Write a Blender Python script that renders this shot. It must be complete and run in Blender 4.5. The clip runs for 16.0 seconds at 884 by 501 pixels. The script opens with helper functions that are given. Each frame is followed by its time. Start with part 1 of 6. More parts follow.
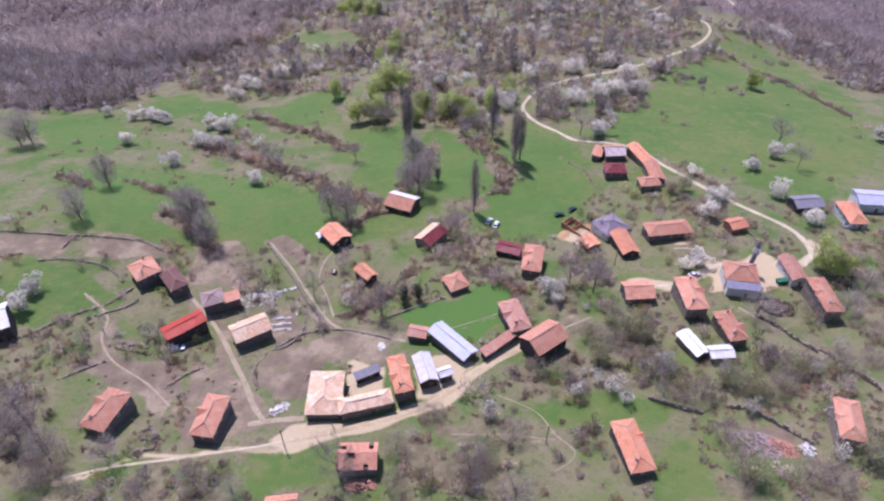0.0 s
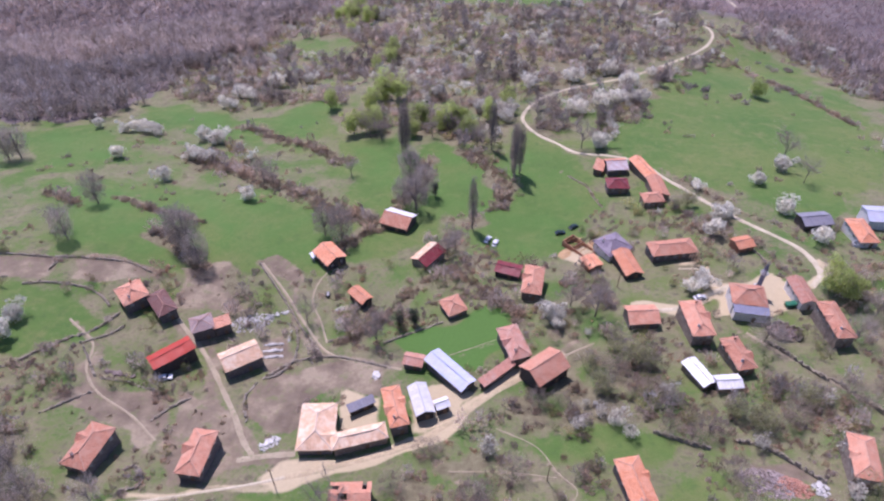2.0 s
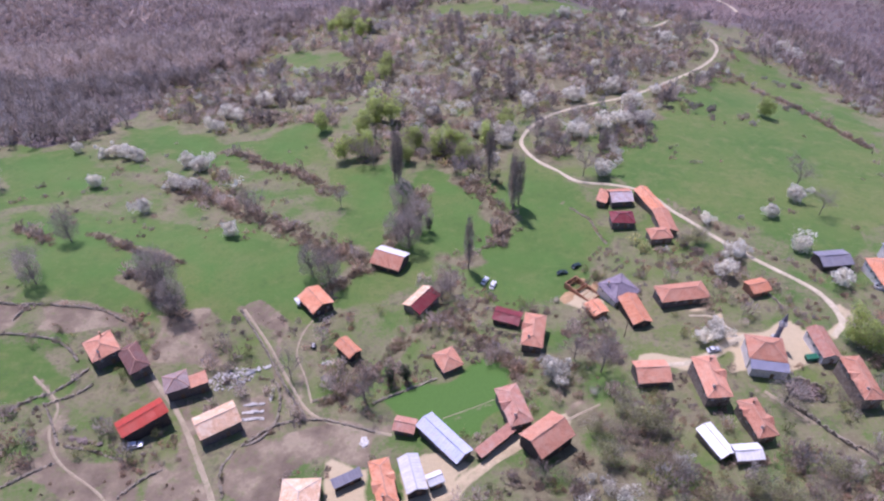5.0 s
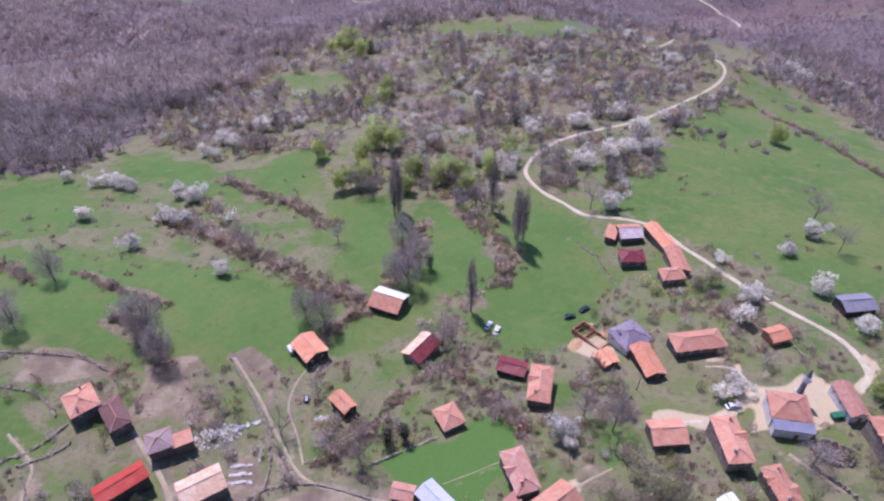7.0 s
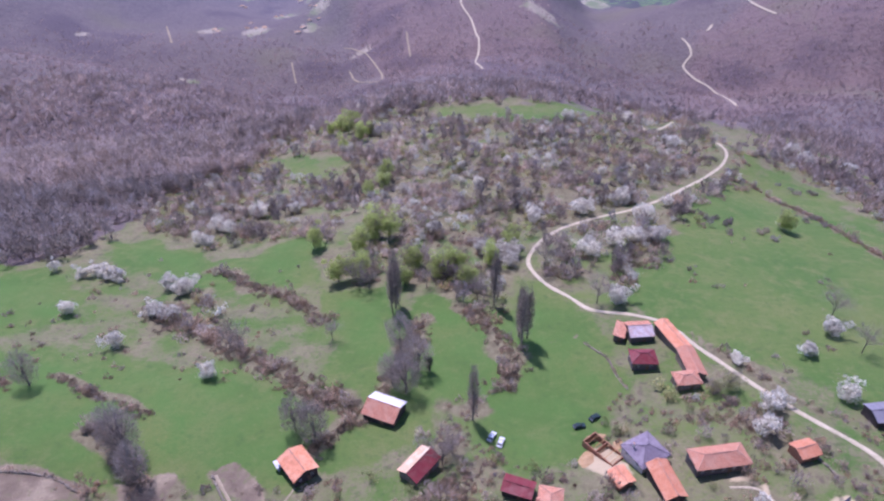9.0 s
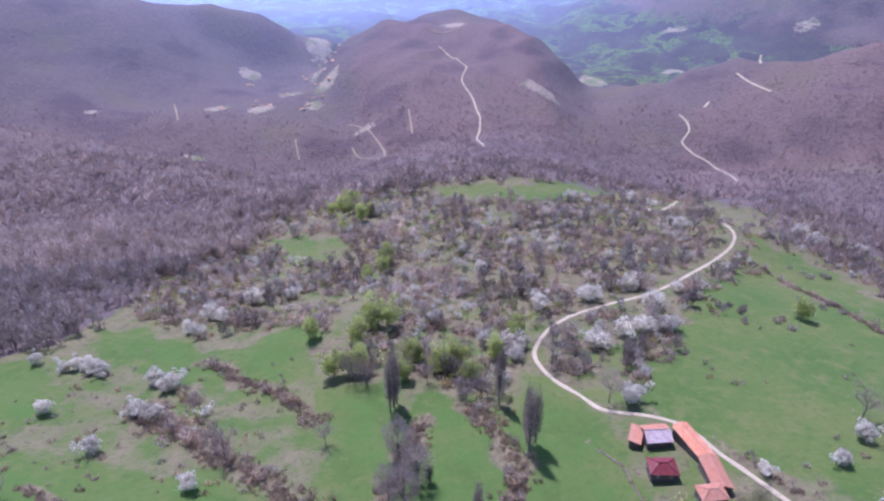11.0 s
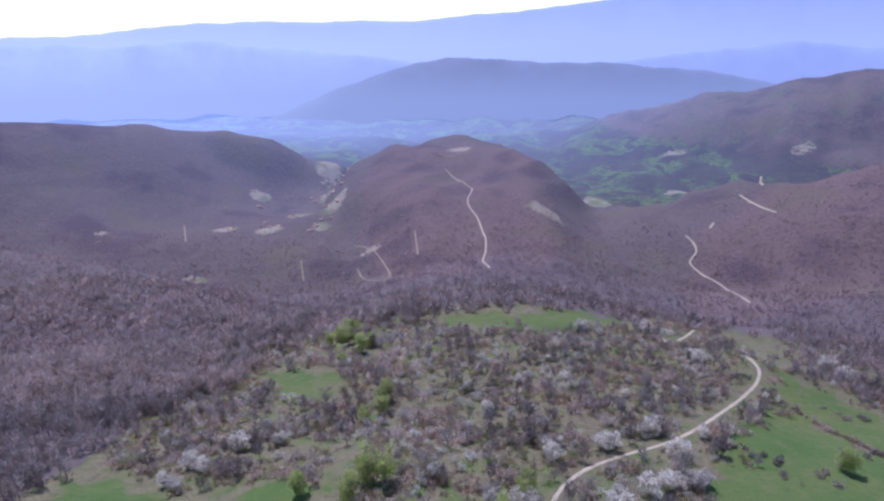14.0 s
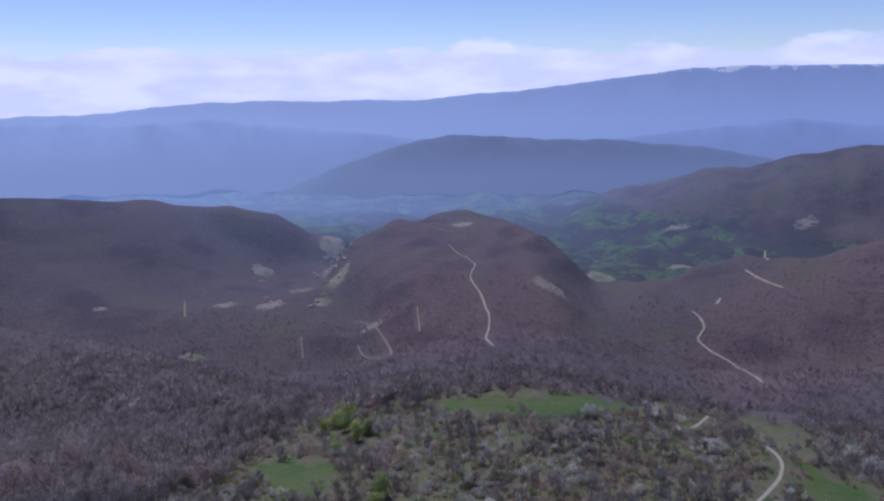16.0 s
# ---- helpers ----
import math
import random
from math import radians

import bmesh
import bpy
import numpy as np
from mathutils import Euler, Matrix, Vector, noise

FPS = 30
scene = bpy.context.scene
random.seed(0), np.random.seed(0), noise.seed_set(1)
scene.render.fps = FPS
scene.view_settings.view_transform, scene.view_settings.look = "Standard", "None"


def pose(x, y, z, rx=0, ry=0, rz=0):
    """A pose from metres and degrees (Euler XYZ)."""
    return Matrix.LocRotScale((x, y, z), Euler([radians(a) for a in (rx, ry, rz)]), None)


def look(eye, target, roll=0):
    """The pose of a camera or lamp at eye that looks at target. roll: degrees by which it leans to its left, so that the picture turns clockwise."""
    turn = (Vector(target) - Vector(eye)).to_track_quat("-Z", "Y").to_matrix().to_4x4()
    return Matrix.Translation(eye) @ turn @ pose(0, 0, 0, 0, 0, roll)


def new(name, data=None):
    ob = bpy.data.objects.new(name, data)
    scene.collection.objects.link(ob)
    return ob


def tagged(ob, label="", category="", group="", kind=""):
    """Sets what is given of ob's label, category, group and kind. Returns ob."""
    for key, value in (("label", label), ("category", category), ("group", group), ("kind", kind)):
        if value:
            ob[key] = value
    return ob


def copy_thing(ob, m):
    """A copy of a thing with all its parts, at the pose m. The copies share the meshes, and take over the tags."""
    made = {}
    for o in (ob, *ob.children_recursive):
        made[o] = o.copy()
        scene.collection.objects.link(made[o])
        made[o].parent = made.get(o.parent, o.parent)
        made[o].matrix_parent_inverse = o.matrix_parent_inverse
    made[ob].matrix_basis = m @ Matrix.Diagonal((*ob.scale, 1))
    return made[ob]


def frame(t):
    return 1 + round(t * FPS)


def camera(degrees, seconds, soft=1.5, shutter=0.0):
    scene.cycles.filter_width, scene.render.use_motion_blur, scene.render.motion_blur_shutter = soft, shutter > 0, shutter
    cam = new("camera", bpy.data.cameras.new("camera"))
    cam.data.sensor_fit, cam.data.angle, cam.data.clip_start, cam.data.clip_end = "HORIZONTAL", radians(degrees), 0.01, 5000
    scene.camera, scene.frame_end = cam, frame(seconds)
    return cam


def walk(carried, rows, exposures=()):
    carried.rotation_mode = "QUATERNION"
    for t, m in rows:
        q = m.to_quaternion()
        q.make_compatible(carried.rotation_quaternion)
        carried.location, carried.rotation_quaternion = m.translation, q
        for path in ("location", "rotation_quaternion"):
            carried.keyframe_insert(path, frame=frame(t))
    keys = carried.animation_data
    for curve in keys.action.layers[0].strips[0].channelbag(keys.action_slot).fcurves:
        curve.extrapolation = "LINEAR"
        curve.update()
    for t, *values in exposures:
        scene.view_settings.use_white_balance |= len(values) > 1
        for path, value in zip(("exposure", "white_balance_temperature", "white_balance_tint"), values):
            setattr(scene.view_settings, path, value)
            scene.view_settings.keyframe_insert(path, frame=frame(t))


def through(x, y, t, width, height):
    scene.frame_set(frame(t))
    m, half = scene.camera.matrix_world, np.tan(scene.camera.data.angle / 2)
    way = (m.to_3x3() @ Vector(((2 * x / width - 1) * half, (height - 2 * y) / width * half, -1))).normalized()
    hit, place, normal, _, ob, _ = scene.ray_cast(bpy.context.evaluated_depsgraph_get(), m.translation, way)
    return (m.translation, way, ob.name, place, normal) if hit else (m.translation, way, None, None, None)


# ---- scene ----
cam = camera(66.9, 16.0, soft=2.3)
PATH = [
    (0, (-0.077, -3.043, 176.912), (-0.0770, -0.1029, 174.1981), 0.1),
    (0.5, (0.181, -0.849, 177.082), (0.1749, 2.0888, 174.3682), 0.1),
    (1, (0.309, 1.793, 177.290), (0.3032, 4.7288, 174.5721), 0.1),
    (1.5, (0.713, 4.621, 177.455), (0.7028, 7.5550, 174.7388), -0.0),
    (2, (1.116, 7.706, 177.526), (1.1124, 10.6438, 174.8103), -0.1),
    (2.5, (1.416, 11.028, 177.617), (1.4182, 13.9642, 174.9008), -0.1),
    (3, (1.713, 14.691, 177.719), (1.7251, 17.6267, 175.0014), -0.1),
    (3.5, (2.038, 18.322, 177.854), (2.0525, 21.2582, 175.1364), -0.2),
    (4, (2.341, 22.149, 177.915), (2.3529, 25.0834, 175.1952), -0.2),
    (6.5, (2.978, 42.628, 178.174), (2.9741, 45.5836, 175.4803), -0.3),
    (7, (3.071, 46.971, 178.268), (3.0652, 49.9466, 175.5935), -0.3),
    (7.5, (3.097, 51.135, 178.471), (3.0949, 54.1653, 175.8594), -0.3),
    (8, (3.221, 55.332, 178.660), (3.2171, 58.4344, 176.1364), -0.3),
    (8.5, (3.380, 59.422, 178.778), (3.3744, 62.5876, 176.3338), -0.3),
    (9, (3.491, 63.561, 178.848), (3.4831, 66.7947, 176.4940), -0.4),
    (11.5, (4.022, 84.254, 178.982), (4.0016, 87.7715, 177.0796), -0.6),
    (12, (4.331, 88.372, 178.941), (4.3088, 91.9483, 177.1471), -0.7),
    (12.5, (4.722, 92.453, 178.864), (4.6943, 96.0774, 177.1682), -0.7),
    (13, (5.164, 96.567, 178.755), (5.1277, 100.2389, 177.1668), -0.7),
    (13.5, (5.575, 100.629, 178.644), (5.5295, 104.3410, 177.1562), -0.8),
    (14, (6.052, 104.744, 178.520), (5.9981, 108.4998, 177.1420), -0.8),
    (14.5, (6.548, 108.892, 178.400), (6.4915, 112.6844, 177.1218), -0.8),
    (15, (7.070, 113.099, 178.343), (7.0099, 116.9249, 177.1751), -0.8),
    (15.5, (7.645, 117.324, 178.339), (7.5831, 121.1785, 177.2710), -0.8),
    (16, (8.228, 121.558, 178.351), (8.1563, 125.4400, 177.3912), -0.9),
]
walk(cam, [(t, look(eye, target, roll)) for t, eye, target, roll in PATH], [(0, 0.04, 5780, 38), (7, 0.0, 5580, 42), (9, 0.03, 5440, 43), (12, 0.04, 5340, 42), (13, -0.12, 5320, 41), (14, -0.48, 5310, 38), (15, -0.96, 5270, 34), (16, -1.35, 5200, 30)])

# ---- daylight ----
SUN_AT, SUN_UP = 117.0, 60.0  # degrees from +x towards +y, degrees above the horizon
world = bpy.data.worlds.new("world")
scene.world = world
world.use_nodes = True
wn, wl = world.node_tree.nodes, world.node_tree.links
wn.clear()
sky = wn.new("ShaderNodeTexSky")
sky.sky_type, sky.sun_disc = "NISHITA", False
sky.sun_elevation, sky.sun_rotation = radians(SUN_UP), radians(90 - SUN_AT)
sky.altitude, sky.air_density, sky.dust_density, sky.ozone_density = 900, 1.0, 0.3, 1.5
spot = wn.new("ShaderNodeTexCoord")
split = wn.new("ShaderNodeSeparateXYZ")
wl.new(spot.outputs["Generated"], split.inputs[0])
flat = wn.new("ShaderNodeVectorMath")
flat.operation, flat.inputs[1].default_value = "MULTIPLY", (5.0, 5.0, 17.0)
wl.new(spot.outputs["Generated"], flat.inputs[0])
puff = wn.new("ShaderNodeTexNoise")
puff.inputs["Scale"].default_value, puff.inputs["Detail"].default_value = 1.9, 5
wl.new(flat.outputs[0], puff.inputs["Vector"])
band = wn.new("ShaderNodeMapRange")
band.inputs["From Min"].default_value, band.inputs["From Max"].default_value = 0.0, 0.078
band.inputs["To Min"].default_value, band.inputs["To Max"].default_value = 0.62, -0.34
wl.new(split.outputs["Z"], band.inputs["Value"])
both = wn.new("ShaderNodeMath")
wl.new(puff.outputs["Fac"], both.inputs[0])
wl.new(band.outputs[0], both.inputs[1])
edge = wn.new("ShaderNodeMapRange")
edge.inputs["From Min"].default_value, edge.inputs["From Max"].default_value = 0.48, 0.60
wl.new(both.outputs[0], edge.inputs["Value"])
cloud = wn.new("ShaderNodeMix")
cloud.data_type = "RGBA"
shade = wn.new("ShaderNodeMix")
shade.data_type = "RGBA"
shade.inputs["A"].default_value, shade.inputs["B"].default_value = (12.4, 13.0, 14.6, 1), (14.8, 15.2, 15.8, 1)
lit = wn.new("ShaderNodeMapRange")
lit.inputs["From Min"].default_value, lit.inputs["From Max"].default_value = 0.42, 0.62
wl.new(puff.outputs["Fac"], lit.inputs["Value"])
wl.new(lit.outputs[0], shade.inputs["Factor"])
wl.new(shade.outputs["Result"], cloud.inputs["B"])
wl.new(edge.outputs[0], cloud.inputs["Factor"])
low = wn.new("ShaderNodeMapRange")
low.inputs["From Min"].default_value, low.inputs["From Max"].default_value = 0.0, 0.5
low.inputs["To Min"].default_value, low.inputs["To Max"].default_value = 1.75, 1.0
wl.new(split.outputs["Z"], low.inputs["Value"])
air = wn.new("ShaderNodeVectorMath")
air.operation = "SCALE"
wl.new(sky.outputs[0], air.inputs[0])
wl.new(low.outputs[0], air.inputs["Scale"])
wl.new(air.outputs[0], cloud.inputs["A"])
glow = wn.new("ShaderNodeBackground")
glow.inputs["Strength"].default_value = 0.13
wl.new(cloud.outputs["Result"], glow.inputs["Color"])
wout = wn.new("ShaderNodeOutputWorld")
wl.new(glow.outputs[0], wout.inputs[0])
sun = new("sun", bpy.data.lights.new("sun", "SUN"))
sun.data.energy, sun.data.angle, sun.data.color = 4.8, radians(0.6), (1.0, 0.95, 0.88)
_a, _u = radians(SUN_AT), radians(SUN_UP)
sun.matrix_world = look((math.cos(_a) * math.cos(_u) * 500, math.sin(_a) * math.cos(_u) * 500, math.sin(_u) * 500), (0, 0, 0))

# ---- materials ----
def shader(name, rough=0.9, metal=0.0):
    m = bpy.data.materials.new(name)
    m.use_nodes = True
    b = m.node_tree.nodes["Principled BSDF"]
    b.inputs["Roughness"].default_value, b.inputs["Metallic"].default_value = rough, metal
    b.inputs["Specular IOR Level"].default_value = 0.25
    return m, m.node_tree.nodes, m.node_tree.links, b


def noise_of(n, l, scale, detail=5, rough=0.6, coords="Object"):
    t = n.new("ShaderNodeTexCoord")
    x = n.new("ShaderNodeTexNoise")
    x.inputs["Scale"].default_value, x.inputs["Detail"].default_value, x.inputs["Roughness"].default_value = scale, detail, rough
    l.new(t.outputs[coords], x.inputs["Vector"])
    return x.outputs["Fac"]


def ramp_of(n, l, fac, stops):
    r = n.new("ShaderNodeValToRGB")
    e = r.color_ramp.elements
    while len(e) < len(stops):
        e.new(0.5)
    for k, (at, c) in zip(e, stops):
        k.position, k.color = at, (*c, 1)
    l.new(fac, r.inputs[0])
    return r.outputs[0]


def mixed(n, l, fac, a, b, how="MIX"):
    x = n.new("ShaderNodeMix")
    x.data_type, x.blend_type = "RGBA", how
    for value, slot in ((fac, "Factor"), (a, "A"), (b, "B")):
        if isinstance(value, (int, float)):
            x.inputs[slot].default_value = value
        elif isinstance(value, tuple):
            x.inputs[slot].default_value = (*value, 1)
        else:
            l.new(value, x.inputs[slot])
    return x.outputs["Result"]


def ranged(n, l, fac, a, b, lo=0.0, hi=1.0):
    r = n.new("ShaderNodeMapRange")
    for slot, v in (("From Min", a), ("From Max", b), ("To Min", lo), ("To Max", hi)):
        r.inputs[slot].default_value = v
    l.new(fac, r.inputs["Value"])
    return r.outputs[0]


def sums(n, l, a, b, how="ADD"):
    x = n.new("ShaderNodeMath")
    x.operation = how
    for i, v in enumerate((a, b)):
        if isinstance(v, (int, float)):
            x.inputs[i].default_value = v
        else:
            l.new(v, x.inputs[i])
    return x.outputs[0]


def relief(n, l, b, fac, strength, distance):
    x = n.new("ShaderNodeBump")
    x.inputs["Strength"].default_value, x.inputs["Distance"].default_value = strength, distance
    l.new(fac, x.inputs["Height"])
    l.new(x.outputs[0], b.inputs["Normal"])


def speckled(name, dark, light, scale, rough=0.9, metal=0.0, fine=6.0, bump=0.05, vary=0.0, wear=None):
    """A surface of two tones at two scales; vary shifts its brightness from object to object; wear is a third, patchy colour."""
    m, n, l, b = shader(name, rough, metal)
    big, small = noise_of(n, l, scale), noise_of(n, l, scale * fine, 4, 0.7)
    c = ramp_of(n, l, big, [(0.3, dark), (0.7, light)])
    c = mixed(n, l, ranged(n, l, small, 0.3, 0.7, 0.0, 0.55), c, tuple(0.5 * v for v in dark))
    if wear:
        c = mixed(n, l, ranged(n, l, noise_of(n, l, scale * 2.3, 6, 0.7), 0.54, 0.64), c, wear)
    if vary:
        o = n.new("ShaderNodeObjectInfo")
        c = mixed(n, l, 1.0, c, mixed(n, l, o.outputs["Random"], (1 - vary,) * 3, (1 + vary,) * 3), "MULTIPLY")
    l.new(c, b.inputs["Base Color"])
    if bump:
        relief(n, l, b, small, 0.6, bump)
    return m


def tiled(name, light, dark, moss, width=0.3, length=0.4, rough=0.85, metal=0.0, amount=0.5):
    """Rows of roof tiles along the slope's own coordinates, weathered in patches."""
    m, n, l, b = shader(name, rough, metal)
    uv = n.new("ShaderNodeUVMap")
    k = n.new("ShaderNodeTexBrick")
    k.inputs["Scale"].default_value = 1.0
    k.inputs["Brick Width"].default_value, k.inputs["Row Height"].default_value = width, length
    k.inputs["Mortar Size"].default_value, k.inputs["Mortar Smooth"].default_value = 0.035, 0.5
    k.inputs["Color1"].default_value, k.inputs["Color2"].default_value = (*light, 1), (*dark, 1)
    k.inputs["Mortar"].default_value = (*(0.55 * v for v in dark), 1)
    l.new(uv.outputs[0], k.inputs["Vector"])
    patch = noise_of(n, l, 0.42, 6, 0.72)
    c = mixed(n, l, ranged(n, l, patch, 0.46, 0.60, 0.0, amount), k.outputs["Color"], moss)
    streak = n.new("ShaderNodeMapping")
    streak.inputs["Scale"].default_value = (1.6, 0.16, 1)
    l.new(uv.outputs[0], streak.inputs[0])
    run = n.new("ShaderNodeTexNoise")
    run.inputs["Scale"].default_value, run.inputs["Detail"].default_value = 1.5, 4
    l.new(streak.outputs[0], run.inputs["Vector"])
    c = mixed(n, l, ranged(n, l, run.outputs["Fac"], 0.5, 0.75, 0.0, 0.35), c, tuple(0.6 * v for v in dark))
    o = n.new("ShaderNodeObjectInfo")
    c = mixed(n, l, 1.0, c, mixed(n, l, o.outputs["Random"], (0.82, 0.8, 0.8), (1.12, 1.12, 1.12)), "MULTIPLY")
    l.new(c, b.inputs["Base Color"])
    relief(n, l, b, k.outputs["Fac"], -0.5, 0.04)
    return m


TILE = tiled("clay_tiles", (0.68, 0.325, 0.205), (0.55, 0.245, 0.15), (0.58, 0.37, 0.26))
TILE_NEW = tiled("fresh_clay_tiles", (0.77, 0.34, 0.19), (0.66, 0.26, 0.135), (0.72, 0.42, 0.28), amount=0.5)
TILE_PALE = tiled("bleached_clay_tiles", (0.82, 0.555, 0.355), (0.71, 0.435, 0.265), (0.79, 0.65, 0.47), amount=0.8)
TILE_BROWN = tiled("brown_clay_tiles", (0.25, 0.13, 0.105), (0.20, 0.10, 0.085), (0.20, 0.16, 0.15))
TILE_GREYED = tiled("greyed_clay_tiles", (0.36, 0.255, 0.225), (0.29, 0.205, 0.185), (0.31, 0.27, 0.25), amount=0.7)
TILE_OLD = tiled("old_clay_tiles", (0.58, 0.29, 0.20), (0.47, 0.22, 0.155), (0.48, 0.34, 0.27), amount=0.7)
SLATE = tiled("grey_violet_shingles", (0.26, 0.215, 0.255), (0.21, 0.175, 0.21), (0.31, 0.27, 0.29))
RED_METAL = tiled("red_sheet_metal", (0.50, 0.055, 0.03), (0.44, 0.05, 0.028), (0.42, 0.10, 0.06), 0.5, 40.0, 0.5, 0.0, 0.4)
MAROON = tiled("maroon_sheet_metal", (0.22, 0.035, 0.04), (0.18, 0.03, 0.035), (0.20, 0.08, 0.07), 0.5, 40.0, 0.5, 0.0, 0.5)
WHITE_METAL = tiled("white_sheet_metal", (0.82, 0.82, 0.80), (0.76, 0.76, 0.75), (0.58, 0.56, 0.54), 0.9, 60.0, 0.45, 0.0, 0.5)
SHEET_PATCH = tiled("rusty_white_sheets", (0.68, 0.62, 0.62), (0.56, 0.47, 0.46), (0.50, 0.34, 0.28), 0.9, 2.0, 0.6, 0.0, 0.8)
BLUE_METAL = tiled("pale_blue_sheet_metal", (0.58, 0.63, 0.75), (0.53, 0.58, 0.71), (0.60, 0.56, 0.57), 0.9, 60.0, 0.45, 0.0, 0.6)
GREY_METAL = tiled("grey_sheet_metal", (0.23, 0.225, 0.26), (0.20, 0.195, 0.23), (0.27, 0.25, 0.25), 0.9, 60.0, 0.55, 0.0, 0.4)
SLATE_METAL = tiled("slate_blue_sheet_metal", (0.25, 0.255, 0.32), (0.21, 0.215, 0.28), (0.30, 0.30, 0.34), 0.6, 60.0, 0.5, 0.0, 0.3)
WALL_WHITE = speckled("whitewashed_plaster", (0.62, 0.60, 0.57), (0.80, 0.79, 0.76), 0.7, wear=(0.42, 0.36, 0.30))
WALL_STONE = speckled("rubble_stone", (0.12, 0.10, 0.09), (0.23, 0.20, 0.175), 1.3, fine=3.0, bump=0.1)
WALL_MUD = speckled("earth_plaster", (0.20, 0.155, 0.12), (0.32, 0.26, 0.20), 0.6, wear=(0.42, 0.37, 0.31))
WALL_WOOD = speckled("weathered_boards", (0.055, 0.045, 0.04), (0.12, 0.095, 0.08), 1.1, bump=0.03)
WALL_BRICK = speckled("bare_brick", (0.36, 0.17, 0.10), (0.46, 0.24, 0.15), 2.0)
PALE_RIDGE = speckled("pale_ridge_mortar", (0.62, 0.50, 0.40), (0.80, 0.70, 0.58), 1.5)
RIDGE_TILE = speckled("ridge_mortar", (0.45, 0.25, 0.17), (0.62, 0.40, 0.30), 1.5)
TIMBER = speckled("timber", (0.16, 0.10, 0.06), (0.28, 0.19, 0.12), 2.0)
FRESH_TIMBER = speckled("fresh_timber", (0.42, 0.24, 0.10), (0.58, 0.36, 0.17), 2.0)
WINDOW_FRAME = speckled("window_paint", (0.55, 0.53, 0.50), (0.72, 0.70, 0.66), 3.0)
BARK = speckled("bark", (0.17, 0.14, 0.12), (0.30, 0.255, 0.22), 0.7, vary=0.2)
RUBBLE_PALE = speckled("pale_rubble", (0.55, 0.525, 0.47), (0.82, 0.80, 0.74), 0.8, vary=0.2)
RUBBLE_PINK = speckled("grey_pink_shards", (0.34, 0.265, 0.235), (0.60, 0.51, 0.47), 1.4, vary=0.3)
RUBBLE_DARK = speckled("dark_rubble", (0.16, 0.12, 0.105), (0.36, 0.29, 0.26), 0.8)
TILE_SHARD = speckled("tile_shards", (0.38, 0.17, 0.11), (0.55, 0.32, 0.24), 1.2, vary=0.3)
DRY_STONE = speckled("dry_stone", (0.25, 0.215, 0.16), (0.44, 0.385, 0.30), 0.9, fine=4.0, bump=0.1)
GLASS, _n, _l, _b = shader("window_glass", 0.08)
_b.inputs["Base Color"].default_value = (0.03, 0.035, 0.04, 1)
_b.inputs["Specular IOR Level"].default_value = 0.5


def leafy(name, dark, light, rough=0.8, through=0.25):
    """Leaves, blossoms or twigs: each small piece has a tone of its own."""
    m, n, l, b = shader(name, rough)
    g = n.new("ShaderNodeNewGeometry")
    c = ramp_of(n, l, g.outputs["Random Per Island"], [(0.0, dark), (1.0, light)])
    o = n.new("ShaderNodeObjectInfo")
    c = mixed(n, l, 1.0, c, mixed(n, l, o.outputs["Random"], (0.8,) * 3, (1.15,) * 3), "MULTIPLY")
    a = n.new("ShaderNodeVertexColor")
    a.layer_name = "tone"
    c = mixed(n, l, 1.0, c, a.outputs[0], "MULTIPLY")
    l.new(c, b.inputs["Base Color"])
    if through:
        s = n.new("ShaderNodeBsdfTranslucent")
        l.new(c, s.inputs[0])
        x = n.new("ShaderNodeMixShader")
        x.inputs[0].default_value = through
        l.new(b.outputs[0], x.inputs[1])
        l.new(s.outputs[0], x.inputs[2])
        l.new(x.outputs[0], n["Material Output"].inputs[0])
    return m


TWIG = leafy("bare_twigs", (0.31, 0.25, 0.195), (0.55, 0.455, 0.365), 0.9, 0.6)
TWIG_WARM = leafy("reddish_twigs", (0.26, 0.212, 0.165), (0.46, 0.39, 0.31), 0.9, 0.55)
TWIG_GREY = leafy("grey_twigs", (0.252, 0.213, 0.18), (0.472, 0.408, 0.35), 0.9, 0.6)
TWIG_WOOD = leafy("wood_twigs", (0.185, 0.163, 0.138), (0.362, 0.323, 0.275), 0.9, 0.5)
TWIG_DARK = leafy("dark_twigs", (0.19, 0.155, 0.125), (0.36, 0.30, 0.245), 0.9, 0.3)
TWIG_ASH = leafy("ash_grey_twigs", (0.345, 0.295, 0.245), (0.60, 0.522, 0.44), 0.9, 0.6)
TWIG_DUN = leafy("dun_twigs", (0.335, 0.276, 0.215), (0.58, 0.485, 0.385), 0.9, 0.6)
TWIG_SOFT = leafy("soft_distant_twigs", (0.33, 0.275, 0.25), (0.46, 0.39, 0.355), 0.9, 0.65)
BLOSSOM = leafy("white_blossom", (0.62, 0.59, 0.49), (0.93, 0.90, 0.78), 0.8, 0.55)
FRESH_LEAF = leafy("fresh_leaves", (0.42, 0.50, 0.15), (0.64, 0.71, 0.28), 0.8, 0.68)
OLIVE_LEAF = leafy("olive_leaves", (0.27, 0.275, 0.13), (0.47, 0.46, 0.24), 0.8, 0.55)
DARK_LEAF = leafy("dark_leaves", (0.03, 0.05, 0.025), (0.075, 0.10, 0.05))


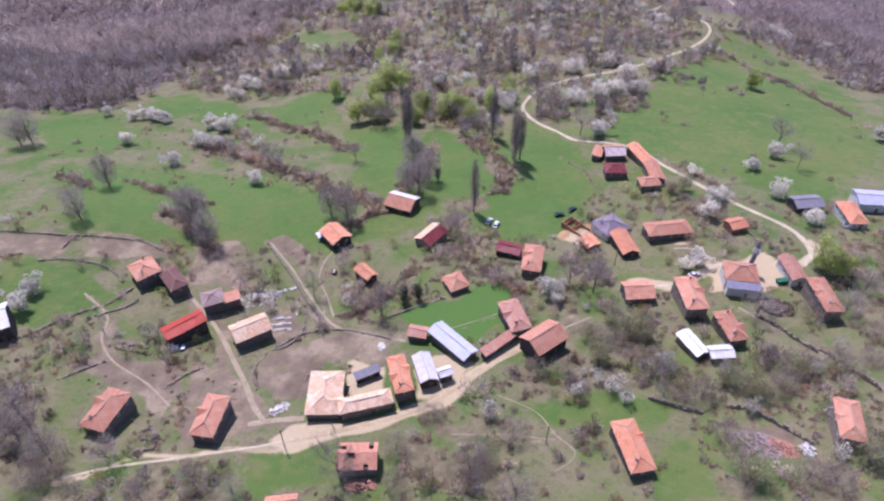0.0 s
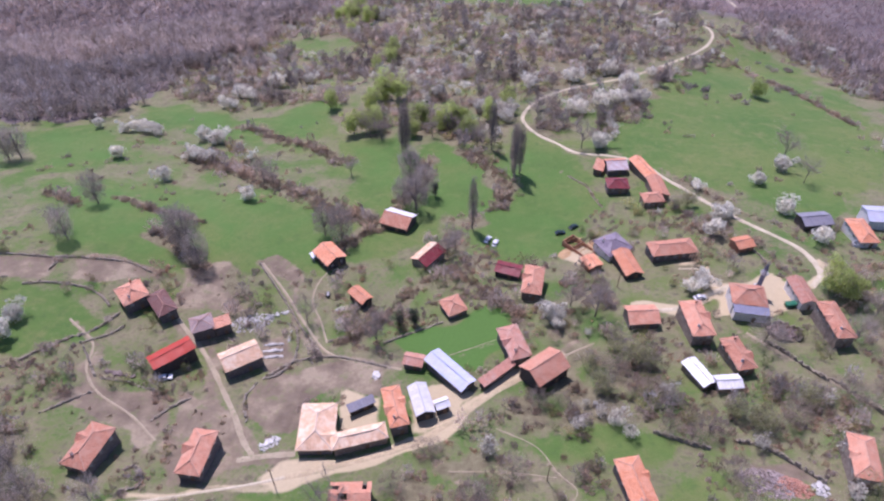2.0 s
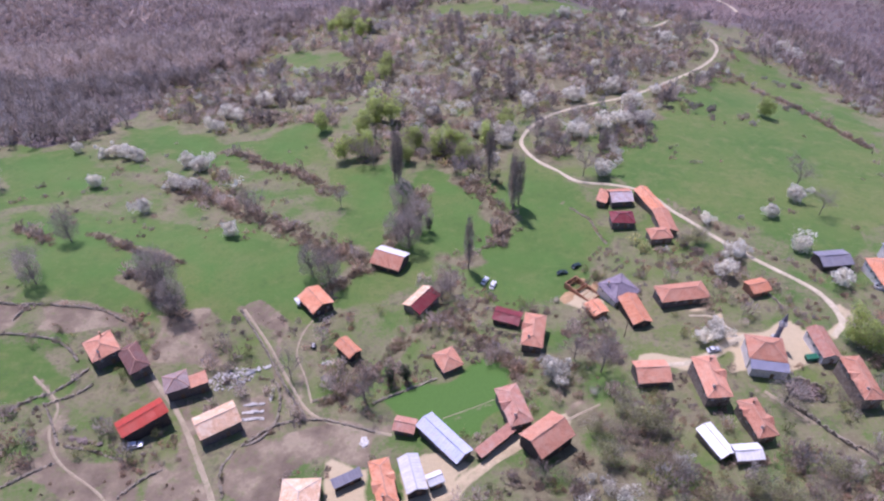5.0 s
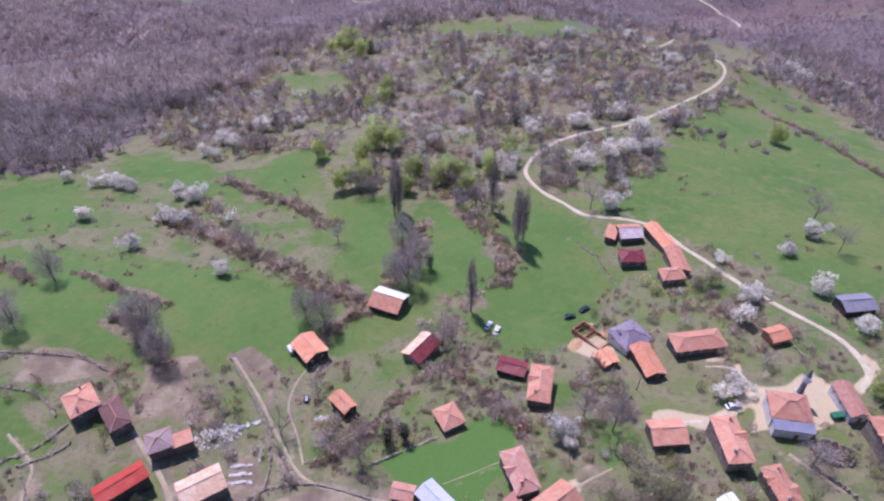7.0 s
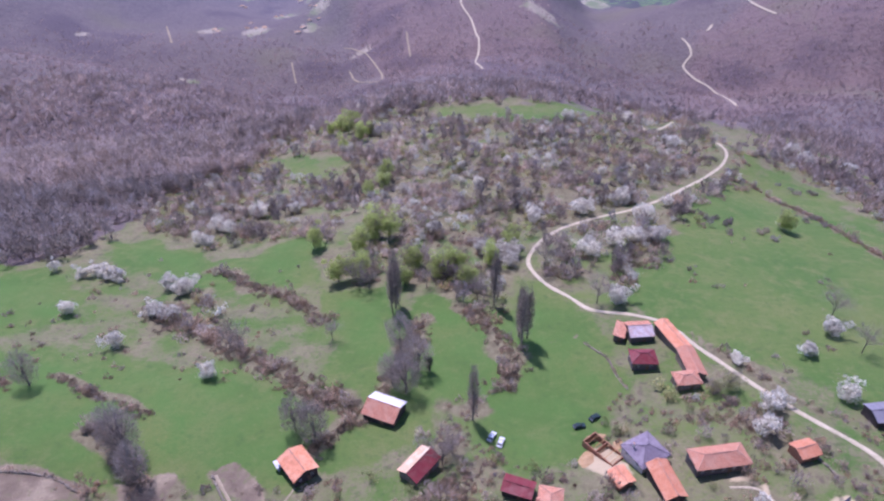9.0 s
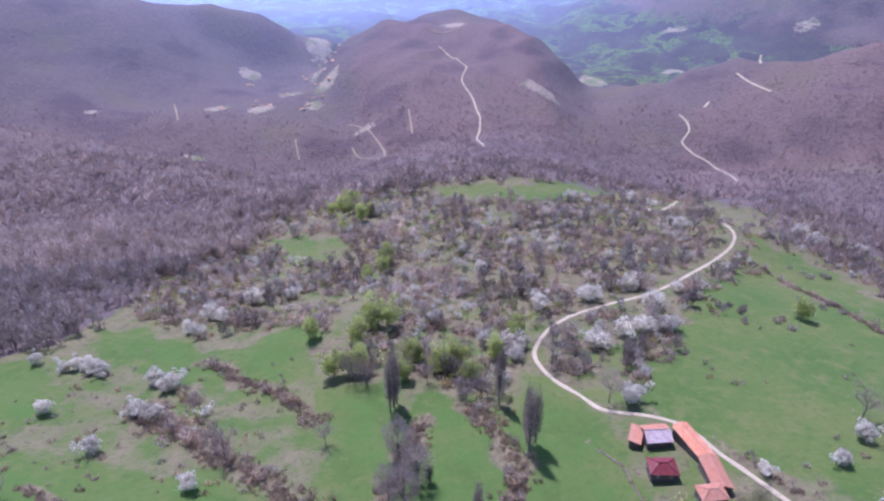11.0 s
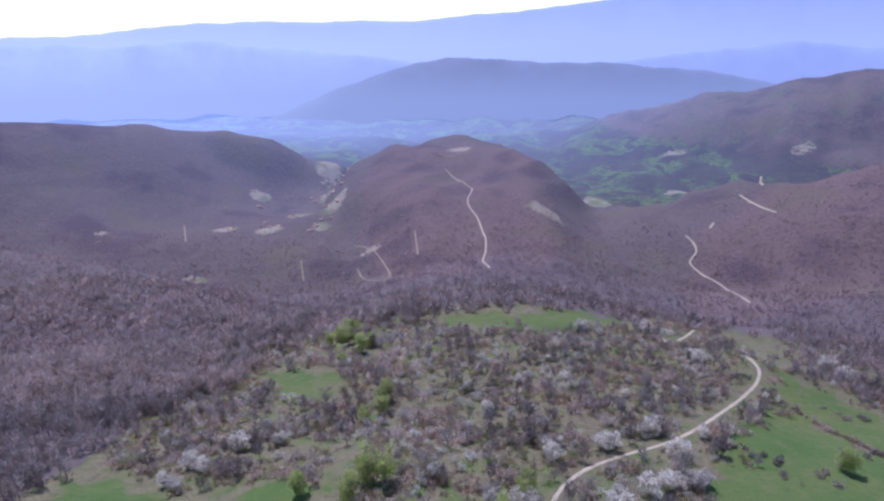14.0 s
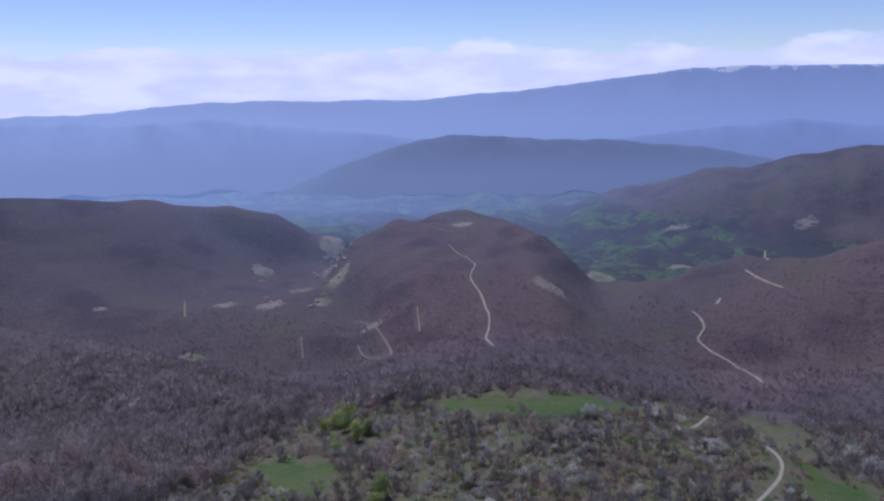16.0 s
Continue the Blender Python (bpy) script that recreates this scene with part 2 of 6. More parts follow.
def woodland(n, l, russet):
    """Leafless woods and their floor: grey, olive in places, and russet where the mask says."""
    mid, fine, tuft, grove = noise_of(n, l, 0.11, 6, 0.65), noise_of(n, l, 0.9, 6, 0.75), noise_of(n, l, 0.33, 5, 0.7), noise_of(n, l, 0.0045, 4, 0.55)
    streak = noise_of(n, l, 0.035, 5, 0.65)
    c = ramp_of(n, l, mid, [(0.34, (0.135, 0.112, 0.105)), (0.5, (0.165, 0.139, 0.126)), (0.66, (0.19, 0.163, 0.142))])
    red = ramp_of(n, l, mid, [(0.34, (0.165, 0.120, 0.11)), (0.5, (0.20, 0.148, 0.132)), (0.66, (0.22, 0.17, 0.148))])
    c = mixed(n, l, ranged(n, l, sums(n, l, russet, sums(n, l, streak, -0.5)), 0.35, 0.65), c, red)
    c = mixed(n, l, ranged(n, l, fine, 0.35, 0.7, 0.0, 0.5), c, (0.115, 0.087, 0.085))
    c = mixed(n, l, ranged(n, l, tuft, 0.54, 0.66, 0.0, 0.5), c, (0.23, 0.182, 0.168))
    c = mixed(n, l, ranged(n, l, streak, 0.56, 0.66, 0.0, 0.4), c, (0.20, 0.172, 0.15))
    c = mixed(n, l, ranged(n, l, grove, 0.54, 0.68, 0.0, 0.55), c, (0.165, 0.148, 0.098))
    return mixed(n, l, ranged(n, l, grove, 0.46, 0.36, 0.0, 0.65), c, (0.10, 0.08, 0.088))


def ground_material():
    m, n, l, b = shader("meadow_and_soil", 0.95)
    a = n.new("ShaderNodeVertexColor")
    a.layer_name = "cover"
    s = n.new("ShaderNodeSeparateColor")
    l.new(a.outputs[0], s.inputs[0])
    a2 = n.new("ShaderNodeVertexColor")
    a2.layer_name = "cover_more"
    s2 = n.new("ShaderNodeSeparateColor")
    l.new(a2.outputs[0], s2.inputs[0])
    wide, mid, fine, tuft = noise_of(n, l, 0.018, 5), noise_of(n, l, 0.11, 6, 0.65), noise_of(n, l, 0.9, 6, 0.75), noise_of(n, l, 0.33, 5, 0.7)
    grass = ramp_of(n, l, wide, [(0.36, (0.074, 0.15, 0.030)), (0.5, (0.098, 0.165, 0.037)), (0.64, (0.14, 0.18, 0.050))])
    grass = mixed(n, l, ranged(n, l, mid, 0.50, 0.64, 0.0, 0.75), grass, (0.165, 0.187, 0.063))
    grass = mixed(n, l, ranged(n, l, fine, 0.4, 0.7, 0.0, 0.4), grass, (0.095, 0.135, 0.045))
    grass = mixed(n, l, ranged(n, l, tuft, 0.54, 0.70, 0.0, 0.5), grass, (0.18, 0.195, 0.08))
    grass = mixed(n, l, ranged(n, l, tuft, 0.46, 0.32, 0.0, 0.75), grass, (0.07, 0.125, 0.036))
    lush = mixed(n, l, ranged(n, l, fine, 0.35, 0.7, 0.0, 0.6), (0.085, 0.18, 0.037), (0.07, 0.142, 0.031))
    scrub = ramp_of(n, l, mid, [(0.34, (0.165, 0.146, 0.08)), (0.48, (0.27, 0.243, 0.135)), (0.58, (0.205, 0.202, 0.10)), (0.7, (0.135, 0.172, 0.06))])
    scrub = mixed(n, l, ranged(n, l, fine, 0.35, 0.7, 0.0, 0.6), scrub, (0.12, 0.095, 0.075))
    scrub = mixed(n, l, ranged(n, l, tuft, 0.52, 0.66, 0.0, 0.8), scrub, (0.115, 0.145, 0.05))
    scrub = mixed(n, l, ranged(n, l, tuft, 0.46, 0.36, 0.0, 0.7), scrub, (0.11, 0.085, 0.065))
    litter = woodland(n, l, a.outputs["Alpha"])
    soil = ramp_of(n, l, mid, [(0.36, (0.145, 0.112, 0.075)), (0.5, (0.215, 0.170, 0.112)), (0.62, (0.325, 0.268, 0.175))])
    soil = mixed(n, l, ranged(n, l, fine, 0.4, 0.7, 0.0, 0.5), soil, (0.20, 0.155, 0.125))
    dust = mixed(n, l, ranged(n, l, fine, 0.4, 0.7, 0.0, 0.5), (0.50, 0.41, 0.255), (0.38, 0.32, 0.20))
    jitter = sums(n, l, sums(n, l, mid, fine), -1.0)

    def over(base, mask, colour, blur=0.9):
        k = sums(n, l, mask, sums(n, l, jitter, blur, "MULTIPLY"))
        return mixed(n, l, ranged(n, l, k, 0.35, 0.65), base, colour)

    c = over(grass, s.outputs[2], lush, 0.6)
    c = over(c, s.outputs[0], scrub)
    bramble = ramp_of(n, l, tuft, [(0.36, (0.12, 0.105, 0.062)), (0.5, (0.178, 0.158, 0.09)), (0.64, (0.225, 0.207, 0.12))])
    c = over(c, s2.outputs[2], bramble, 0.9)
    c = over(c, s2.outputs[0], litter, 0.7)
    soil = mixed(n, l, ranged(n, l, tuft, 0.56, 0.66, 0.0, 0.7), soil, (0.165, 0.185, 0.075))
    c = over(c, s.outputs[1], soil, 0.9)
    c = over(c, s2.outputs[1], dust, 0.5)
    l.new(c, b.inputs["Base Color"])
    canopy = sums(n, l, noise_of(n, l, 0.16, 4, 0.6), sums(n, l, s2.outputs[0], 9.0, "MULTIPLY"), "MULTIPLY")
    relief(n, l, b, sums(n, l, fine, canopy), 0.7, 0.35)
    return m


GROUND = ground_material()
ROAD_DUST = speckled("pale_gravel", (0.49, 0.42, 0.285), (0.68, 0.60, 0.43), 0.25, bump=0.03, wear=(0.40, 0.36, 0.24))
ROAD_TAN = speckled("tan_road_dirt", (0.44, 0.35, 0.21), (0.60, 0.49, 0.31), 0.25, bump=0.03, wear=(0.36, 0.32, 0.18))
LANE_DIRT = speckled("trodden_dirt", (0.34, 0.28, 0.185), (0.48, 0.405, 0.275), 0.3, bump=0.03, wear=(0.25, 0.235, 0.13))


# ---- relief: the village spur, and the ridges and valleys beyond it ----
NEAR = (-7.254, 7.853, -22.444, -0.159, 1.989, -1.472, -5.47, 0.788, -4.224, 0.594)
KNOLLS = [(208, 495, 8.0, 38), (-262, 491, -7.3, 38), (146, 617, -7.0, 38), (-142, 208, 4.6, 38), (-34, 359, 4.7, 38), (43, 205, -3.1, 38),
          (-69, 136, -2.8, 38), (-81, 211, 3.5, 38), (117, 132, -3.4, 38), (207, 416, -3.0, 38), (-30, 456, -2.7, 54)]
RIDGES = [  # crest points, half width
    ([(27, 594, -57), (34, 756, -105), (47, 878, -148), (61, 1026, -177), (61, 1215, -213), (54, 1674, -238), (0, 2160, -227)], 256),
    ([(-202, 634, -97), (-351, 810, -132), (-594, 999, -165), (-945, 1080, -148)], 202),
    ([(-2295, 1215, -15), (-1418, 1890, -88), (-1000, 2362, -186), (-700, 2632, -350)], 400),
    ([(-930, 2420, -235), (-770, 2420, -212), (-620, 2440, -240), (-500, 2460, -310)], 190),
    ([(256, 540, -70), (351, 634, -115), (446, 702, -176)], 162),
    ([(1350, 1282, -108), (945, 1552, -169), (567, 1755, -277), (446, 1917, -338)], 351),
    ([(2565, 2430, 27), (1688, 2902, -81), (1026, 3308, -256), (608, 3510, -392)], 567),
]


def steps(a, b, v):
    v = np.clip((v - a) / (b - a), 0, 1)
    return v * v * (3 - 2 * v)


def crest_gap(x, y, crest):
    """The distance from a crest line, and the crest's height there."""
    best, high = np.full(np.shape(x), 1e9), np.zeros(np.shape(x))
    for (ax, ay, az), (bx, by, bz) in zip(crest, crest[1:]):
        u = np.clip(((x - ax) * (bx - ax) + (y - ay) * (by - ay)) / ((bx - ax) ** 2 + (by - ay) ** 2), 0, 1)
        d = np.hypot(x - ax - u * (bx - ax), y - ay - u * (by - ay))
        high = np.where(d < best, az + u * (bz - az), high)
        best = np.minimum(best, d)
    return best, high


def height(x, y):
    """The ground's height at x, y (arrays or numbers)."""
    x, y = np.asarray(x, float), np.asarray(y, float)
    a, b = 2 * np.tanh(x / 270), (np.clip(y, -81, 702) - 270) / 135
    near = sum(c * t for c, t in zip(NEAR, (1, a, b, a * a, a * b, b * b, a * a * b, b ** 3, a ** 3, a * b * b)))
    for kx, ky, kz, r in KNOLLS:
        near = near + kz * np.exp(-((x - kx) ** 2 + (y - ky) ** 2) / r ** 2)
    floor = -205 - 90 * steps(720, 1250, y) - 150 * steps(1250, 2565, y)
    far, total = 0.0, 0.0
    for crest, w in RIDGES:
        d, high = crest_gap(x, y, crest)
        if w == 256:
            z = floor + (high - floor) * np.exp(-(d / (w + 110 * steps(1400, 2000, y))) ** (2.5 + 3.5 * steps(1100, 1900, y)))
        else:
            z = floor + (high - floor) * np.exp(-(d / w) ** 2)
        k = np.exp((z - floor) / 24)
        far, total = far + z * k, total + k
    far = far / total
    far = far - (16 * np.abs(np.sin((x + 0.35 * y) / 88 + 1.1 * np.sin(y / 190))) + 7 * np.abs(np.sin((x - 0.3 * y) / 39 + 1.4 * np.sin(y / 120)))) * steps(1000, 1400, y) * (1 - 0.65 * steps(-300, -700, x))
    far = far + (8 * np.sin(x / 82 + 1.3 * np.sin(y / 112)) + 7 * np.sin(y / 63 + x / 160)) * steps(810, 1350, y)
    s = np.maximum(steps(580, 810, y), steps(310, 570, np.abs(x + 27) - 0.05 * y) * steps(340, 570, y))
    return near * (1 - s) + far * s


# ---- building blocks ----
def linked(name, bm, material, parent=None, label="", smooth=False):
    me = bpy.data.meshes.new(name)
    bmesh.ops.recalc_face_normals(bm, faces=bm.faces)
    bm.to_mesh(me)
    bm.free()
    if smooth:
        me.shade_smooth()
    for m in material if isinstance(material, (list, tuple)) else [material]:
        me.materials.append(m)
    ob = new(name, me)
    if parent is not None:
        ob.parent = parent
    return tagged(ob, label)


def part(name, bm, material, parent, label="", smooth=False):
    return linked(name, bm, material, parent, label, smooth)


def raw(name, verts, faces, material, smooth=False):
    me = bpy.data.meshes.new(name)
    me.from_pydata(verts, [], faces)
    me.materials.append(material)
    if smooth:
        me.shade_smooth()
    return new(name, me)


def box(bm, x0, x1, y0, y1, z0, z1):
    v = [bm.verts.new(p) for p in ((x0, y0, z0), (x1, y0, z0), (x1, y1, z0), (x0, y1, z0), (x0, y0, z1), (x1, y0, z1), (x1, y1, z1), (x0, y1, z1))]
    for f in ((0, 3, 2, 1), (4, 5, 6, 7), (0, 1, 5, 4), (1, 2, 6, 5), (2, 3, 7, 6), (3, 0, 4, 7)):
        bm.faces.new([v[i] for i in f])
    return v


def tube(bm, a, b, ra, rb, sides=5):
    a, b = Vector(a), Vector(b)
    q = (b - a).to_track_quat("Z", "Y")
    rings = []
    for p, r in ((a, ra), (b, rb)):
        rings.append([bm.verts.new(p + q @ Vector((r * math.cos(2 * math.pi * k / sides), r * math.sin(2 * math.pi * k / sides), 0))) for k in range(sides)])
    for k in range(sides):
        bm.faces.new((rings[0][k], rings[0][(k + 1) % sides], rings[1][(k + 1) % sides], rings[1][k]))
    for ring in (rings[0][::-1], rings[1]):
        bm.faces.new(ring)


def empty(name, label, category, m, group=""):
    ob = new(name)
    ob.matrix_basis = m
    return tagged(ob, label, category, group)


def at(x, y, turn=0.0, lift=0.0):
    return pose(x, y, float(height(x, y)) + lift, 0, 0, turn)


def edge_gap(x, y, ring):
    """Signed distance to a ring of points: positive inside."""
    best, inside = np.full(np.shape(x), 1e9), np.zeros(np.shape(x), bool)
    for (ax, ay), (bx, by) in zip(ring, ring[1:] + ring[:1]):
        u = np.clip(((x - ax) * (bx - ax) + (y - ay) * (by - ay)) / ((bx - ax) ** 2 + (by - ay) ** 2 + 1e-9), 0, 1)
        best = np.minimum(best, np.hypot(x - ax - u * (bx - ax), y - ay - u * (by - ay)))
        if by != ay:
            inside ^= ((ay > y) != (by > y)) & (x < (bx - ax) * (y - ay) / (by - ay) + ax)
    return np.where(inside, best, -best)


# ---- ground cover, in stretches of the plan ----
MEADOWS = []
MEADOWS.append(('right_meadow', [(82, 323), (94, 311), (116, 343), (167, 416), (200, 452), (221, 423), (229, 374), (247, 353), (198, 253), (145, 205), (133, 236), (113, 233), (102, 247), (80, 277)]))
MEADOWS.append(('upper_strip', [(209, 488), (224, 483), (244, 455), (257, 384), (236, 351), (218, 403), (201, 444)]))
MEADOWS.append(('bowl_meadow', [(-47, 299), (-24, 299), (-17, 275), (7, 289), (23, 272), (41, 284), (61, 267), (65, 224), (53, 203), (40, 189), (23, 190), (15, 202), (2, 204), (-16, 227), (-28, 241), (-49, 265)]))
MEADOWS.append(('left_meadow', [(-183, 252), (-148, 253), (-133, 245), (-119, 247), (-95, 241), (-84, 245), (-58, 227), (-32, 213), (-38, 200), (-42, 184), (-58, 182), (-78, 183), (-104, 185), (-141, 189)]))
MEADOWS.append(('outer_meadow', [(-223, 312), (-191, 326), (-165, 302), (-156, 276), (-189, 261)]))
MEADOWS.append(('high_meadow', [(-182, 368), (-134, 353), (-86, 308), (-97, 301), (-129, 316), (-149, 326)]))
MEADOWS.append(('notch_meadow', [(-107, 334), (-74, 359), (-60, 347), (-60, 313), (-71, 301)]))
MEADOWS.append(('clearing', [(-126, 526), (-72, 500), (-64, 463), (-77, 447), (-105, 457)]))
MEADOWS.append(('ledge', [(-4, 604), (57, 583), (157, 643), (139, 567), (89, 542), (55, 559), (1, 574)]))
MEADOWS.append(('fork_meadow', [(48, 290), (56, 277), (66, 264), (67, 243), (55, 213), (38, 205), (22, 206), (19, 221), (28, 231), (43, 249), (38, 266)]))
MEADOWS.append(('bank', [(-37, 244), (-1, 253), (4, 209), (-19, 192), (-31, 188), (-39, 213)]))
MEADOWS.append(('orchard', [(-157, 167), (-140, 170), (-127, 167), (-109, 153), (-123, 143), (-129, 134), (-143, 141)]))
MEADOWS.append(('low_green', [(57, 91), (72, 94), (70, 75), (54, 76)]))
MEADOWS.append(('low_green2', [(-49, 92), (-29, 93), (-28, 81), (-49, 80)]))
MEADOWS.append(('mid_green', [(26, 107), (55, 110), (68, 103), (45, 96), (27, 101)]))
WOOD = [(-274, 329), (-204, 334), (-188, 359), (-186, 391), (-178, 444), (-146, 487), (-139, 543), (-121, 672), (-177, 1164), (-493, 1386), (-804, 1013)]
RUSSET = [  # stretches of red-brown beech and oak wood on the hills beyond
    [(-60, 1000), (120, 1000), (230, 1300), (260, 1700), (240, 2060), (60, 2250), (-160, 2230), (-240, 1900), (-190, 1500), (-110, 1200)],
    [(330, 900), (760, 1150), (1300, 1500), (1700, 2000), (1250, 2000), (800, 1700), (560, 1500), (420, 1200)]]
SOILS = []
SOILS.append(('plough', [(-57.5, 125.4), (-51.2, 133.6), (-41.0, 138.2), (-26.3, 137.7), (-15.1, 133.8), (-16.2, 124.4), (-31.7, 123.4), (-40.2, 119.8), (-41.0, 109.2), (-49.3, 109.5), (-54.9, 114.6)]))
SOILS.append(('grey_plot', [(-65.6, 186.5), (-57.8, 191.1), (-50.1, 180.9), (-52.0, 171.7), (-58.8, 175.5)]))
SOILS.append(('brown_field', [(-185.9, 190.0), (-141.8, 187.1), (-139.0, 173.7), (-158.7, 171.3), (-173.6, 169.7)]))
SOILS.append(('dusty', [(-97.3, 185.6), (-77.6, 183.2), (-69.4, 164.9), (-87.6, 162.6)]))
SOILS.append(('yard', [(-112.0, 119.7), (-101.6, 126.4), (-83.6, 123.1), (-75.7, 114.4), (-76.4, 102.3), (-86.8, 111.5), (-99.3, 112.8)]))
SOILS.append(('yard2', [(-79.5, 126.3), (-63.3, 124.3), (-56.0, 112.3), (-55.2, 99.5), (-61.1, 92.7), (-73.0, 92.5), (-73.6, 103.4), (-73.3, 112.2)]))
SOILS.append(('stone_plot', [(-58.2, 149.2), (-49.0, 151.6), (-45.3, 141.7), (-50.2, 132.7), (-56.6, 133.0)]))
SOILS.append(('long_plot', [(77.0, 99.1), (91.7, 94.9), (94.1, 87.5), (79.4, 89.7)]))
SOILS.append(('dust2', [(-138.3, 183.8), (-114.9, 187.8), (-102.5, 181.9), (-102.5, 175.3), (-128.4, 174.6)]))
DUSTS = []
DUSTS.append(('mosque_yard', [(96.3, 170.4), (104.6, 172.4), (118.1, 171.0), (116.7, 156.6), (107.3, 155.4), (92.0, 152.4)]))
DUSTS.append(('court', [(-28.2, 122.7), (-16.2, 124.4), (-13.6, 109.7), (-25.9, 110.1)]))
DUSTS.append(('sand', [(45.6, 195.3), (56.3, 200.5), (58.9, 185.4), (52.0, 182.1), (43.1, 186.2)]))
DUSTS.append(('apron', [(-47, 97), (-40, 102), (-27, 101.5), (-12, 106), (-2, 111), (6, 116.5), (14, 122.5), (24, 129.5), (30, 132), (20, 123), (6, 112), (-8, 103), (-24, 98), (-40, 94)]))
DUSTS.append(('barn_yard', [(-9, 109), (-9, 121), (0, 125), (9, 122), (3, 114)]))
CROP = [(-17.6, 145.3), (14.8, 158.6), (23.4, 156.6), (19.5, 143.3), (15.2, 132.8), (2.8, 133.4), (-11.5, 134.9)]
BRAMBLES = []
BRAMBLES.append(('bramble_a', [(-78.8, 454.4), (-46.5, 455.0), (-45.3, 417.1), (-73.3, 425.6)]))
BRAMBLES.append(('bramble_b', [(-57.1, 329.5), (-40.0, 335.4), (-30.7, 309.9), (-53.2, 307.4)]))
BRAMBLES.append(('bramble_c', [(30.4, 438.9), (78.2, 423.5), (87.6, 400.2), (41.2, 398.6)]))
BRAMBLES.append(('bramble_d', [(-0.6, 102.1), (13.5, 102.6), (13.1, 96.8), (0.9, 96.3)]))
BRAMBLES.append(('bramble_e', [(19.4, 118.1), (29.4, 118.8), (30.1, 111.1), (20.5, 111.5)]))
BRAMBLES.append(('bramble_f', [(-83.5, 181.3), (-73.4, 183.4), (-65.2, 174.1), (-74.4, 169.2)]))
HEDGES = []
HEDGES.append(('h_bank', 4, [(-137, 233), (-123, 225), (-108, 218), (-95, 212)]))
HEDGES.append(('h_belt', 11, [(-125, 285), (-96, 266), (-69, 246), (-48, 229), (-27, 214)]))
HEDGES.append(('h_strip', 6, [(-108, 324), (-89, 310), (-67, 293), (-45, 273)]))
HEDGES.append(('h_spur', 5, [(-111, 206), (-98, 195), (-87, 183)]))
HEDGES.append(('h_lane', 5, [(3, 185), (11, 175), (19, 165), (26, 154)]))
HEDGES.append(('h_lane2', 4, [(-32, 145), (-21, 156), (-9, 171), (4, 184)]))
HEDGES.append(('h_ridge', 3.5, [(199, 445), (216, 390), (219, 348), (223, 318)]))
HEDGES.append(('h_clump', 8, [(-18, 229), (-13, 240), (-9, 256), (-7, 270)]))
HEDGES.append(('h_nook', 5, [(-40, 197), (-34, 203), (-25, 214)]))
HEDGES.append(('h_road', 5, [(98, 254), (107, 239), (115, 221), (122, 209)]))
HEDGES.append(('h_edge', 5, [(-172, 240), (-151, 226)]))
HEDGES.append(('h_brook', 9, [(14, 278), (23, 263), (29, 242), (23, 228)]))
FAR_FIELDS = [  # centre, half sizes
    (-576, 1737, 30, 40), (-607, 2180, 34, 35), (-454, 1708, 36, 50), (-437, 1983, 30, 60), (-377, 2160, 36, 60), (-308, 1867, 34, 60), (-326, 1718, 22, 28), (-162, 1424, 26, 36),
    (222, 1567, 40, 50), (439, 2066, 46, 90), (797, 2397, 45, 20), (-828, 1613, 15, 19), (-489, 1281, 23, 28), (-423, 2438, 40, 120), (35, 2165, 38, 40),
    (1283, 2517, 50, 22), (895, 2744, 52, 24)]


THICKETS = {}
THICKETS['g_mid'] = [(26, 132), (40, 142), (59, 147), (71, 133), (64, 112), (34, 105), (19, 112)]
THICKETS['g_right'] = [(91, 121), (121, 131), (135, 119), (127, 106), (105, 107), (87, 109), (66, 108), (68, 116)]
THICKETS['g_east'] = [(144, 180), (180, 192), (141, 124), (126, 130), (133, 151)]
THICKETS['g_south'] = [(-14, 97), (18, 98), (20, 74), (-13, 75)]
THICKETS['g_west'] = [(-136, 112), (-110, 112), (-98, 92), (-101, 77), (-116, 76)]
THICKETS['g_sw'] = [(-94, 85), (-53, 92), (-29, 78), (-31, 73), (-89, 73)]
THICKETS['g_lane'] = [(-27, 164), (-9, 166), (-1, 150), (-16, 145), (-31, 146), (-37, 151)]
THICKETS['g_pole'] = [(-12, 200), (4, 222), (16, 218), (19, 192), (-1, 180)]
THICKETS['g_rise'] = [(95, 225), (121, 219), (109, 192), (92, 198), (78, 213)]
THICKETS['g_orch'] = [(46, 183), (65, 173), (60, 159), (34, 155), (40, 171)]
THICKETS['g_yard'] = [(93, 182), (101, 174), (82, 165), (73, 176)]
THICKETS['g_se'] = [(67, 92), (81, 95), (74, 72), (59, 73)]
THICKETS['g_se2'] = [(83, 81), (111, 87), (107, 71), (79, 72)]
THICKETS['s_brook'] = [(-41, 351), (2, 356), (36, 334), (38, 297), (21, 268), (7, 289), (-19, 297), (-37, 309)]
THICKETS['s_top'] = [(-82, 562), (10, 551), (99, 550), (161, 528), (187, 495), (182, 457), (114, 388), (67, 357), (45, 345), (24, 333), (-22, 346), (-64, 432)]
THICKETS['s_rim'] = [(-143, 947), (-9, 620), (-1, 577), (55, 553), (136, 562), (158, 633), (207, 630), (223, 545), (206, 480), (187, 493), (162, 531), (98, 546), (10, 548), (-72, 557)]
THICKETS['s_verge'] = [(210, 495), (214, 470), (180, 421), (136, 362), (112, 329), (84, 286), (78, 293), (87, 317), (109, 356), (139, 395), (183, 449)]
THICKETS['s_inner'] = [(45, 345), (90, 379), (115, 393), (91, 356), (75, 330), (70, 296), (56, 287), (47, 298)]
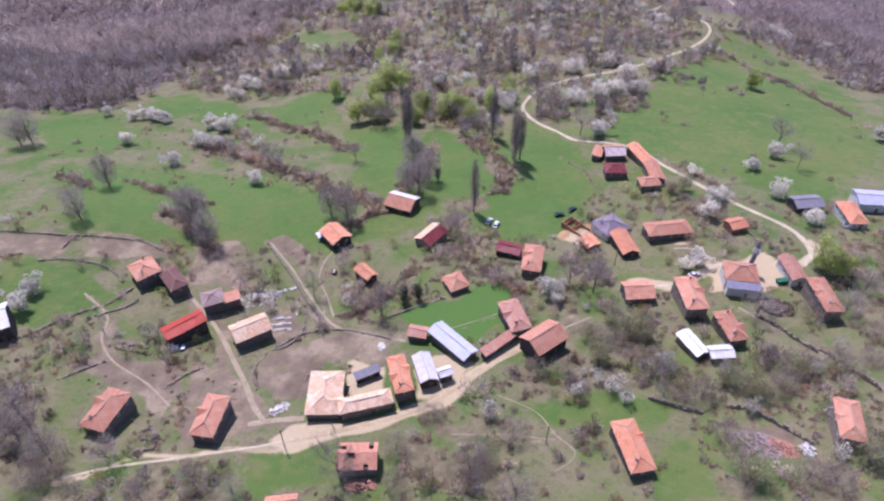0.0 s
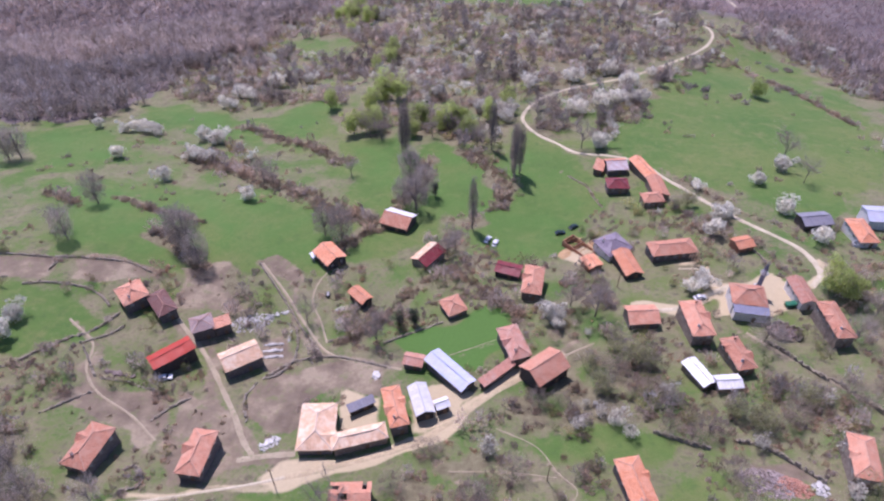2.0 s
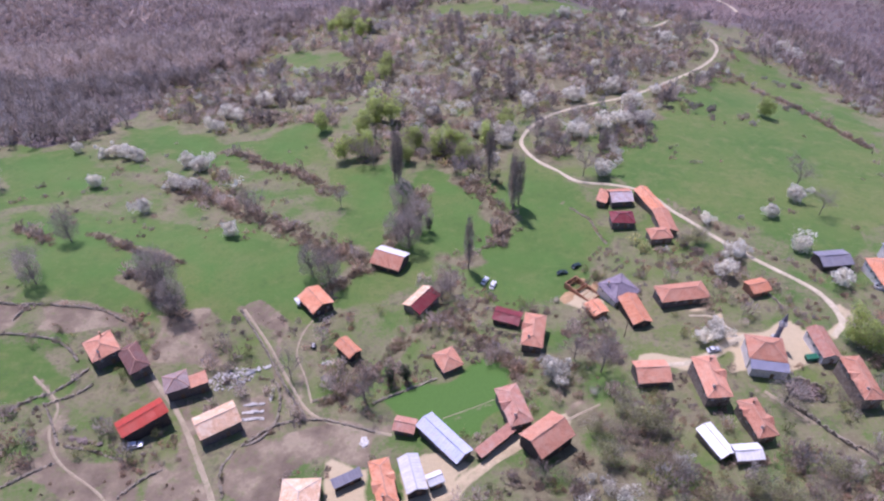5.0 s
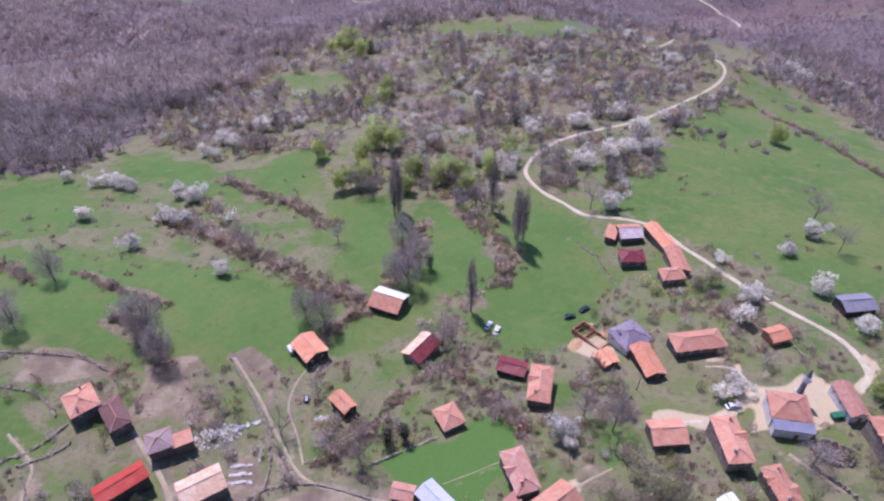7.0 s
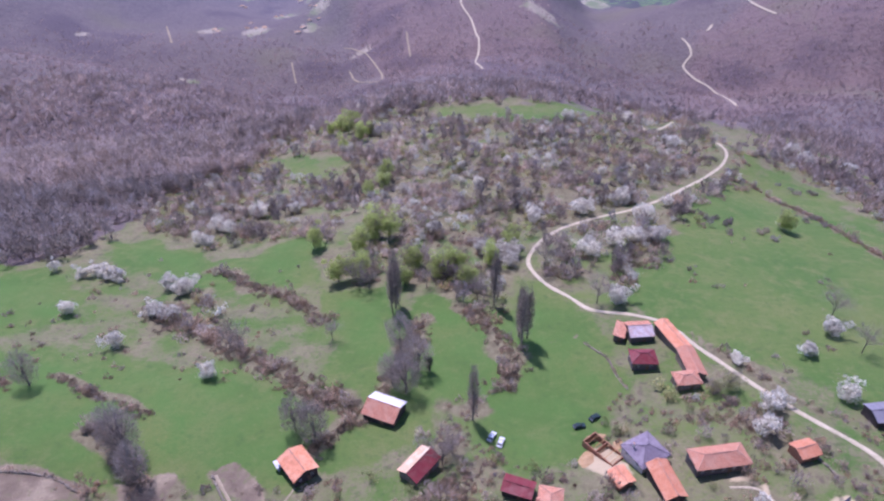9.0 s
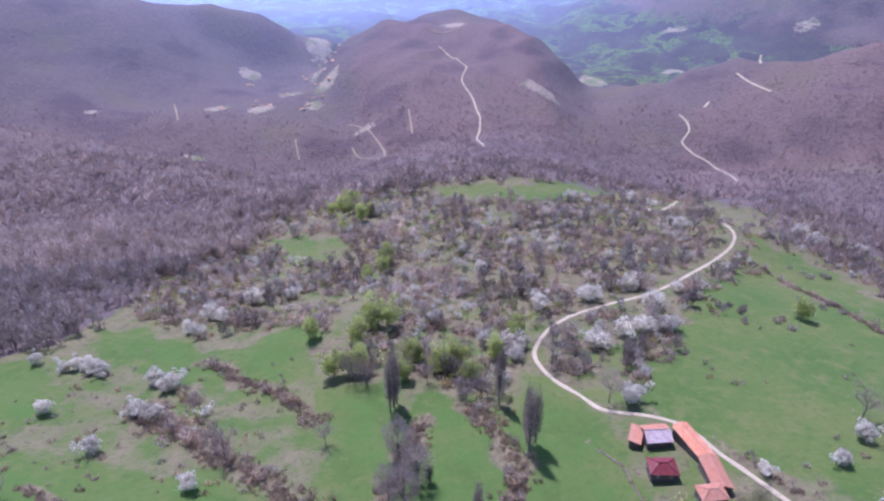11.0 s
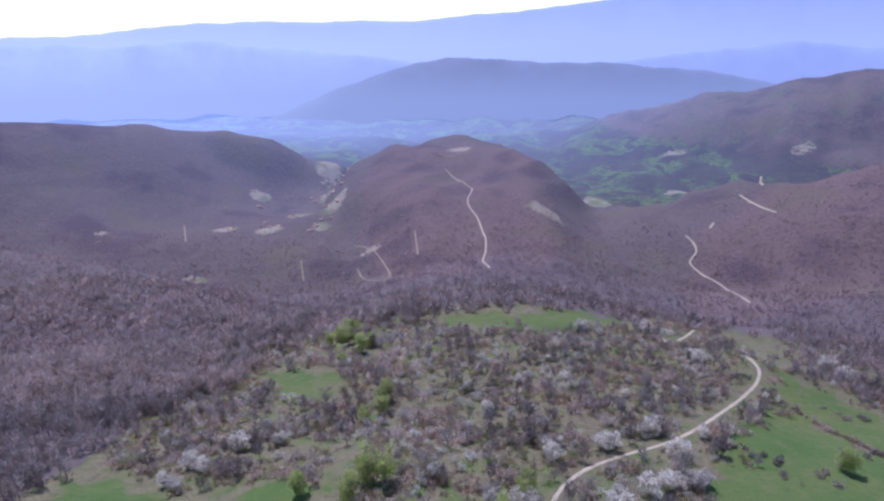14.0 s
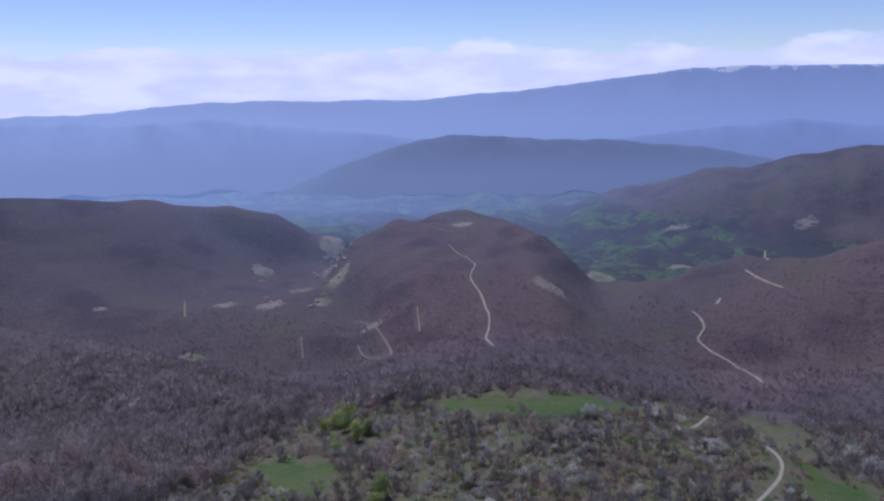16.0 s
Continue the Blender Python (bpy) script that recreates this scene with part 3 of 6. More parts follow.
THICKETS['s_west'] = [(-177, 390), (-141, 499), (-65, 443), (-45, 349), (-74, 359), (-100, 350), (-140, 370)]
THICKETS['s_east'] = [(209, 477), (289, 541), (327, 416), (283, 359), (261, 389), (247, 461)]
THICKETS['s_gap'] = [(-209, 668), (-179, 946), (-81, 559), (-64, 504), (-130, 541), (-111, 453), (-119, 402), (-150, 383), (-174, 378), (-189, 448), (-197, 552)]
THICKETS['s_left'] = [(-133, 294), (-106, 299), (-81, 275), (-92, 261), (-117, 271)]


ROADS = []
ROADS.append(('upper_road', 3.2, [(205, 517), (203.4, 486.7), (195.3, 468.0), (179.6, 449.1), (155.7, 422.5), (132.2, 397.4), (111.0, 379.7), (89.2, 368.1), (75.4, 360.3), (63.4, 351.6), (52.8, 339.2), (46.1, 326.2), (43.7, 316.8), (45.2, 306.3), (49.9, 294.5), (57.3, 284.3), (63.2, 274.8), (69.9, 271.4), (80.2, 268.9), (91.5, 261.9), (99.2, 245.0), (103.9, 236.0), (110.1, 223.4), (116.1, 212.8), (122.1, 204.0), (128.0, 196.0), (132.5, 188.4), (134.1, 179.2)]))
ROADS.append(('fork_way', 1.6, [(63.0, 273.8), (56.7, 264.8), (49.6, 256.6), (44.0, 248.9)]))
ROADS.append(('loop_track', 5, [(163, 550), (164, 541), (177, 553), (198, 583)]))
ROADS.append(('loop_track2', 5, [(205.2, 497.9), (205, 514)]))
ROADS.append(('far_road', 4.8, [(479, 1073), (511, 1256), (496, 1326), (488, 1371), (510, 1398), (513, 1440), (511, 1475)]))
ROADS.append(('far_road2', 5.6, [(606, 1566), (573, 1502)]))
ROADS.append(('far_road3', 6.4, [(718, 1515), (707, 1598), (701, 1668)]))
ROADS.append(('far_road4', 7.2, [(772, 1711), (1091, 2397)]))
ROADS.append(('hill_road', 5.6, [(64, 1032), (58, 1136), (70, 1260), (67, 1476), (46, 1609), (60, 1749), (23, 1884), (-8, 1944)]))
ROADS.append(('hill_scar', 4.8, [(-69, 1431), (-55, 1260)]))
ROADS.append(('left_scar', 4.0, [(-291, 1337), (-269, 1254)]))
ROADS.append(('left_scar2', 6.4, [(-700, 1784), (-583, 1502)]))
ROADS.append(('oval', 4.8, [(-169, 1262), (-144, 1190), (-100, 1144), (-117, 1262), (-183, 1485), (-219, 1560)]))
ROADS.append(('hilltop', 8.0, [(-51, 2090), (0, 2070), (60, 2112)]))
ROADS.append(('village_road', 5.0, [(35.7, 134.3), (21.7, 126.2), (12.8, 120.3), (2.6, 111.8), (-7.0, 105.3), (-19.4, 101.1), (-30.0, 98.1), (-40.4, 95.4)]))
ROADS.append(('low_track', 2.2, [(-39.6, 95.6), (-50.6, 93.1), (-60.6, 91.3), (-71.8, 88.9), (-80.0, 87.4), (-87.8, 85.4), (-96.3, 82.3)]))
ROADS.append(('barn_lane', 2.2, [(33.8, 133.4), (40.5, 137.3), (48.4, 141.3)]))
ROADS.append(('lane', 3.6, [(-49.4, 101.5), (-54.1, 107.8), (-58.9, 117.0), (-64.9, 126.8), (-71.2, 137.0), (-77.9, 146.2), (-83.9, 152.8), (-88.3, 158.2)]))
ROADS.append(('mosque_lane', 4.6, [(61.8, 156.7), (73.1, 156.2), (82.2, 157.9), (90.7, 163.4), (100.2, 168.3)]))
ROADS.append(('mosque_path', 2, [(96.3, 170.4), (93.0, 177.4), (85.2, 178.6)]))
ROADS.append(('square', 5, [(133.7, 179.4), (132.9, 173.1), (127.2, 166.8)]))
ROADS.append(('garden_path', 1.6, [(-36.2, 146.0), (-40.0, 156.9), (-44.1, 166.2), (-43.7, 175.8), (-41.0, 182.7)]))
ROADS.append(('walled_lane', 2.6, [(-65.7, 187.1), (-54.3, 171.1), (-43.3, 152.7), (-36.1, 142.4), (-26.2, 137.1), (-11.4, 132.9)]))
ROADS.append(('right_lane', 2.6, [(97.1, 145.4), (104.5, 136.1), (111.6, 128.3), (118.3, 118.1), (123.8, 108.5)]))
ROADS.append(('foot_path', 1.3, [(15.5, 109.6), (26.0, 103.0), (30.3, 95.2), (34.7, 89.7), (32.7, 86.3), (28.8, 83.9)]))
ROADS.append(('foot_path2', 1.3, [(2.5, 96.2), (17.6, 95.4), (30.1, 93.4)]))
ROADS.append(('dirt_lane', 3, [(-122.2, 154.9), (-110.6, 144.5), (-108.1, 133.9), (-100.9, 124.5), (-87.7, 116.0), (-78.2, 107.5)]))
ROADS.append(('crop_path', 0.7, [(2.9, 138.1), (10.2, 141.0), (18.1, 144.5)]))
ROADS.append(('court_lane', 4, [(-54.1, 101.1), (-46.4, 102.4), (-38.6, 102.9)]))


def pale_way(name):
    return "road" in name or "mosque" in name or "square" in name or "track" in name


def within(x, y, ring, soft):
    return np.clip(0.5 + edge_gap(x, y, ring) / (2 * soft), 0, 1)


def make_ground():
    ys = np.concatenate([np.arange(-760, 40, 40), np.arange(40, 60, 5.0), np.arange(60, 240, 1.5), np.arange(240, 720, 3.0), 720 + 2.2 * (1.0325 ** np.arange(130) - 1) / 0.0325 ])
    ys = ys[ys < 1190]
    us = np.linspace(-1, 1, 350)
    us = np.sign(us) * np.abs(us) ** 1.3
    y = np.repeat(ys[:, None], len(us), 1)
    x = us[None, :] * (255 + 0.78 * np.maximum(ys, 0))[:, None]
    z = height(x, y)
    rough = np.array([noise.noise(Vector((a * 0.09, b * 0.09, 0))) for a, b in zip(x.ravel(), y.ravel())]).reshape(x.shape)
    z = z + 0.0 * rough
    co = np.stack([x, y, z], -1).reshape(-1, 3)
    r, c = len(ys), len(us)
    i = (np.arange(r - 1)[:, None] * c + np.arange(c - 1)[None, :]).ravel()
    me = bpy.data.meshes.new("ground")
    me.vertices.add(len(co))
    me.vertices.foreach_set("co", co.ravel())
    me.loops.add(len(i) * 4)
    me.loops.foreach_set("vertex_index", np.stack([i, i + 1, i + c + 1, i + c], -1).ravel())
    me.polygons.add(len(i))
    me.polygons.foreach_set("loop_start", np.arange(len(i)) * 4)
    me.update(calc_edges=True)
    me.shade_smooth()
    x0, y0 = x, y
    warp = np.sin(x0 / 7.3 + 2.1 * np.sin(y0 / 11.0)) + 0.6 * np.sin(y0 / 3.7 + x0 / 5.1)
    x, y = x0 + (1.2 + 0.006 * y0) * warp, y0 + (1.2 + 0.006 * y0) * (np.cos(y0 / 8.1 + 1.7 * np.sin(x0 / 9.0)) + 0.6 * np.sin(x0 / 3.9))
    scrub = 0.50 + 0.30 * rough + 0.13 * steps(300, 380, y)
    scrub = scrub + 0.08 * within(x, y, [(-165, 60), (-30, 60), (-40, 190), (-140, 195)], 12.0) + 0.05 * within(x, y, [(10, 60), (165, 60), (170, 190), (60, 205), (0, 190)], 12.0)
    for name, ring in MEADOWS:
        scrub = scrub * (1 - within(x, y, ring, 2.0) * (0.45 if name in ("upper_strip", "ledge", "clearing") else 1.0))
    litter = within(x, y, WOOD, 3.0)
    litter = np.maximum(litter, steps(590, 660, y + 0.12 * np.abs(x) + 25 * rough))
    litter = np.maximum(litter, steps(230, 330, -x - 10) * steps(300, 360, y))
    litter = np.maximum(litter, steps(15, 60, x - 215 - 0.12 * y) * steps(330, 420, y))
    soil, dust = 0 * x, 0 * x
    for _, ring in SOILS:
        soil = np.maximum(soil, within(x, y, ring, 1.2))
    for _, ring in DUSTS:
        dust = np.maximum(dust, within(x, y, ring, 1.2))
    bramble = 0 * x
    for _, ring in BRAMBLES:
        bramble = np.maximum(bramble, within(x, y, ring, 2.5))
    for _, wide, line in HEDGES:
        d, _ = crest_gap(x, y, [(a, b, 0) for a, b in line])
        bramble = np.maximum(bramble, np.clip(1.15 - d / (0.55 * wide + 1.0), 0, 1))
    for _, ring in THICKETS.items():
        bramble = np.maximum(bramble, within(x, y, ring, 4.0) * np.clip(0.52 + 0.9 * rough, 0, 1))
    for name, w, line in ROADS:
        if line[0][1] < 400:
            d, _ = crest_gap(x, y, [(a, b, 0) for a, b in line])
            worn = np.clip(0.42 + (0.45 * w - d) / 2.4, 0, 1)
            if pale_way(name):
                dust = np.maximum(dust, worn)
            else:
                soil = np.maximum(soil, worn * 0.95)
    lush = within(x, y, CROP, 0.8)
    scrub = scrub * (1 - lush)
    green = 0 * x
    for name, ring in MEADOWS:
        if name in ("left_meadow", "bowl_meadow", "fork_meadow", "high_meadow", "notch_meadow", "outer_meadow", "right_meadow"):
            green = np.maximum(green, within(x, y, ring, 8.0) * (0.25 if "right" in name else 0.47))
    lush = np.maximum(lush, green + 0.16 * rough * (green > 0.1))
    one, russet = np.ones_like(x), 0 * x
    for ring in RUSSET:
        russet = np.maximum(russet, within(x, y, ring, 45.0))
    for name, layers in (("cover", (scrub, soil, lush, russet)), ("cover_more", (litter, dust, bramble * (1 - steps(0.6, 0.9, lush)), one))):
        layer = me.color_attributes.new(name, "FLOAT_COLOR", "POINT")
        layer.data.foreach_set("color", np.stack(layers, -1).astype(np.float32).ravel())
    me.materials.append(GROUND)
    return tagged(new("ground", me), "spring meadows, scrub and woodland soil of a village spur", "ground", kind="structure")


def make_valley():
    """The hazy valley floor and hillsides beyond the ground's last rows."""
    m, n, l, b = shader("hazy_valley", 1.0)
    b.inputs["Specular IOR Level"].default_value = 0.0
    a = n.new("ShaderNodeVertexColor")
    a.layer_name = "cover"
    s = n.new("ShaderNodeSeparateColor")
    l.new(a.outputs[0], s.inputs[0])
    mid, fine, small = noise_of(n, l, 0.010, 7, 0.68), noise_of(n, l, 0.016, 9, 0.70), noise_of(n, l, 0.07, 5, 0.7)
    woods = woodland(n, l, a.outputs["Alpha"])
    fields = ramp_of(n, l, fine, [(0.38, (0.085, 0.08, 0.085)), (0.46, (0.09, 0.09, 0.09)), (0.51, (0.15, 0.235, 0.095)), (0.56, (0.13, 0.195, 0.09)), (0.61, (0.095, 0.10, 0.09)), (0.68, (0.20, 0.20, 0.13))])
    fields = mixed(n, l, ranged(n, l, small, 0.46, 0.58, 0.0, 0.5), fields, (0.085, 0.085, 0.08))
    fields = mixed(n, l, ranged(n, l, noise_of(n, l, 0.0045, 5, 0.6), 0.54, 0.46, 0.0, 0.85), fields, (0.095, 0.088, 0.09))
    c = mixed(n, l, ranged(n, l, sums(n, l, s.outputs[0], sums(n, l, mid, -0.5), "ADD"), 0.4, 0.6), woods, fields)
    clear = sums(n, l, s.outputs[2], sums(n, l, sums(n, l, sums(n, l, small, mid), -1.0), 1.9, "MULTIPLY"), "ADD")
    c = mixed(n, l, ranged(n, l, clear, 0.46, 0.66, 0.0, 0.7), c, mixed(n, l, ranged(n, l, mid, 0.50, 0.62), (0.42, 0.375, 0.275), (0.20, 0.24, 0.115)))
    l.new(c, b.inputs["Base Color"])
    # the haze is painted as a blue glow that grows with distance
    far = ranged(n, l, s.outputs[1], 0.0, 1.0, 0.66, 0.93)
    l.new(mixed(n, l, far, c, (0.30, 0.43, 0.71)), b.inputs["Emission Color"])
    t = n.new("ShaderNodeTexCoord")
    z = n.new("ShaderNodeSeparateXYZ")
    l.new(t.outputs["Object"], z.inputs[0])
    # the painted haze glows more on the sun's side, at the left
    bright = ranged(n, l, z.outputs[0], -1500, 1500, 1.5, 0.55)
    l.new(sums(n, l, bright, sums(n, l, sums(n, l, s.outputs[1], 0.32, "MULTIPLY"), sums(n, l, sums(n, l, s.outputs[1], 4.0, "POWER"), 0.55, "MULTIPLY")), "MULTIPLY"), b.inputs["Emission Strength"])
    relief(n, l, b, sums(n, l, noise_of(n, l, 0.11, 4, 0.6), noise_of(n, l, 0.022, 4, 0.65)), 0.8, 6.0)
    b.inputs["Specular IOR Level"].default_value = 0.0
    ys, us = np.concatenate([np.linspace(1150, 2300, 120), np.linspace(2330, 4690, 70)]), np.linspace(-1, 1, 260)
    y = np.repeat(ys[:, None], len(us), 1)
    x = us[None, :] * (300 + 0.8 * ys)[:, None]
    z = height(x, y) - 1.0
    c = len(us)
    faces = [(j * c + i, j * c + i + 1, (j + 1) * c + i + 1, (j + 1) * c + i) for j in range(len(ys) - 1) for i in range(c - 1)]
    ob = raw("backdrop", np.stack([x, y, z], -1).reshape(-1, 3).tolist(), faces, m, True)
    low = np.clip((-320 - z) / 80, 0, 1) * steps(0, 260, y - 1800 - 480 * steps(200, -150, x))
    low = np.maximum(low, 0.40 * steps(250, 700, x) * steps(1850, 2250, y))
    russet = 0 * x
    for ring in RUSSET:
        russet = np.maximum(russet, within(x, y, ring, 45.0))
    glade = 0 * x
    for fx, fy, p, q in FAR_FIELDS:
        glade = np.maximum(glade, np.clip(1.5 - np.hypot((x - fx) / p, (y - fy) / q), 0, 1))
    # the second channel holds the painted haze's strength
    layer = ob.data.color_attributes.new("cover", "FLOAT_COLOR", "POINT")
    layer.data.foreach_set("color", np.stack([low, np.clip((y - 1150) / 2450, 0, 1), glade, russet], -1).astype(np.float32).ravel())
    tagged(ob, "hazy valley with fields and wooded hillsides", "distant valley", kind="structure")


make_ground()
make_valley()


def smooth_line(points, step=2.0):
    """A line through the points, rounded, in even steps."""
    p = [Vector((*a, 0)) for a in points]
    p = [2 * p[0] - p[1], *p, 2 * p[-1] - p[-2]]
    out = []
    for a, b, c, d in zip(p, p[1:], p[2:], p[3:]):
        k = max(2, int((c - b).length / step))
        for i in range(k):
            t = i / k
            out.append(0.5 * (2 * b + (c - a) * t + (2 * a - 5 * b + 4 * c - d) * t * t + (3 * b - a - 3 * c + d) * t ** 3))
    out.append(p[-2])
    return out


def road(name, width, points, material, label):
    far = points[0][1] > 700
    line = smooth_line(points, 12 if far else 1.6)
    verts, faces, across = [], [], 5
    for k, p in enumerate(line):
        d = (line[min(k + 1, len(line) - 1)] - line[max(k - 1, 0)]).normalized()
        side = Vector((-d.y, d.x, 0))
        w = width * (1 + 0.34 * noise.noise(Vector((k * 0.21, width, 0))) + 0.3 * noise.noise(Vector((k * 0.9, width, 3))))
        for j in range(across):
            q = p + side * w * (j / (across - 1) - 0.5)
            crown = 0.0 if j in (0, across - 1) else 0.05
            verts.append((q.x, q.y, float(height(q.x, q.y)) + crown + (0.8 if far else 0.05) - (0.25 if j in (0, across - 1) else 0)))
    for k in range(len(line) - 1):
        for j in range(across - 1):
            i = k * across + j
            faces.append((i, i + 1, i + across + 1, i + across))
    tagged(raw(name, verts, faces, material, True), label, "road", kind="structure")


for _name, _w, _pts in ROADS:
    if _name == "fork_way":  # only worn grass
        continue
    _pale = pale_way(_name)
    road("road" if _w > 2.9 else "path", _w * (0.9 if "far_road" in _name else 0.62 if _pts[0][1] > 700 else 0.95 if "upper" in _name else 0.4 if "dirt" in _name or "foot" in _name else 0.62), _pts, ROAD_TAN if _name == "village_road" else ROAD_DUST if _pale else LANE_DIRT,
         "pale gravel road winding down the slope" if _pale else "trodden dirt lane between gardens")


# ---- houses ----
def slope(bm, uv, p00, p10, p11, p01, holes=0.0, seed=0.0, thick=0.16):
    """An uneven roof slope of cells between two lower and two upper corners, with holes where tiles are lost."""
    p00, p10, p11, p01 = (Vector(p) for p in (p00, p10, p11, p01))
    nu, nv = max(3, int((p10 - p00).length / 1.1)), max(3, int((p01 - p00).length / 1.1))
    top, low = {}, {}
    for i in range(nu + 1):
        for j in range(nv + 1):
            u, v = i / nu, j / nv
            p = (p00 * (1 - u) + p10 * u) * (1 - v) + (p01 * (1 - u) + p11 * u) * v
            sag = 0.15 * noise.noise(Vector((p.x * 0.5 + seed, p.y * 0.5, seed))) - 0.16 * math.sin(math.pi * u) * v
            top[i, j] = (bm.verts.new(p + Vector((0, 0, sag))), ((p00 - p).dot((p00 - p10).normalized()), (p01 - p00).length * v))
            low[i, j] = bm.verts.new(p + Vector((0, 0, sag - thick)))
    keep = {(i, j) for i in range(nu) for j in range(nv)
            if not holes or noise.noise(Vector((i * 0.55 + seed * 3, j * 0.55, 7 + seed))) * 0.5 + 0.5 > holes * 1.25}
    for i, j in keep:
        f = bm.faces.new([top[k][0] for k in ((i, j), (i + 1, j), (i + 1, j + 1), (i, j + 1))])
        for loop, k in zip(f.loops, ((i, j), (i + 1, j), (i + 1, j + 1), (i, j + 1))):
            loop[uv].uv = top[k][1]
        bm.faces.new([low[k] for k in ((i, j + 1), (i + 1, j + 1), (i + 1, j), (i, j))])
        for near, a, b in (((i, j - 1), (i, j), (i + 1, j)), ((i + 1, j), (i + 1, j), (i + 1, j + 1)), ((i, j + 1), (i + 1, j + 1), (i, j + 1)), ((i - 1, j), (i, j + 1), (i, j))):
            if near not in keep:
                bm.faces.new((top[b][0], top[a][0], low[a], low[b]))
    bmesh.ops.delete(bm, geom=[v for v in bm.verts if not v.link_faces], context="VERTS")


def window(parent, x, y, z, turn, w=0.9, h=1.1):
    m = pose(x, y, z, 0, 0, turn)
    bm = bmesh.new()
    for a in ((-w / 2, -w / 2 + 0.1, 0, h), (w / 2 - 0.1, w / 2, 0, h), (-w / 2, w / 2, 0, 0.1), (-w / 2, w / 2, h - 0.1, h), (-0.04, 0.04, 0, h)):
        box(bm, a[0], a[1], -0.09, 0.02, a[2], a[3])
    bmesh.ops.transform(bm, matrix=m, verts=bm.verts)
    f = part("window", bm, WINDOW_FRAME, parent)
    bm = bmesh.new()
    box(bm, -w / 2 + 0.08, w / 2 - 0.08, -0.04, 0.01, 0.08, h - 0.08)
    bmesh.ops.transform(bm, matrix=m, verts=bm.verts)
    part("pane", bm, GLASS, f)


FOOTPRINTS = []


def house(kind, label, x, y, length, width, turn, eave, roof, tile, wall, axis="", rise=0.0, holes=0.0, windows=True, chimneys=0, other=None, dormers=()):
    FOOTPRINTS.append((x, y, length / 2, width / 2, radians(turn)))
    seed = (x * 0.37 + y * 0.11) % 9
    ct, st = math.cos(radians(turn)), math.sin(radians(turn))
    feet = [float(height(x + ct * a - st * b, y + st * a + ct * b)) for a in (-length / 2, length / 2) for b in (-width / 2, width / 2)]
    base = min(feet) - 0.2
    ob = empty(kind, label, kind.replace("_", " "), pose(x, y, base, 0, 0, turn))
    e = float(height(x, y)) + eave - base
    axis = axis or ("x" if length >= width else "y")
    along, across = (length, width) if axis == "x" else (width, length)
    rise = rise or across * 0.23
    hang = 0.5

    def spot(a, b, z):  # along the ridge, across it
        return (a, b, z) if axis == "x" else (-b, a, z)

    a, b = along / 2, across / 2
    wa, wb, t = a - hang, b - hang, 0.35
    top = e - rise * hang / b - 0.17
    bm = bmesh.new()
    for a0, a1, b0, b1 in ((-wa, wa, -wb, -wb + t), (-wa, wa, wb - t, wb), (-wa, -wa + t, -wb + t, wb - t), (wa - t, wa, -wb + t, wb - t)):
        p, q = spot(a0, b0, 0), spot(a1, b1, 0)
        box(bm, min(p[0], q[0]), max(p[0], q[0]), min(p[1], q[1]), max(p[1], q[1]), 0, top if roof != "mono" else top - 0.1)
    if roof == "gable":
        for s in (-1, 1):
            v = [bm.verts.new(spot(*p)) for p in ((s * wa, -wb, top), (s * wa, wb, top), (s * wa, 0, e + rise - 0.35), (s * (wa - t), -wb, top), (s * (wa - t), wb, top), (s * (wa - t), 0, e + rise - 0.35))]
            for f in ((0, 1, 2), (3, 5, 4), (0, 3, 4, 1), (1, 4, 5, 2), (2, 5, 3, 0)):
                bm.faces.new([v[i] for i in f])
    part("wall", bm, wall, ob)
    bm = bmesh.new()
    uv = bm.loops.layers.uv.new("UVMap")
    caps = []
    if roof == "gable":
        slope(bm, uv, spot(-a, -b, e), spot(a, -b, e), spot(a, 0, e + rise), spot(-a, 0, e + rise), holes, seed)
        if other is None:
            slope(bm, uv, spot(a, b, e), spot(-a, b, e), spot(-a, 0, e + rise), spot(a, 0, e + rise), holes, seed + 4)
        else:
            bo = bmesh.new()
            uvo = bo.loops.layers.uv.new("UVMap")
            slope(bo, uvo, spot(a, b, e), spot(-a, b, e), spot(-a, 0, e + rise), spot(a, 0, e + rise), holes, seed + 4)
            part("roof_slope", bo, other, ob, "differently covered slope")
        caps = [((-a, 0, e + rise), (a, 0, e + rise))]
    elif roof == "hip":
        r = max(a - b * 0.95, 0.15)
        slope(bm, uv, spot(-a, -b, e), spot(a, -b, e), spot(r, 0, e + rise), spot(-r, 0, e + rise), holes, seed)
        slope(bm, uv, spot(a, b, e), spot(-a, b, e), spot(-r, 0, e + rise), spot(r, 0, e + rise), holes, seed + 2)
        slope(bm, uv, spot(a, -b, e), spot(a, b, e), spot(r, 0.02, e + rise), spot(r, -0.02, e + rise), holes, seed + 4)
        slope(bm, uv, spot(-a, b, e), spot(-a, -b, e), spot(-r, -0.02, e + rise), spot(-r, 0.02, e + rise), holes, seed + 6)
        caps = [((-r, 0, e + rise), (r, 0, e + rise))] + [((s * r, 0, e + rise), (s * a, u * b, e)) for s in (-1, 1) for u in (-1, 1)]
    else:
        slope(bm, uv, spot(-a, -b, e - 0.3), spot(a, -b, e - 0.3), spot(a, b, e + 0.5), spot(-a, b, e + 0.5), holes, seed)
    part("roof", bm, tile, ob)
    if caps and holes < 0.1:
        bm = bmesh.new()
        for p, q in caps:
            tube(bm, Vector(spot(*p)) + Vector((0, 0, -0.03)), Vector(spot(*q)) + Vector((0, 0, -0.03)), 0.13, 0.13, 6)
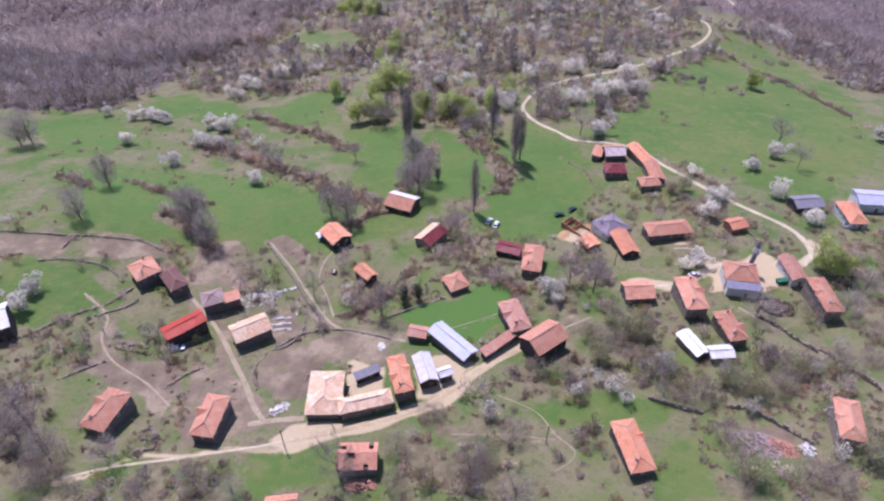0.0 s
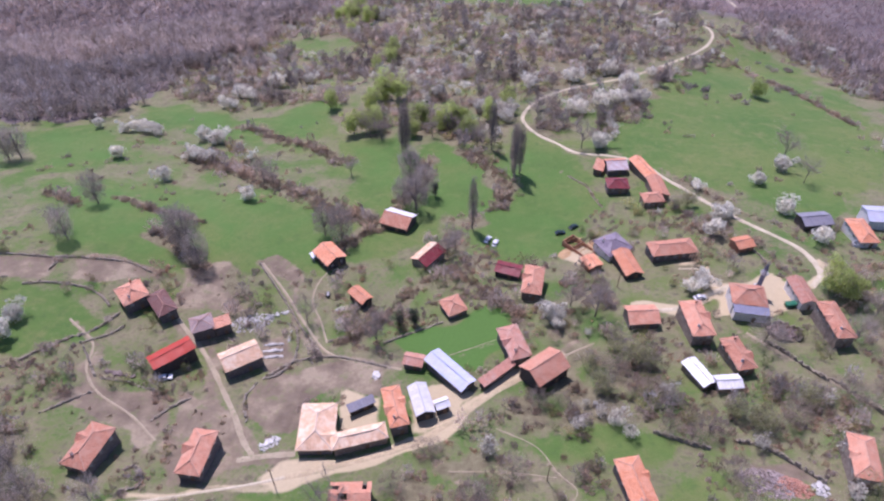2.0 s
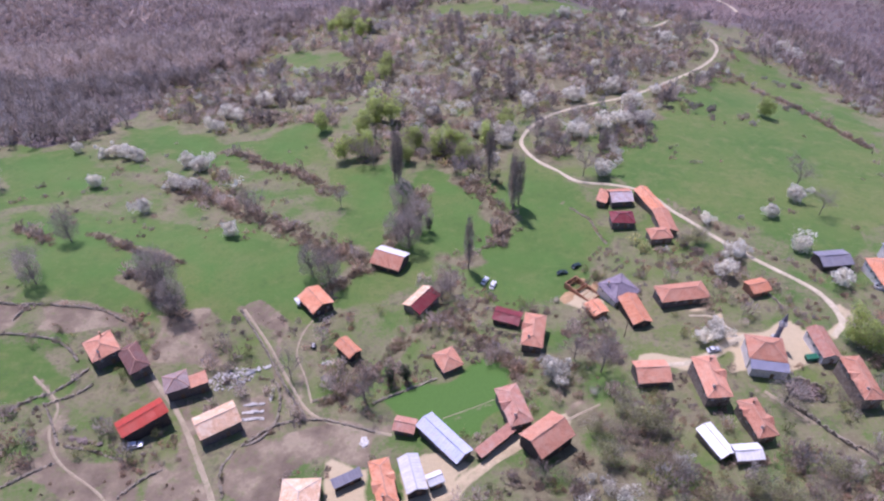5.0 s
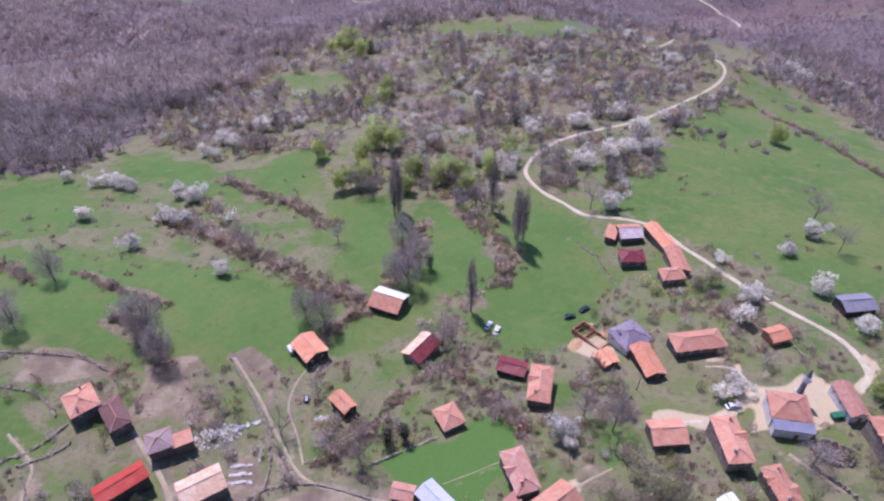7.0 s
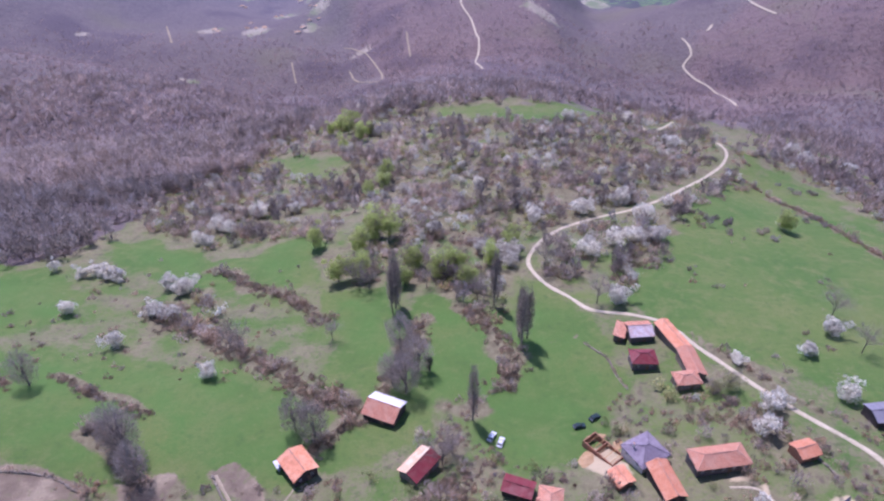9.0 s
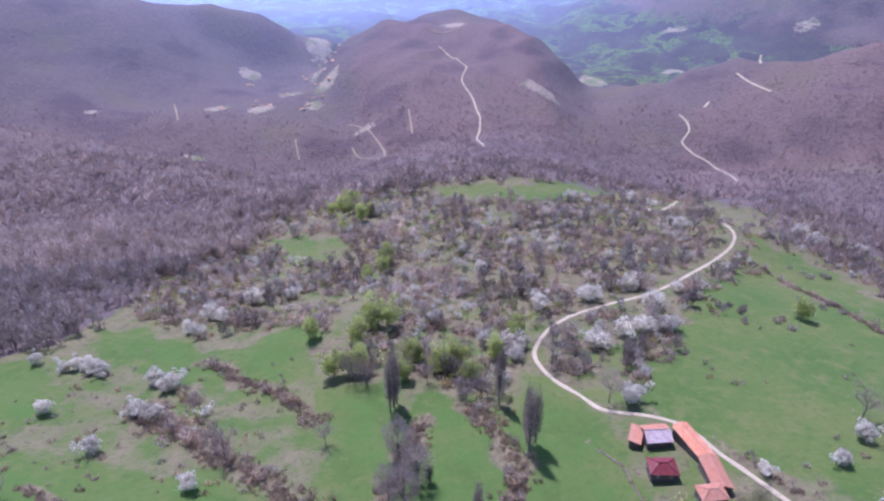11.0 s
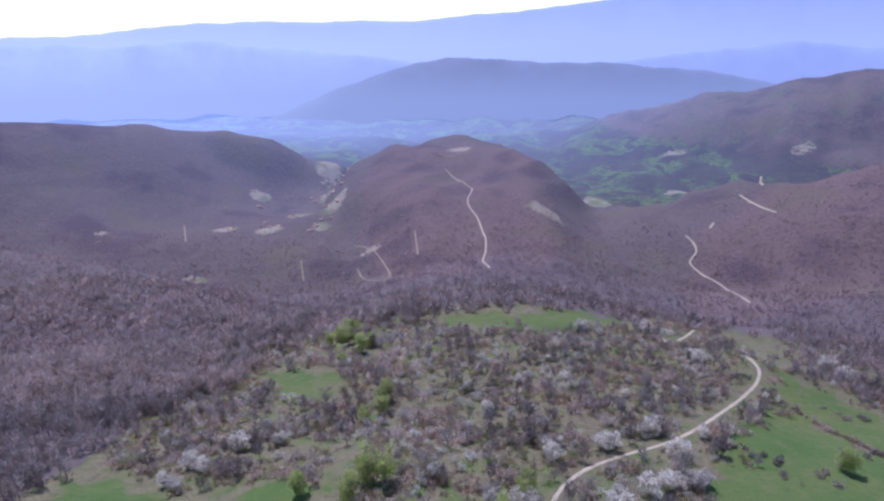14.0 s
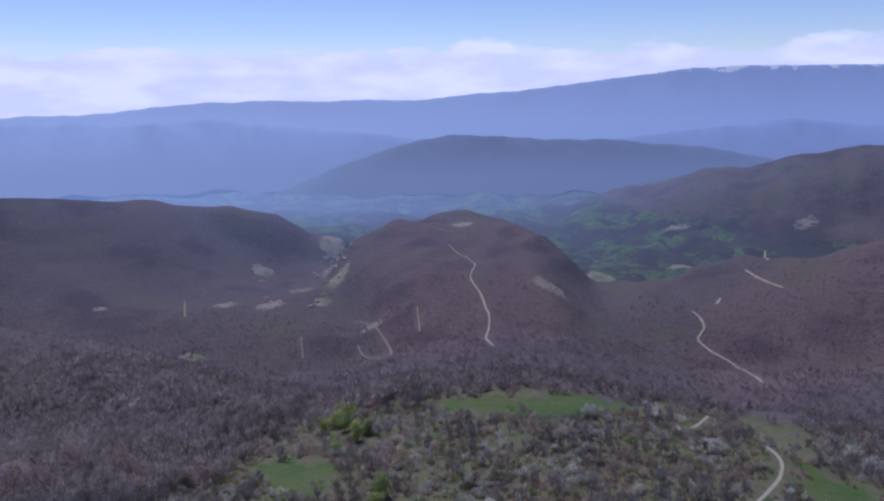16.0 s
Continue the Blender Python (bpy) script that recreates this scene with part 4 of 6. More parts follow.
        part("ridge_cap", bm, PALE_RIDGE if tile == TILE_PALE else RIDGE_TILE if "tiles" in tile.name else tile, ob)
    for s, side, w, peak in dormers:  # place along the ridge, side, width, part of the rise
        zr, s = e + peak * rise, s * a
        yr, out = side * b * (1 - peak), side * (b + 0.45)
        bm = bmesh.new()
        uv = bm.loops.layers.uv.new("UVMap")
        for k in (-1, 1):
            slope(bm, uv, spot(s + k * w / 2, out, e + 0.04), spot(s + k * w / 2, side * b * 0.96, e + 0.04), spot(s, yr, zr + 0.05), spot(s, out, zr + 0.05), 0, seed + k, 0.12)
        cross = part("cross_gable", bm, tile, ob)
        bm = bmesh.new()
        for q in (side * (b - 0.15), side * (b - 0.4)):
            bm.faces.new([bm.verts.new(spot(*p)) for p in ((s - w / 2 + 0.3, q, e - 0.6), (s + w / 2 - 0.3, q, e - 0.6), (s + w / 2 - 0.3, q, e), (s, q, zr - 0.2), (s - w / 2 + 0.3, q, e))])
        part("gable_wall", bm, wall, cross)
    for k in range(chimneys):
        cx, cy, _ = spot((-0.3, 0.35)[k] * along, (0.18, -0.15)[k] * across, 0)
        bm = bmesh.new()
        box(bm, cx - 0.25, cx + 0.25, cy - 0.25, cy + 0.25, e + 0.2, e + rise + 0.45)
        stack = part("chimney", bm, WALL_WHITE if k == 0 else WALL_BRICK, ob)
        bm = bmesh.new()
        box(bm, cx - 0.32, cx + 0.32, cy - 0.32, cy + 0.32, e + rise + 0.45, e + rise + 0.55)
        part("chimney_cap", bm, RIDGE_TILE, stack)
    lx, ly = (wa, wb) if axis == "x" else (wb, wa)
    bm = bmesh.new()
    box(bm, -0.55, 0.55, -0.07, 0.02, 0, 2.05)
    bmesh.ops.transform(bm, matrix=pose(lx * 0.25, -ly, float(height(x + st * ly, y - ct * ly)) - base), verts=bm.verts)
    part("door", bm, TIMBER, ob, "dark timber door")
    if windows and top > 2.4:
        for turned, half, gap in ((0, lx, ly), (90, ly, lx), (180, lx, ly), (270, ly, lx)):
            count = max(1, int(half * 2 / 3.2))
            for k in range(count):
                p = Vector(((k + 0.5) / count * 2 * half - half, -gap, top - 1.55))
                if turned == 0 and abs(p.x - lx * 0.25) < 1.1 and top < 4.2:
                    continue
                p = Matrix.Rotation(radians(turned), 3, "Z") @ p
                window(ob, p.x, p.y, p.z, turned)
    return ob


house('house', 'old village house with salmon clay tile hip roof', -104.4, 164.8, 8.8, 10.1, 39, 5.0, 'hip', TILE, WALL_STONE, chimneys=2)
house('house', 'stone house with weathered brown tile hip roof', -93.4, 161.0, 6.6, 12.0, 39, 4.5, 'hip', TILE_BROWN, WALL_STONE)
house('shed', 'long shed with bright red sheet metal roof', -82.6, 137.8, 13.6, 6.4, 40, 5.5, 'gable', RED_METAL, WALL_WOOD, windows=False, rise=1.0)
house('barn', 'stone barn beside the lane with patched pale tiles', -61.4, 137.5, 12.1, 8.4, 31, 5.0, 'gable', TILE_PALE, WALL_STONE, holes=0.06, windows=False)
house('ruined_house', 'abandoned stone house with sagging grey-brown tile roof', -77.4, 151.6, 7.4, 7.2, 24, 5.2, 'hip', TILE_GREYED, WALL_STONE, holes=0.06, windows=False, rise=1.6)
house('shed', 'stone shed with a patch of new salmon tiles', -71.4, 152.6, 6.0, 4.4, 26, 5.0, 'mono', TILE, WALL_STONE, windows=False)
house('barn', 'wooden barn with tiled and white sheet metal slopes', -16.6, 214.0, 12.2, 10.6, -23, 3.5, 'gable', TILE, WALL_WOOD, axis='x', windows=False, other=WHITE_METAL)
house('house', 'house with orange gable roof above a footpath', -40.8, 189.0, 8.7, 10.5, 39, 4.0, 'gable', TILE_NEW, WALL_WOOD, axis='y')
house('house', 'small outbuilding with orange gable roof', -27.1, 165.8, 5.1, 8.2, 43, 3.5, 'gable', TILE_NEW, WALL_WOOD, axis='y', windows=False)
house('hut', 'hut with steep dark red sheet metal roof', -4.2, 188.7, 11.7, 7.8, 52, 3.5, 'gable', MAROON, WALL_MUD, axis='x', windows=False, other=TILE_PALE)
house('hut', 'small cottage with orange tile hip roof', 4.6, 159.3, 7.3, 8.1, 27, 3.0, 'hip', TILE, WALL_STONE)
house('shed', 'low shed with maroon sheet metal roof', 24.9, 179.9, 9.4, 6.4, -20, 3.0, 'gable', MAROON, WALL_WOOD, axis='x', windows=False, rise=0.9)
house('house', 'two storey house with salmon tile hip roof and balcony', 32.3, 170.2, 7.1, 13.8, -12, 5.0, 'hip', TILE, WALL_STONE, axis='y', chimneys=1, dormers=[(0.15, 1, 3.0, 0.85)])
house('ruined_house', 'dilapidated house with pale sheet metal patches on its roof', 78.6, 253.6, 9.6, 9.0, 4, 3.8, 'gable', SHEET_PATCH, WALL_STONE, axis='x', holes=0.08, windows=False, other=TILE, rise=2.0)
house('annex', 'lean annex with salmon tile roof beside the dilapidated house', 71.6, 254.0, 4.6, 9.0, -22, 3.6, 'mono', TILE, WALL_STONE, windows=False)
house('house', 'house with dark red hip roof', 75.6, 236.4, 9.6, 7.6, -2, 4.0, 'hip', MAROON, WALL_STONE, axis='x')
house('farm_wing', 'long farm wing with orange tile roof', 90.2, 248.0, 6.4, 18.0, 18, 4.0, 'gable', TILE_NEW, WALL_MUD, axis='y', windows=False, rise=1.5)
house('farm_wing', 'lower farm wing with salmon tile roof', 91.6, 232.6, 6.6, 14.0, 3, 3.8, 'gable', TILE, WALL_MUD, axis='y', windows=False, rise=1.5)
house('farm_wing', 'short farm wing with salmon tile roof', 87.2, 224.0, 9.0, 6.6, 6, 3.6, 'hip', TILE, WALL_MUD, axis='x')
house('house', 'small brick building with new orange roof', 55.1, 182.6, 6.1, 6.4, 23, 3.0, 'gable', TILE_NEW, WALL_BRICK, axis='y', windows=False, rise=0.9)
house('house', 'square house with grey violet shingle hip roof', 64.4, 191.8, 11.0, 10.3, 28, 4.0, 'hip', SLATE, WALL_WHITE, chimneys=1)
house('barn', 'barn with bright orange tile gable roof', 67.1, 179.9, 6.9, 12.9, 12, 3.5, 'gable', TILE_NEW, WALL_WOOD, axis='y', windows=False)
house('house', 'long house with salmon tile hip roof', 84.6, 187.2, 17.3, 7.9, 8, 4.0, 'hip', TILE, WALL_STONE, axis='x')
house('shed', 'small shed with orange tile roof below the road', 111.1, 189.8, 7.3, 6.4, 16, 3.0, 'gable', TILE_NEW, WALL_BRICK, axis='x', windows=False, rise=1.2)
house('barn', 'wooden barn with dark grey sheet metal roof', 144.1, 204.7, 11.8, 8.1, 6, 3.5, 'gable', GREY_METAL, WALL_WOOD, axis='x', windows=False, rise=1.4)
house('house', 'white house with bright orange roof', 157.1, 195.4, 7.6, 13.9, 0, 4.0, 'hip', TILE_NEW, WALL_WHITE, axis='y')
house('barn', 'large shed with pale blue sheet metal roof', 170.0, 206.0, 12.4, 9.9, -7, 5.0, 'gable', BLUE_METAL, WALL_WHITE, axis='x', windows=False, rise=1.4)
house('house', 'tall house with salmon tile hip roof', 80.3, 146.4, 7.4, 14.7, 3, 6.0, 'hip', TILE, WALL_MUD, axis='y', chimneys=2, dormers=[(0.1, -1, 3.2, 0.85)])
house('barn', 'low barn with faded tile roof', 64.8, 150.8, 10.1, 8.3, 3, 3.5, 'gable', TILE, WALL_STONE, axis='x', windows=False)
house('house', 'long house with salmon tile roof', 88.5, 132.4, 6.1, 12.2, 10, 4.5, 'hip', TILE, WALL_MUD, axis='y', chimneys=2, dormers=[(-0.2, -1, 3.2, 0.85), (0.4, 1, 2.8, 0.7)])
house('shed', 'shed with white sheet metal roof', 75.2, 125.8, 5.1, 10.0, 24, 3.0, 'gable', WHITE_METAL, WALL_MUD, axis='y', windows=False, rise=1.0)
house('shed', 'low annex with white sheet metal roof', 82.3, 122.0, 7.5, 5.0, 4, 3.0, 'gable', WHITE_METAL, WALL_MUD, axis='x', windows=False, rise=0.9)
house('house', 'narrow white house with faded tile roof', 120.0, 161.2, 5.9, 12.1, 3, 4.0, 'gable', TILE_OLD, WALL_WHITE, axis='y')
house('house', 'long house with salmon tile hip roof', 123.0, 145.4, 6.3, 15.3, 2, 6.0, 'hip', TILE, WALL_MUD, axis='y', chimneys=1, dormers=[(0.1, 1, 3.0, 0.8)])
house('house', 'old stone house with patched tile roof', -91.9, 101.9, 7.8, 13.1, -16, 5.0, 'hip', TILE, WALL_STONE, axis='y', chimneys=1, dormers=[(0.25, 1, 3.4, 0.8)])
house('house', 'stone house with pale tile hip roof', -63.4, 100.8, 7.0, 13.4, -8, 5.0, 'hip', TILE, WALL_STONE, axis='y', dormers=[(0.1, 1, 3.6, 0.85)])
house('farm_building', 'wide farm building with bleached tile roof', -33.2, 109.4, 10.1, 14.9, 1, 4.0, 'hip', TILE_PALE, WALL_STONE, axis='y', windows=False, rise=2.2, dormers=[(-0.5, -1, 5.0, 0.8)])
house('farm_wing', 'courtyard wing with bleached tile roof', -21.4, 105.7, 15.3, 5.2, 15, 4.0, 'hip', TILE_PALE, WALL_MUD, axis='x', windows=False, rise=1.3)
house('house', 'farmhouse with bright orange hip roof', -12.1, 114.2, 5.5, 13.4, 15, 6.0, 'hip', TILE_NEW, WALL_STONE, axis='y', chimneys=1, dormers=[(-0.1, 1, 3.2, 0.9), (0.2, -1, 2.6, 0.7)])
house('shed', 'lean-to shed with dark grey roof', -22.1, 117.7, 8.1, 2.6, 27, 3.0, 'mono', GREY_METAL, WALL_WOOD, windows=False)
house('barn', 'barn with white sheet metal roof beside the road', -5.0, 117.8, 5.7, 10.5, 16, 4.0, 'gable', WHITE_METAL, WALL_WOOD, axis='y', windows=False, rise=1.4)
house('barn', 'small annex with white sheet metal roof', 0.8, 116.4, 4.3, 3.6, 22, 3.5, 'gable', WHITE_METAL, WALL_WOOD, axis='x', windows=False, rise=0.9)
house('barn', 'long barn with pale blue sheet metal roof', 3.2, 129.2, 6.3, 16.3, 43, 3.5, 'gable', BLUE_METAL, WALL_STONE, axis='y', windows=False, rise=1.2)
house('annex', 'small annex with old tile roof', -7.6, 134.4, 6.3, 5.0, -13, 3.0, 'gable', TILE_OLD, WALL_STONE, axis='x', windows=False, rise=1.0)
house('roofed_passage', 'narrow roofed passage with old tiles along the road', 17.1, 128.0, 12.9, 3.0, 40, 3.0, 'mono', TILE_OLD, WALL_STONE, windows=False)
house('house', 'house with old reddish tile hip roof', 22.9, 138.7, 6.9, 13.2, 17, 5.0, 'hip', TILE_OLD, WALL_STONE, axis='y', chimneys=1, dormers=[(0.1, 1, 3.0, 0.85)])
house('barn', 'large dark wooden barn with tile gable roof', 30.8, 127.9, 12.3, 9.2, 36, 5.0, 'gable', TILE, WALL_WOOD, axis='x', windows=False, rise=2.6)
house('house', 'detached house with bright orange hip roof', 48.5, 88.5, 6.8, 15.1, 10, 4.0, 'hip', TILE_NEW, WALL_STONE, axis='y', chimneys=1, dormers=[(0.3, -1, 2.2, 0.5)])
house('house', 'house with faded reddish hip roof', 104.7, 93.9, 6.7, 12.8, -15, 5.5, 'hip', TILE, WALL_MUD, axis='y', dormers=[(0.0, 1, 2.6, 0.6)])
house('house', 'abandoned stone house with broken tile roof', -21.6, 87.1, 10.4, 7.9, 1, 4.5, 'gable', TILE, WALL_STONE, axis='x', holes=0.24, windows=False)
house('house', 'low house with salmon tile roof', -38.8, 74.2, 7.8, 4.3, 7, 4.0, 'gable', TILE, WALL_STONE, axis='x', windows=False)
house('barn', 'barn with white sheet metal roof', -138.3, 134.3, 8.2, 11.9, 29, 6.0, 'gable', WHITE_METAL, WALL_WOOD, axis='x', windows=False)


mosque = house("mosque", "village mosque with salmon tile hip roof and white walls", 100.7, 157.9, 11.2, 9.6, -10, 5.5, "hip", TILE, WALL_WHITE, axis="x", rise=2.6)
house("porch", "slate blue metal porch roof before the mosque", 99.8, 151.8, 11.0, 3.6, -10, 4.5, "mono", SLATE_METAL, WALL_WHITE, windows=False)


def lathe(bm, profile, sides=12):
    rings = [[bm.verts.new((r * math.cos(2 * math.pi * k / sides), r * math.sin(2 * math.pi * k / sides), z)) for k in range(sides)] for r, z in profile]
    for a, b in zip(rings, rings[1:]):
        for k in range(sides):
            bm.faces.new((a[k], a[(k + 1) % sides], b[(k + 1) % sides], b[k]))
    bm.faces.new(rings[0][::-1])
    bm.faces.new(rings[-1])


def minaret(x, y):
    ob = empty("minaret", "slender grey minaret with pointed metal cap", "minaret", at(x, y))
    bm = bmesh.new()
    box(bm, -1.1, 1.1, -1.1, 1.1, -0.5, 3.4)
    part("base", bm, WALL_WHITE, ob)
    bm = bmesh.new()
    lathe(bm, [(1.0, 3.4), (0.78, 4.2), (0.74, 9.2)], 10)
    part("shaft", bm, SLATE_METAL, ob)
    bm = bmesh.new()
    lathe(bm, [(0.74, 8.6), (1.25, 9.0), (1.25, 9.8), (1.15, 9.8), (1.15, 9.15), (0.6, 9.15)], 10)
    part("balcony", bm, WINDOW_FRAME, ob)
    bm = bmesh.new()
    lathe(bm, [(0.6, 9.1), (0.6, 11.0)], 10)
    part("turret", bm, WALL_WHITE, ob)
    bm = bmesh.new()
    lathe(bm, [(0.78, 11.0), (0.02, 14.2)], 10)
    part("cap", bm, SLATE_METAL, ob)


minaret(107.2, 164.6)


def stone(bm, p, size, rng):
    """A rough block with uneven corners."""
    a = rng.uniform(0, 6.3)
    c, s = math.cos(a), math.sin(a)
    for v in box(bm, -size[0] / 2, size[0] / 2, -size[1] / 2, size[1] / 2, 0, size[2]):
        q = v.co + Vector((rng.normal() * 0.12 * size[0], rng.normal() * 0.12 * size[1], rng.normal() * 0.12 * size[2]))
        v.co = Vector((p[0] + c * q.x - s * q.y, p[1] + s * q.x + c * q.y, p[2] + q.z))


WALLS = []
WALLS.append(('west', [(-133.8, 130.6), (-128.9, 134.4), (-124.6, 139.8), (-118.4, 146.0), (-115.4, 148.3)]))
WALLS.append(('pair', [(-114.4, 144.1), (-107.6, 148.3), (-104.1, 152.4)]))
WALLS.append(('pair2', [(-116.1, 146.8), (-111.6, 151.6), (-107.7, 158.8)]))
WALLS.append(('arc', [(-144.7, 170.9), (-138.3, 172.1), (-131.2, 171.8), (-122.7, 170.3), (-116.2, 166.2), (-112.1, 162.0)]))
WALLS.append(('terrace', [(-181.0, 188.9), (-167.9, 188.3), (-142.3, 186.0), (-138.3, 186.3), (-129.0, 186.4), (-114.0, 185.1), (-104.0, 180.1)]))
WALLS.append(('field', [(-171.4, 172.6), (-159.2, 172.3), (-152.3, 174.4)]))
WALLS.append(('short', [(-138.6, 185.5), (-139.7, 178.6)]))
WALLS.append(('lane_a', [(-66.4, 186.4), (-55.9, 170.5), (-45.3, 152.8), (-37.4, 141.2)]))
WALLS.append(('plough', [(-51.2, 133.6), (-44.8, 138.5), (-33.8, 139.6), (-26.3, 137.7), (-15.0, 133.6)]))
WALLS.append(('plough2', [(-54.9, 114.6), (-57.4, 122.9), (-55.7, 129.1), (-51.2, 133.6)]))
WALLS.append(('big', [(57.7, 106.5), (64.5, 103.1), (70.7, 100.7)]))
WALLS.append(('big2', [(78.2, 102.7), (83.8, 101.4), (88.2, 97.3), (92.3, 93.0), (95.1, 89.7)]))
WALLS.append(('right', [(101.8, 140.9), (106.0, 135.6), (110.1, 128.9), (113.2, 124.5)]))
WALLS.append(('right2', [(114.4, 125.2), (118.3, 118.1), (122.7, 108.6)]))
WALLS.append(('ring', [(-54.7, 156.1), (-48.5, 154.5), (-45.9, 147.2), (-45.8, 139.1), (-49.0, 133.5), (-52.6, 131.6)]))
WALLS.append(('yard', [(-102.2, 129.9), (-94.2, 128.9), (-84.6, 126.0)]))
WALLS.append(('yard2', [(-113.7, 144.2), (-108.3, 136.6), (-104.1, 130.5)]))
WALLS.append(('low', [(-113.0, 115.0), (-107.3, 120.2), (-102.5, 124.3)]))
WALLS.append(('steps', [(-82.1, 114.1), (-77.6, 120.2), (-73.5, 123.6)]))
WALLS.append(('dark', [(-35.7, 146.5), (-27.4, 149.4), (-20.4, 157.2), (-16.7, 161.7)]))
WALLS.append(('ruin', [(-83.6, 96.9), (-80.0, 98.7), (-77.0, 95.3), (-77.4, 92.4), (-81.5, 91.3)]))
WALLS.append(('mosque', [(106.2, 152.5), (106.7, 144.2)]))
WALLS.append(('crop', [(-17.6, 144.7), (-8.4, 149.1), (1.1, 153.6)]))
WALLS.append(('track', [(105.1, 198.7), (110.6, 195.5), (115.7, 186.3), (116.8, 180.7)]))
WALLS.append(('fork', [(57.6, 250.3), (61.4, 244.9), (64.2, 240.1), (65.5, 230.2), (67.3, 223.8)]))
WALLS.append(('big_ruin', [(104, 147), (108, 149.5), (114, 146), (112, 141.5), (106, 142.5), (104, 146)]))
WALLS.append(('garden', [(124.4, 157.7), (123.2, 146.4), (123.2, 142.3)]))


def stone_wall(points, rng, tall=1.0):
    bm = bmesh.new()
    line = smooth_line(points, 0.4)
    for p in line:
        gap = noise.noise(Vector((p.x * 0.12, p.y * 0.12, 4.0)))
        for k in range(3):
            if rng.random() < 0.85 - 0.24 * k + 0.9 * min(gap, 0.1):
                x, y = p.x + rng.normal() * 0.09, p.y + rng.normal() * 0.09
                stone(bm, (x, y, float(height(x, y)) - 0.15 + k * tall * 0.33), (rng.uniform(0.4, 0.75), rng.uniform(0.3, 0.55), tall * 0.46), rng)
    tagged(linked("stone_wall", bm, DRY_STONE), "weathered dry stone wall between gardens", "stone wall", "garden walls")


_r = np.random.default_rng(5)
for _name, _pts in WALLS:
    stone_wall(_pts, _r, 0.4 if _name == "fork" else 1.5 if "big" in _name or "right" in _name else 0.8)


def heap(kind, label, x, y, rx, ry, turn, tall, count, size, material, rng):
    """A pile of rough pieces, higher in its middle."""
    bm = bmesh.new()
    c, s = math.cos(radians(turn)), math.sin(radians(turn))
    for _ in range(count):
        a, o = rng.uniform(0, 6.3), math.sqrt(rng.uniform(0, 1))
        u, v = math.cos(a) * o * rx, math.sin(a) * o * ry
        px, py = x + c * u - s * v, y + s * u + c * v
        k = rng.uniform(0.5, 1.4) * size
        stone(bm, (px, py, float(height(px, py)) - 0.1 + tall * (1 - o) * rng.uniform(0.2, 1.0)), (k, k * rng.uniform(0.5, 1), k * rng.uniform(0.3, 0.8)), rng)
    return tagged(linked(kind, bm, material), label, kind.replace("_", " "), kind="stuff")


heap("rubble", "scattered pale stone blocks in a yard", -63, 156.5, 7.5, 4.0, 20, 0.4, 190, 0.55, RUBBLE_PALE, _r)
heap("rubble", "row of pale stones at a garden edge", -55.5, 160.0, 4.5, 0.8, 25, 0.4, 40, 0.7, RUBBLE_PALE, _r)
for _k, _y in enumerate((146.3, 143.5, 140.8)):
    heap("stacked_stones", "low row of white stone blocks", -53.5 + 0.3 * _k, _y, 3.4, 0.35, 4, 0.3, 34, 0.6, RUBBLE_PALE, _r)
heap("stacked_stones", "low row of white stone blocks beside the wall", -48.9, 150.0, 0.4, 3.2, 0, 0.3, 26, 0.6, RUBBLE_PALE, _r)
heap("rubble", "rubble and timber of a fallen house", 109.1, 145.3, 5.0, 3.4, 0, 1.4, 420, 0.55, RUBBLE_DARK, _r)
heap("tile_heap", "heap of grey and pink broken tiles", 81.5, 90.0, 6.8, 4.2, -20, 0.8, 560, 0.42, RUBBLE_PINK, _r)
heap("tile_heap", "heap of orange roof tiles in a ruin", 87.0, 88.8, 4.8, 2.8, -25, 1.0, 460, 0.36, TILE_SHARD, _r)
heap("rubble", "grey rubble beside a ruin", 93.2, 88.0, 1.8, 2.2, 0, 0.9, 80, 0.6, RUBBLE_PALE, _r)
heap("rubble", "tiles and stones of a fallen porch", -20.5, 81.0, 4.2, 1.8, 0, 0.8, 120, 0.6, TILE_SHARD, _r)
heap("rubble", "tan debris behind the lane barn", -63.5, 143.6, 4.0, 2.2, 31, 1.2, 140, 0.7, TILE_SHARD, _r)
heap("rubble", "grey debris of a fallen roof", -79.0, 152.5, 2.6, 2.6, 31, 1.6, 110, 0.7, RUBBLE_DARK, _r)
heap("lime_heap", "white lime heap at a field edge", -19.0, 130.7, 1.0, 1.7, 0, 0.8, 50, 0.6, RUBBLE_PALE, _r)
heap("rubble", "stones and planks in a farm yard", -46.5, 106.5, 3.0, 2.0, 40, 0.6, 70, 0.6, RUBBLE_PALE, _r)
heap("rubble", "stones along the yard", -97.5, 132.0, 5.0, 0.7, -8, 0.5, 50, 0.7, RUBBLE_DARK, _r)
heap("rubble", "pale stones by the garden path", -33.7, 162.0, 1.8, 1.0, 10, 0.3, 30, 0.5, RUBBLE_PALE, _r)

CAR_WHITE = speckled("white_car_paint", (0.72, 0.73, 0.75), (0.80, 0.81, 0.83), 0.5, 0.3, bump=0)
CAR_DARK = speckled("dark_car_paint", (0.02, 0.045, 0.05), (0.035, 0.06, 0.065), 0.5, 0.35, bump=0)
TYRE = speckled("rubber", (0.02, 0.02, 0.02), (0.05, 0.05, 0.05), 3.0, bump=0)
GREEN_PAINT = speckled("green_paint", (0.02, 0.16, 0.09), (0.03, 0.22, 0.13), 0.8, 0.5, wear=(0.10, 0.13, 0.09))


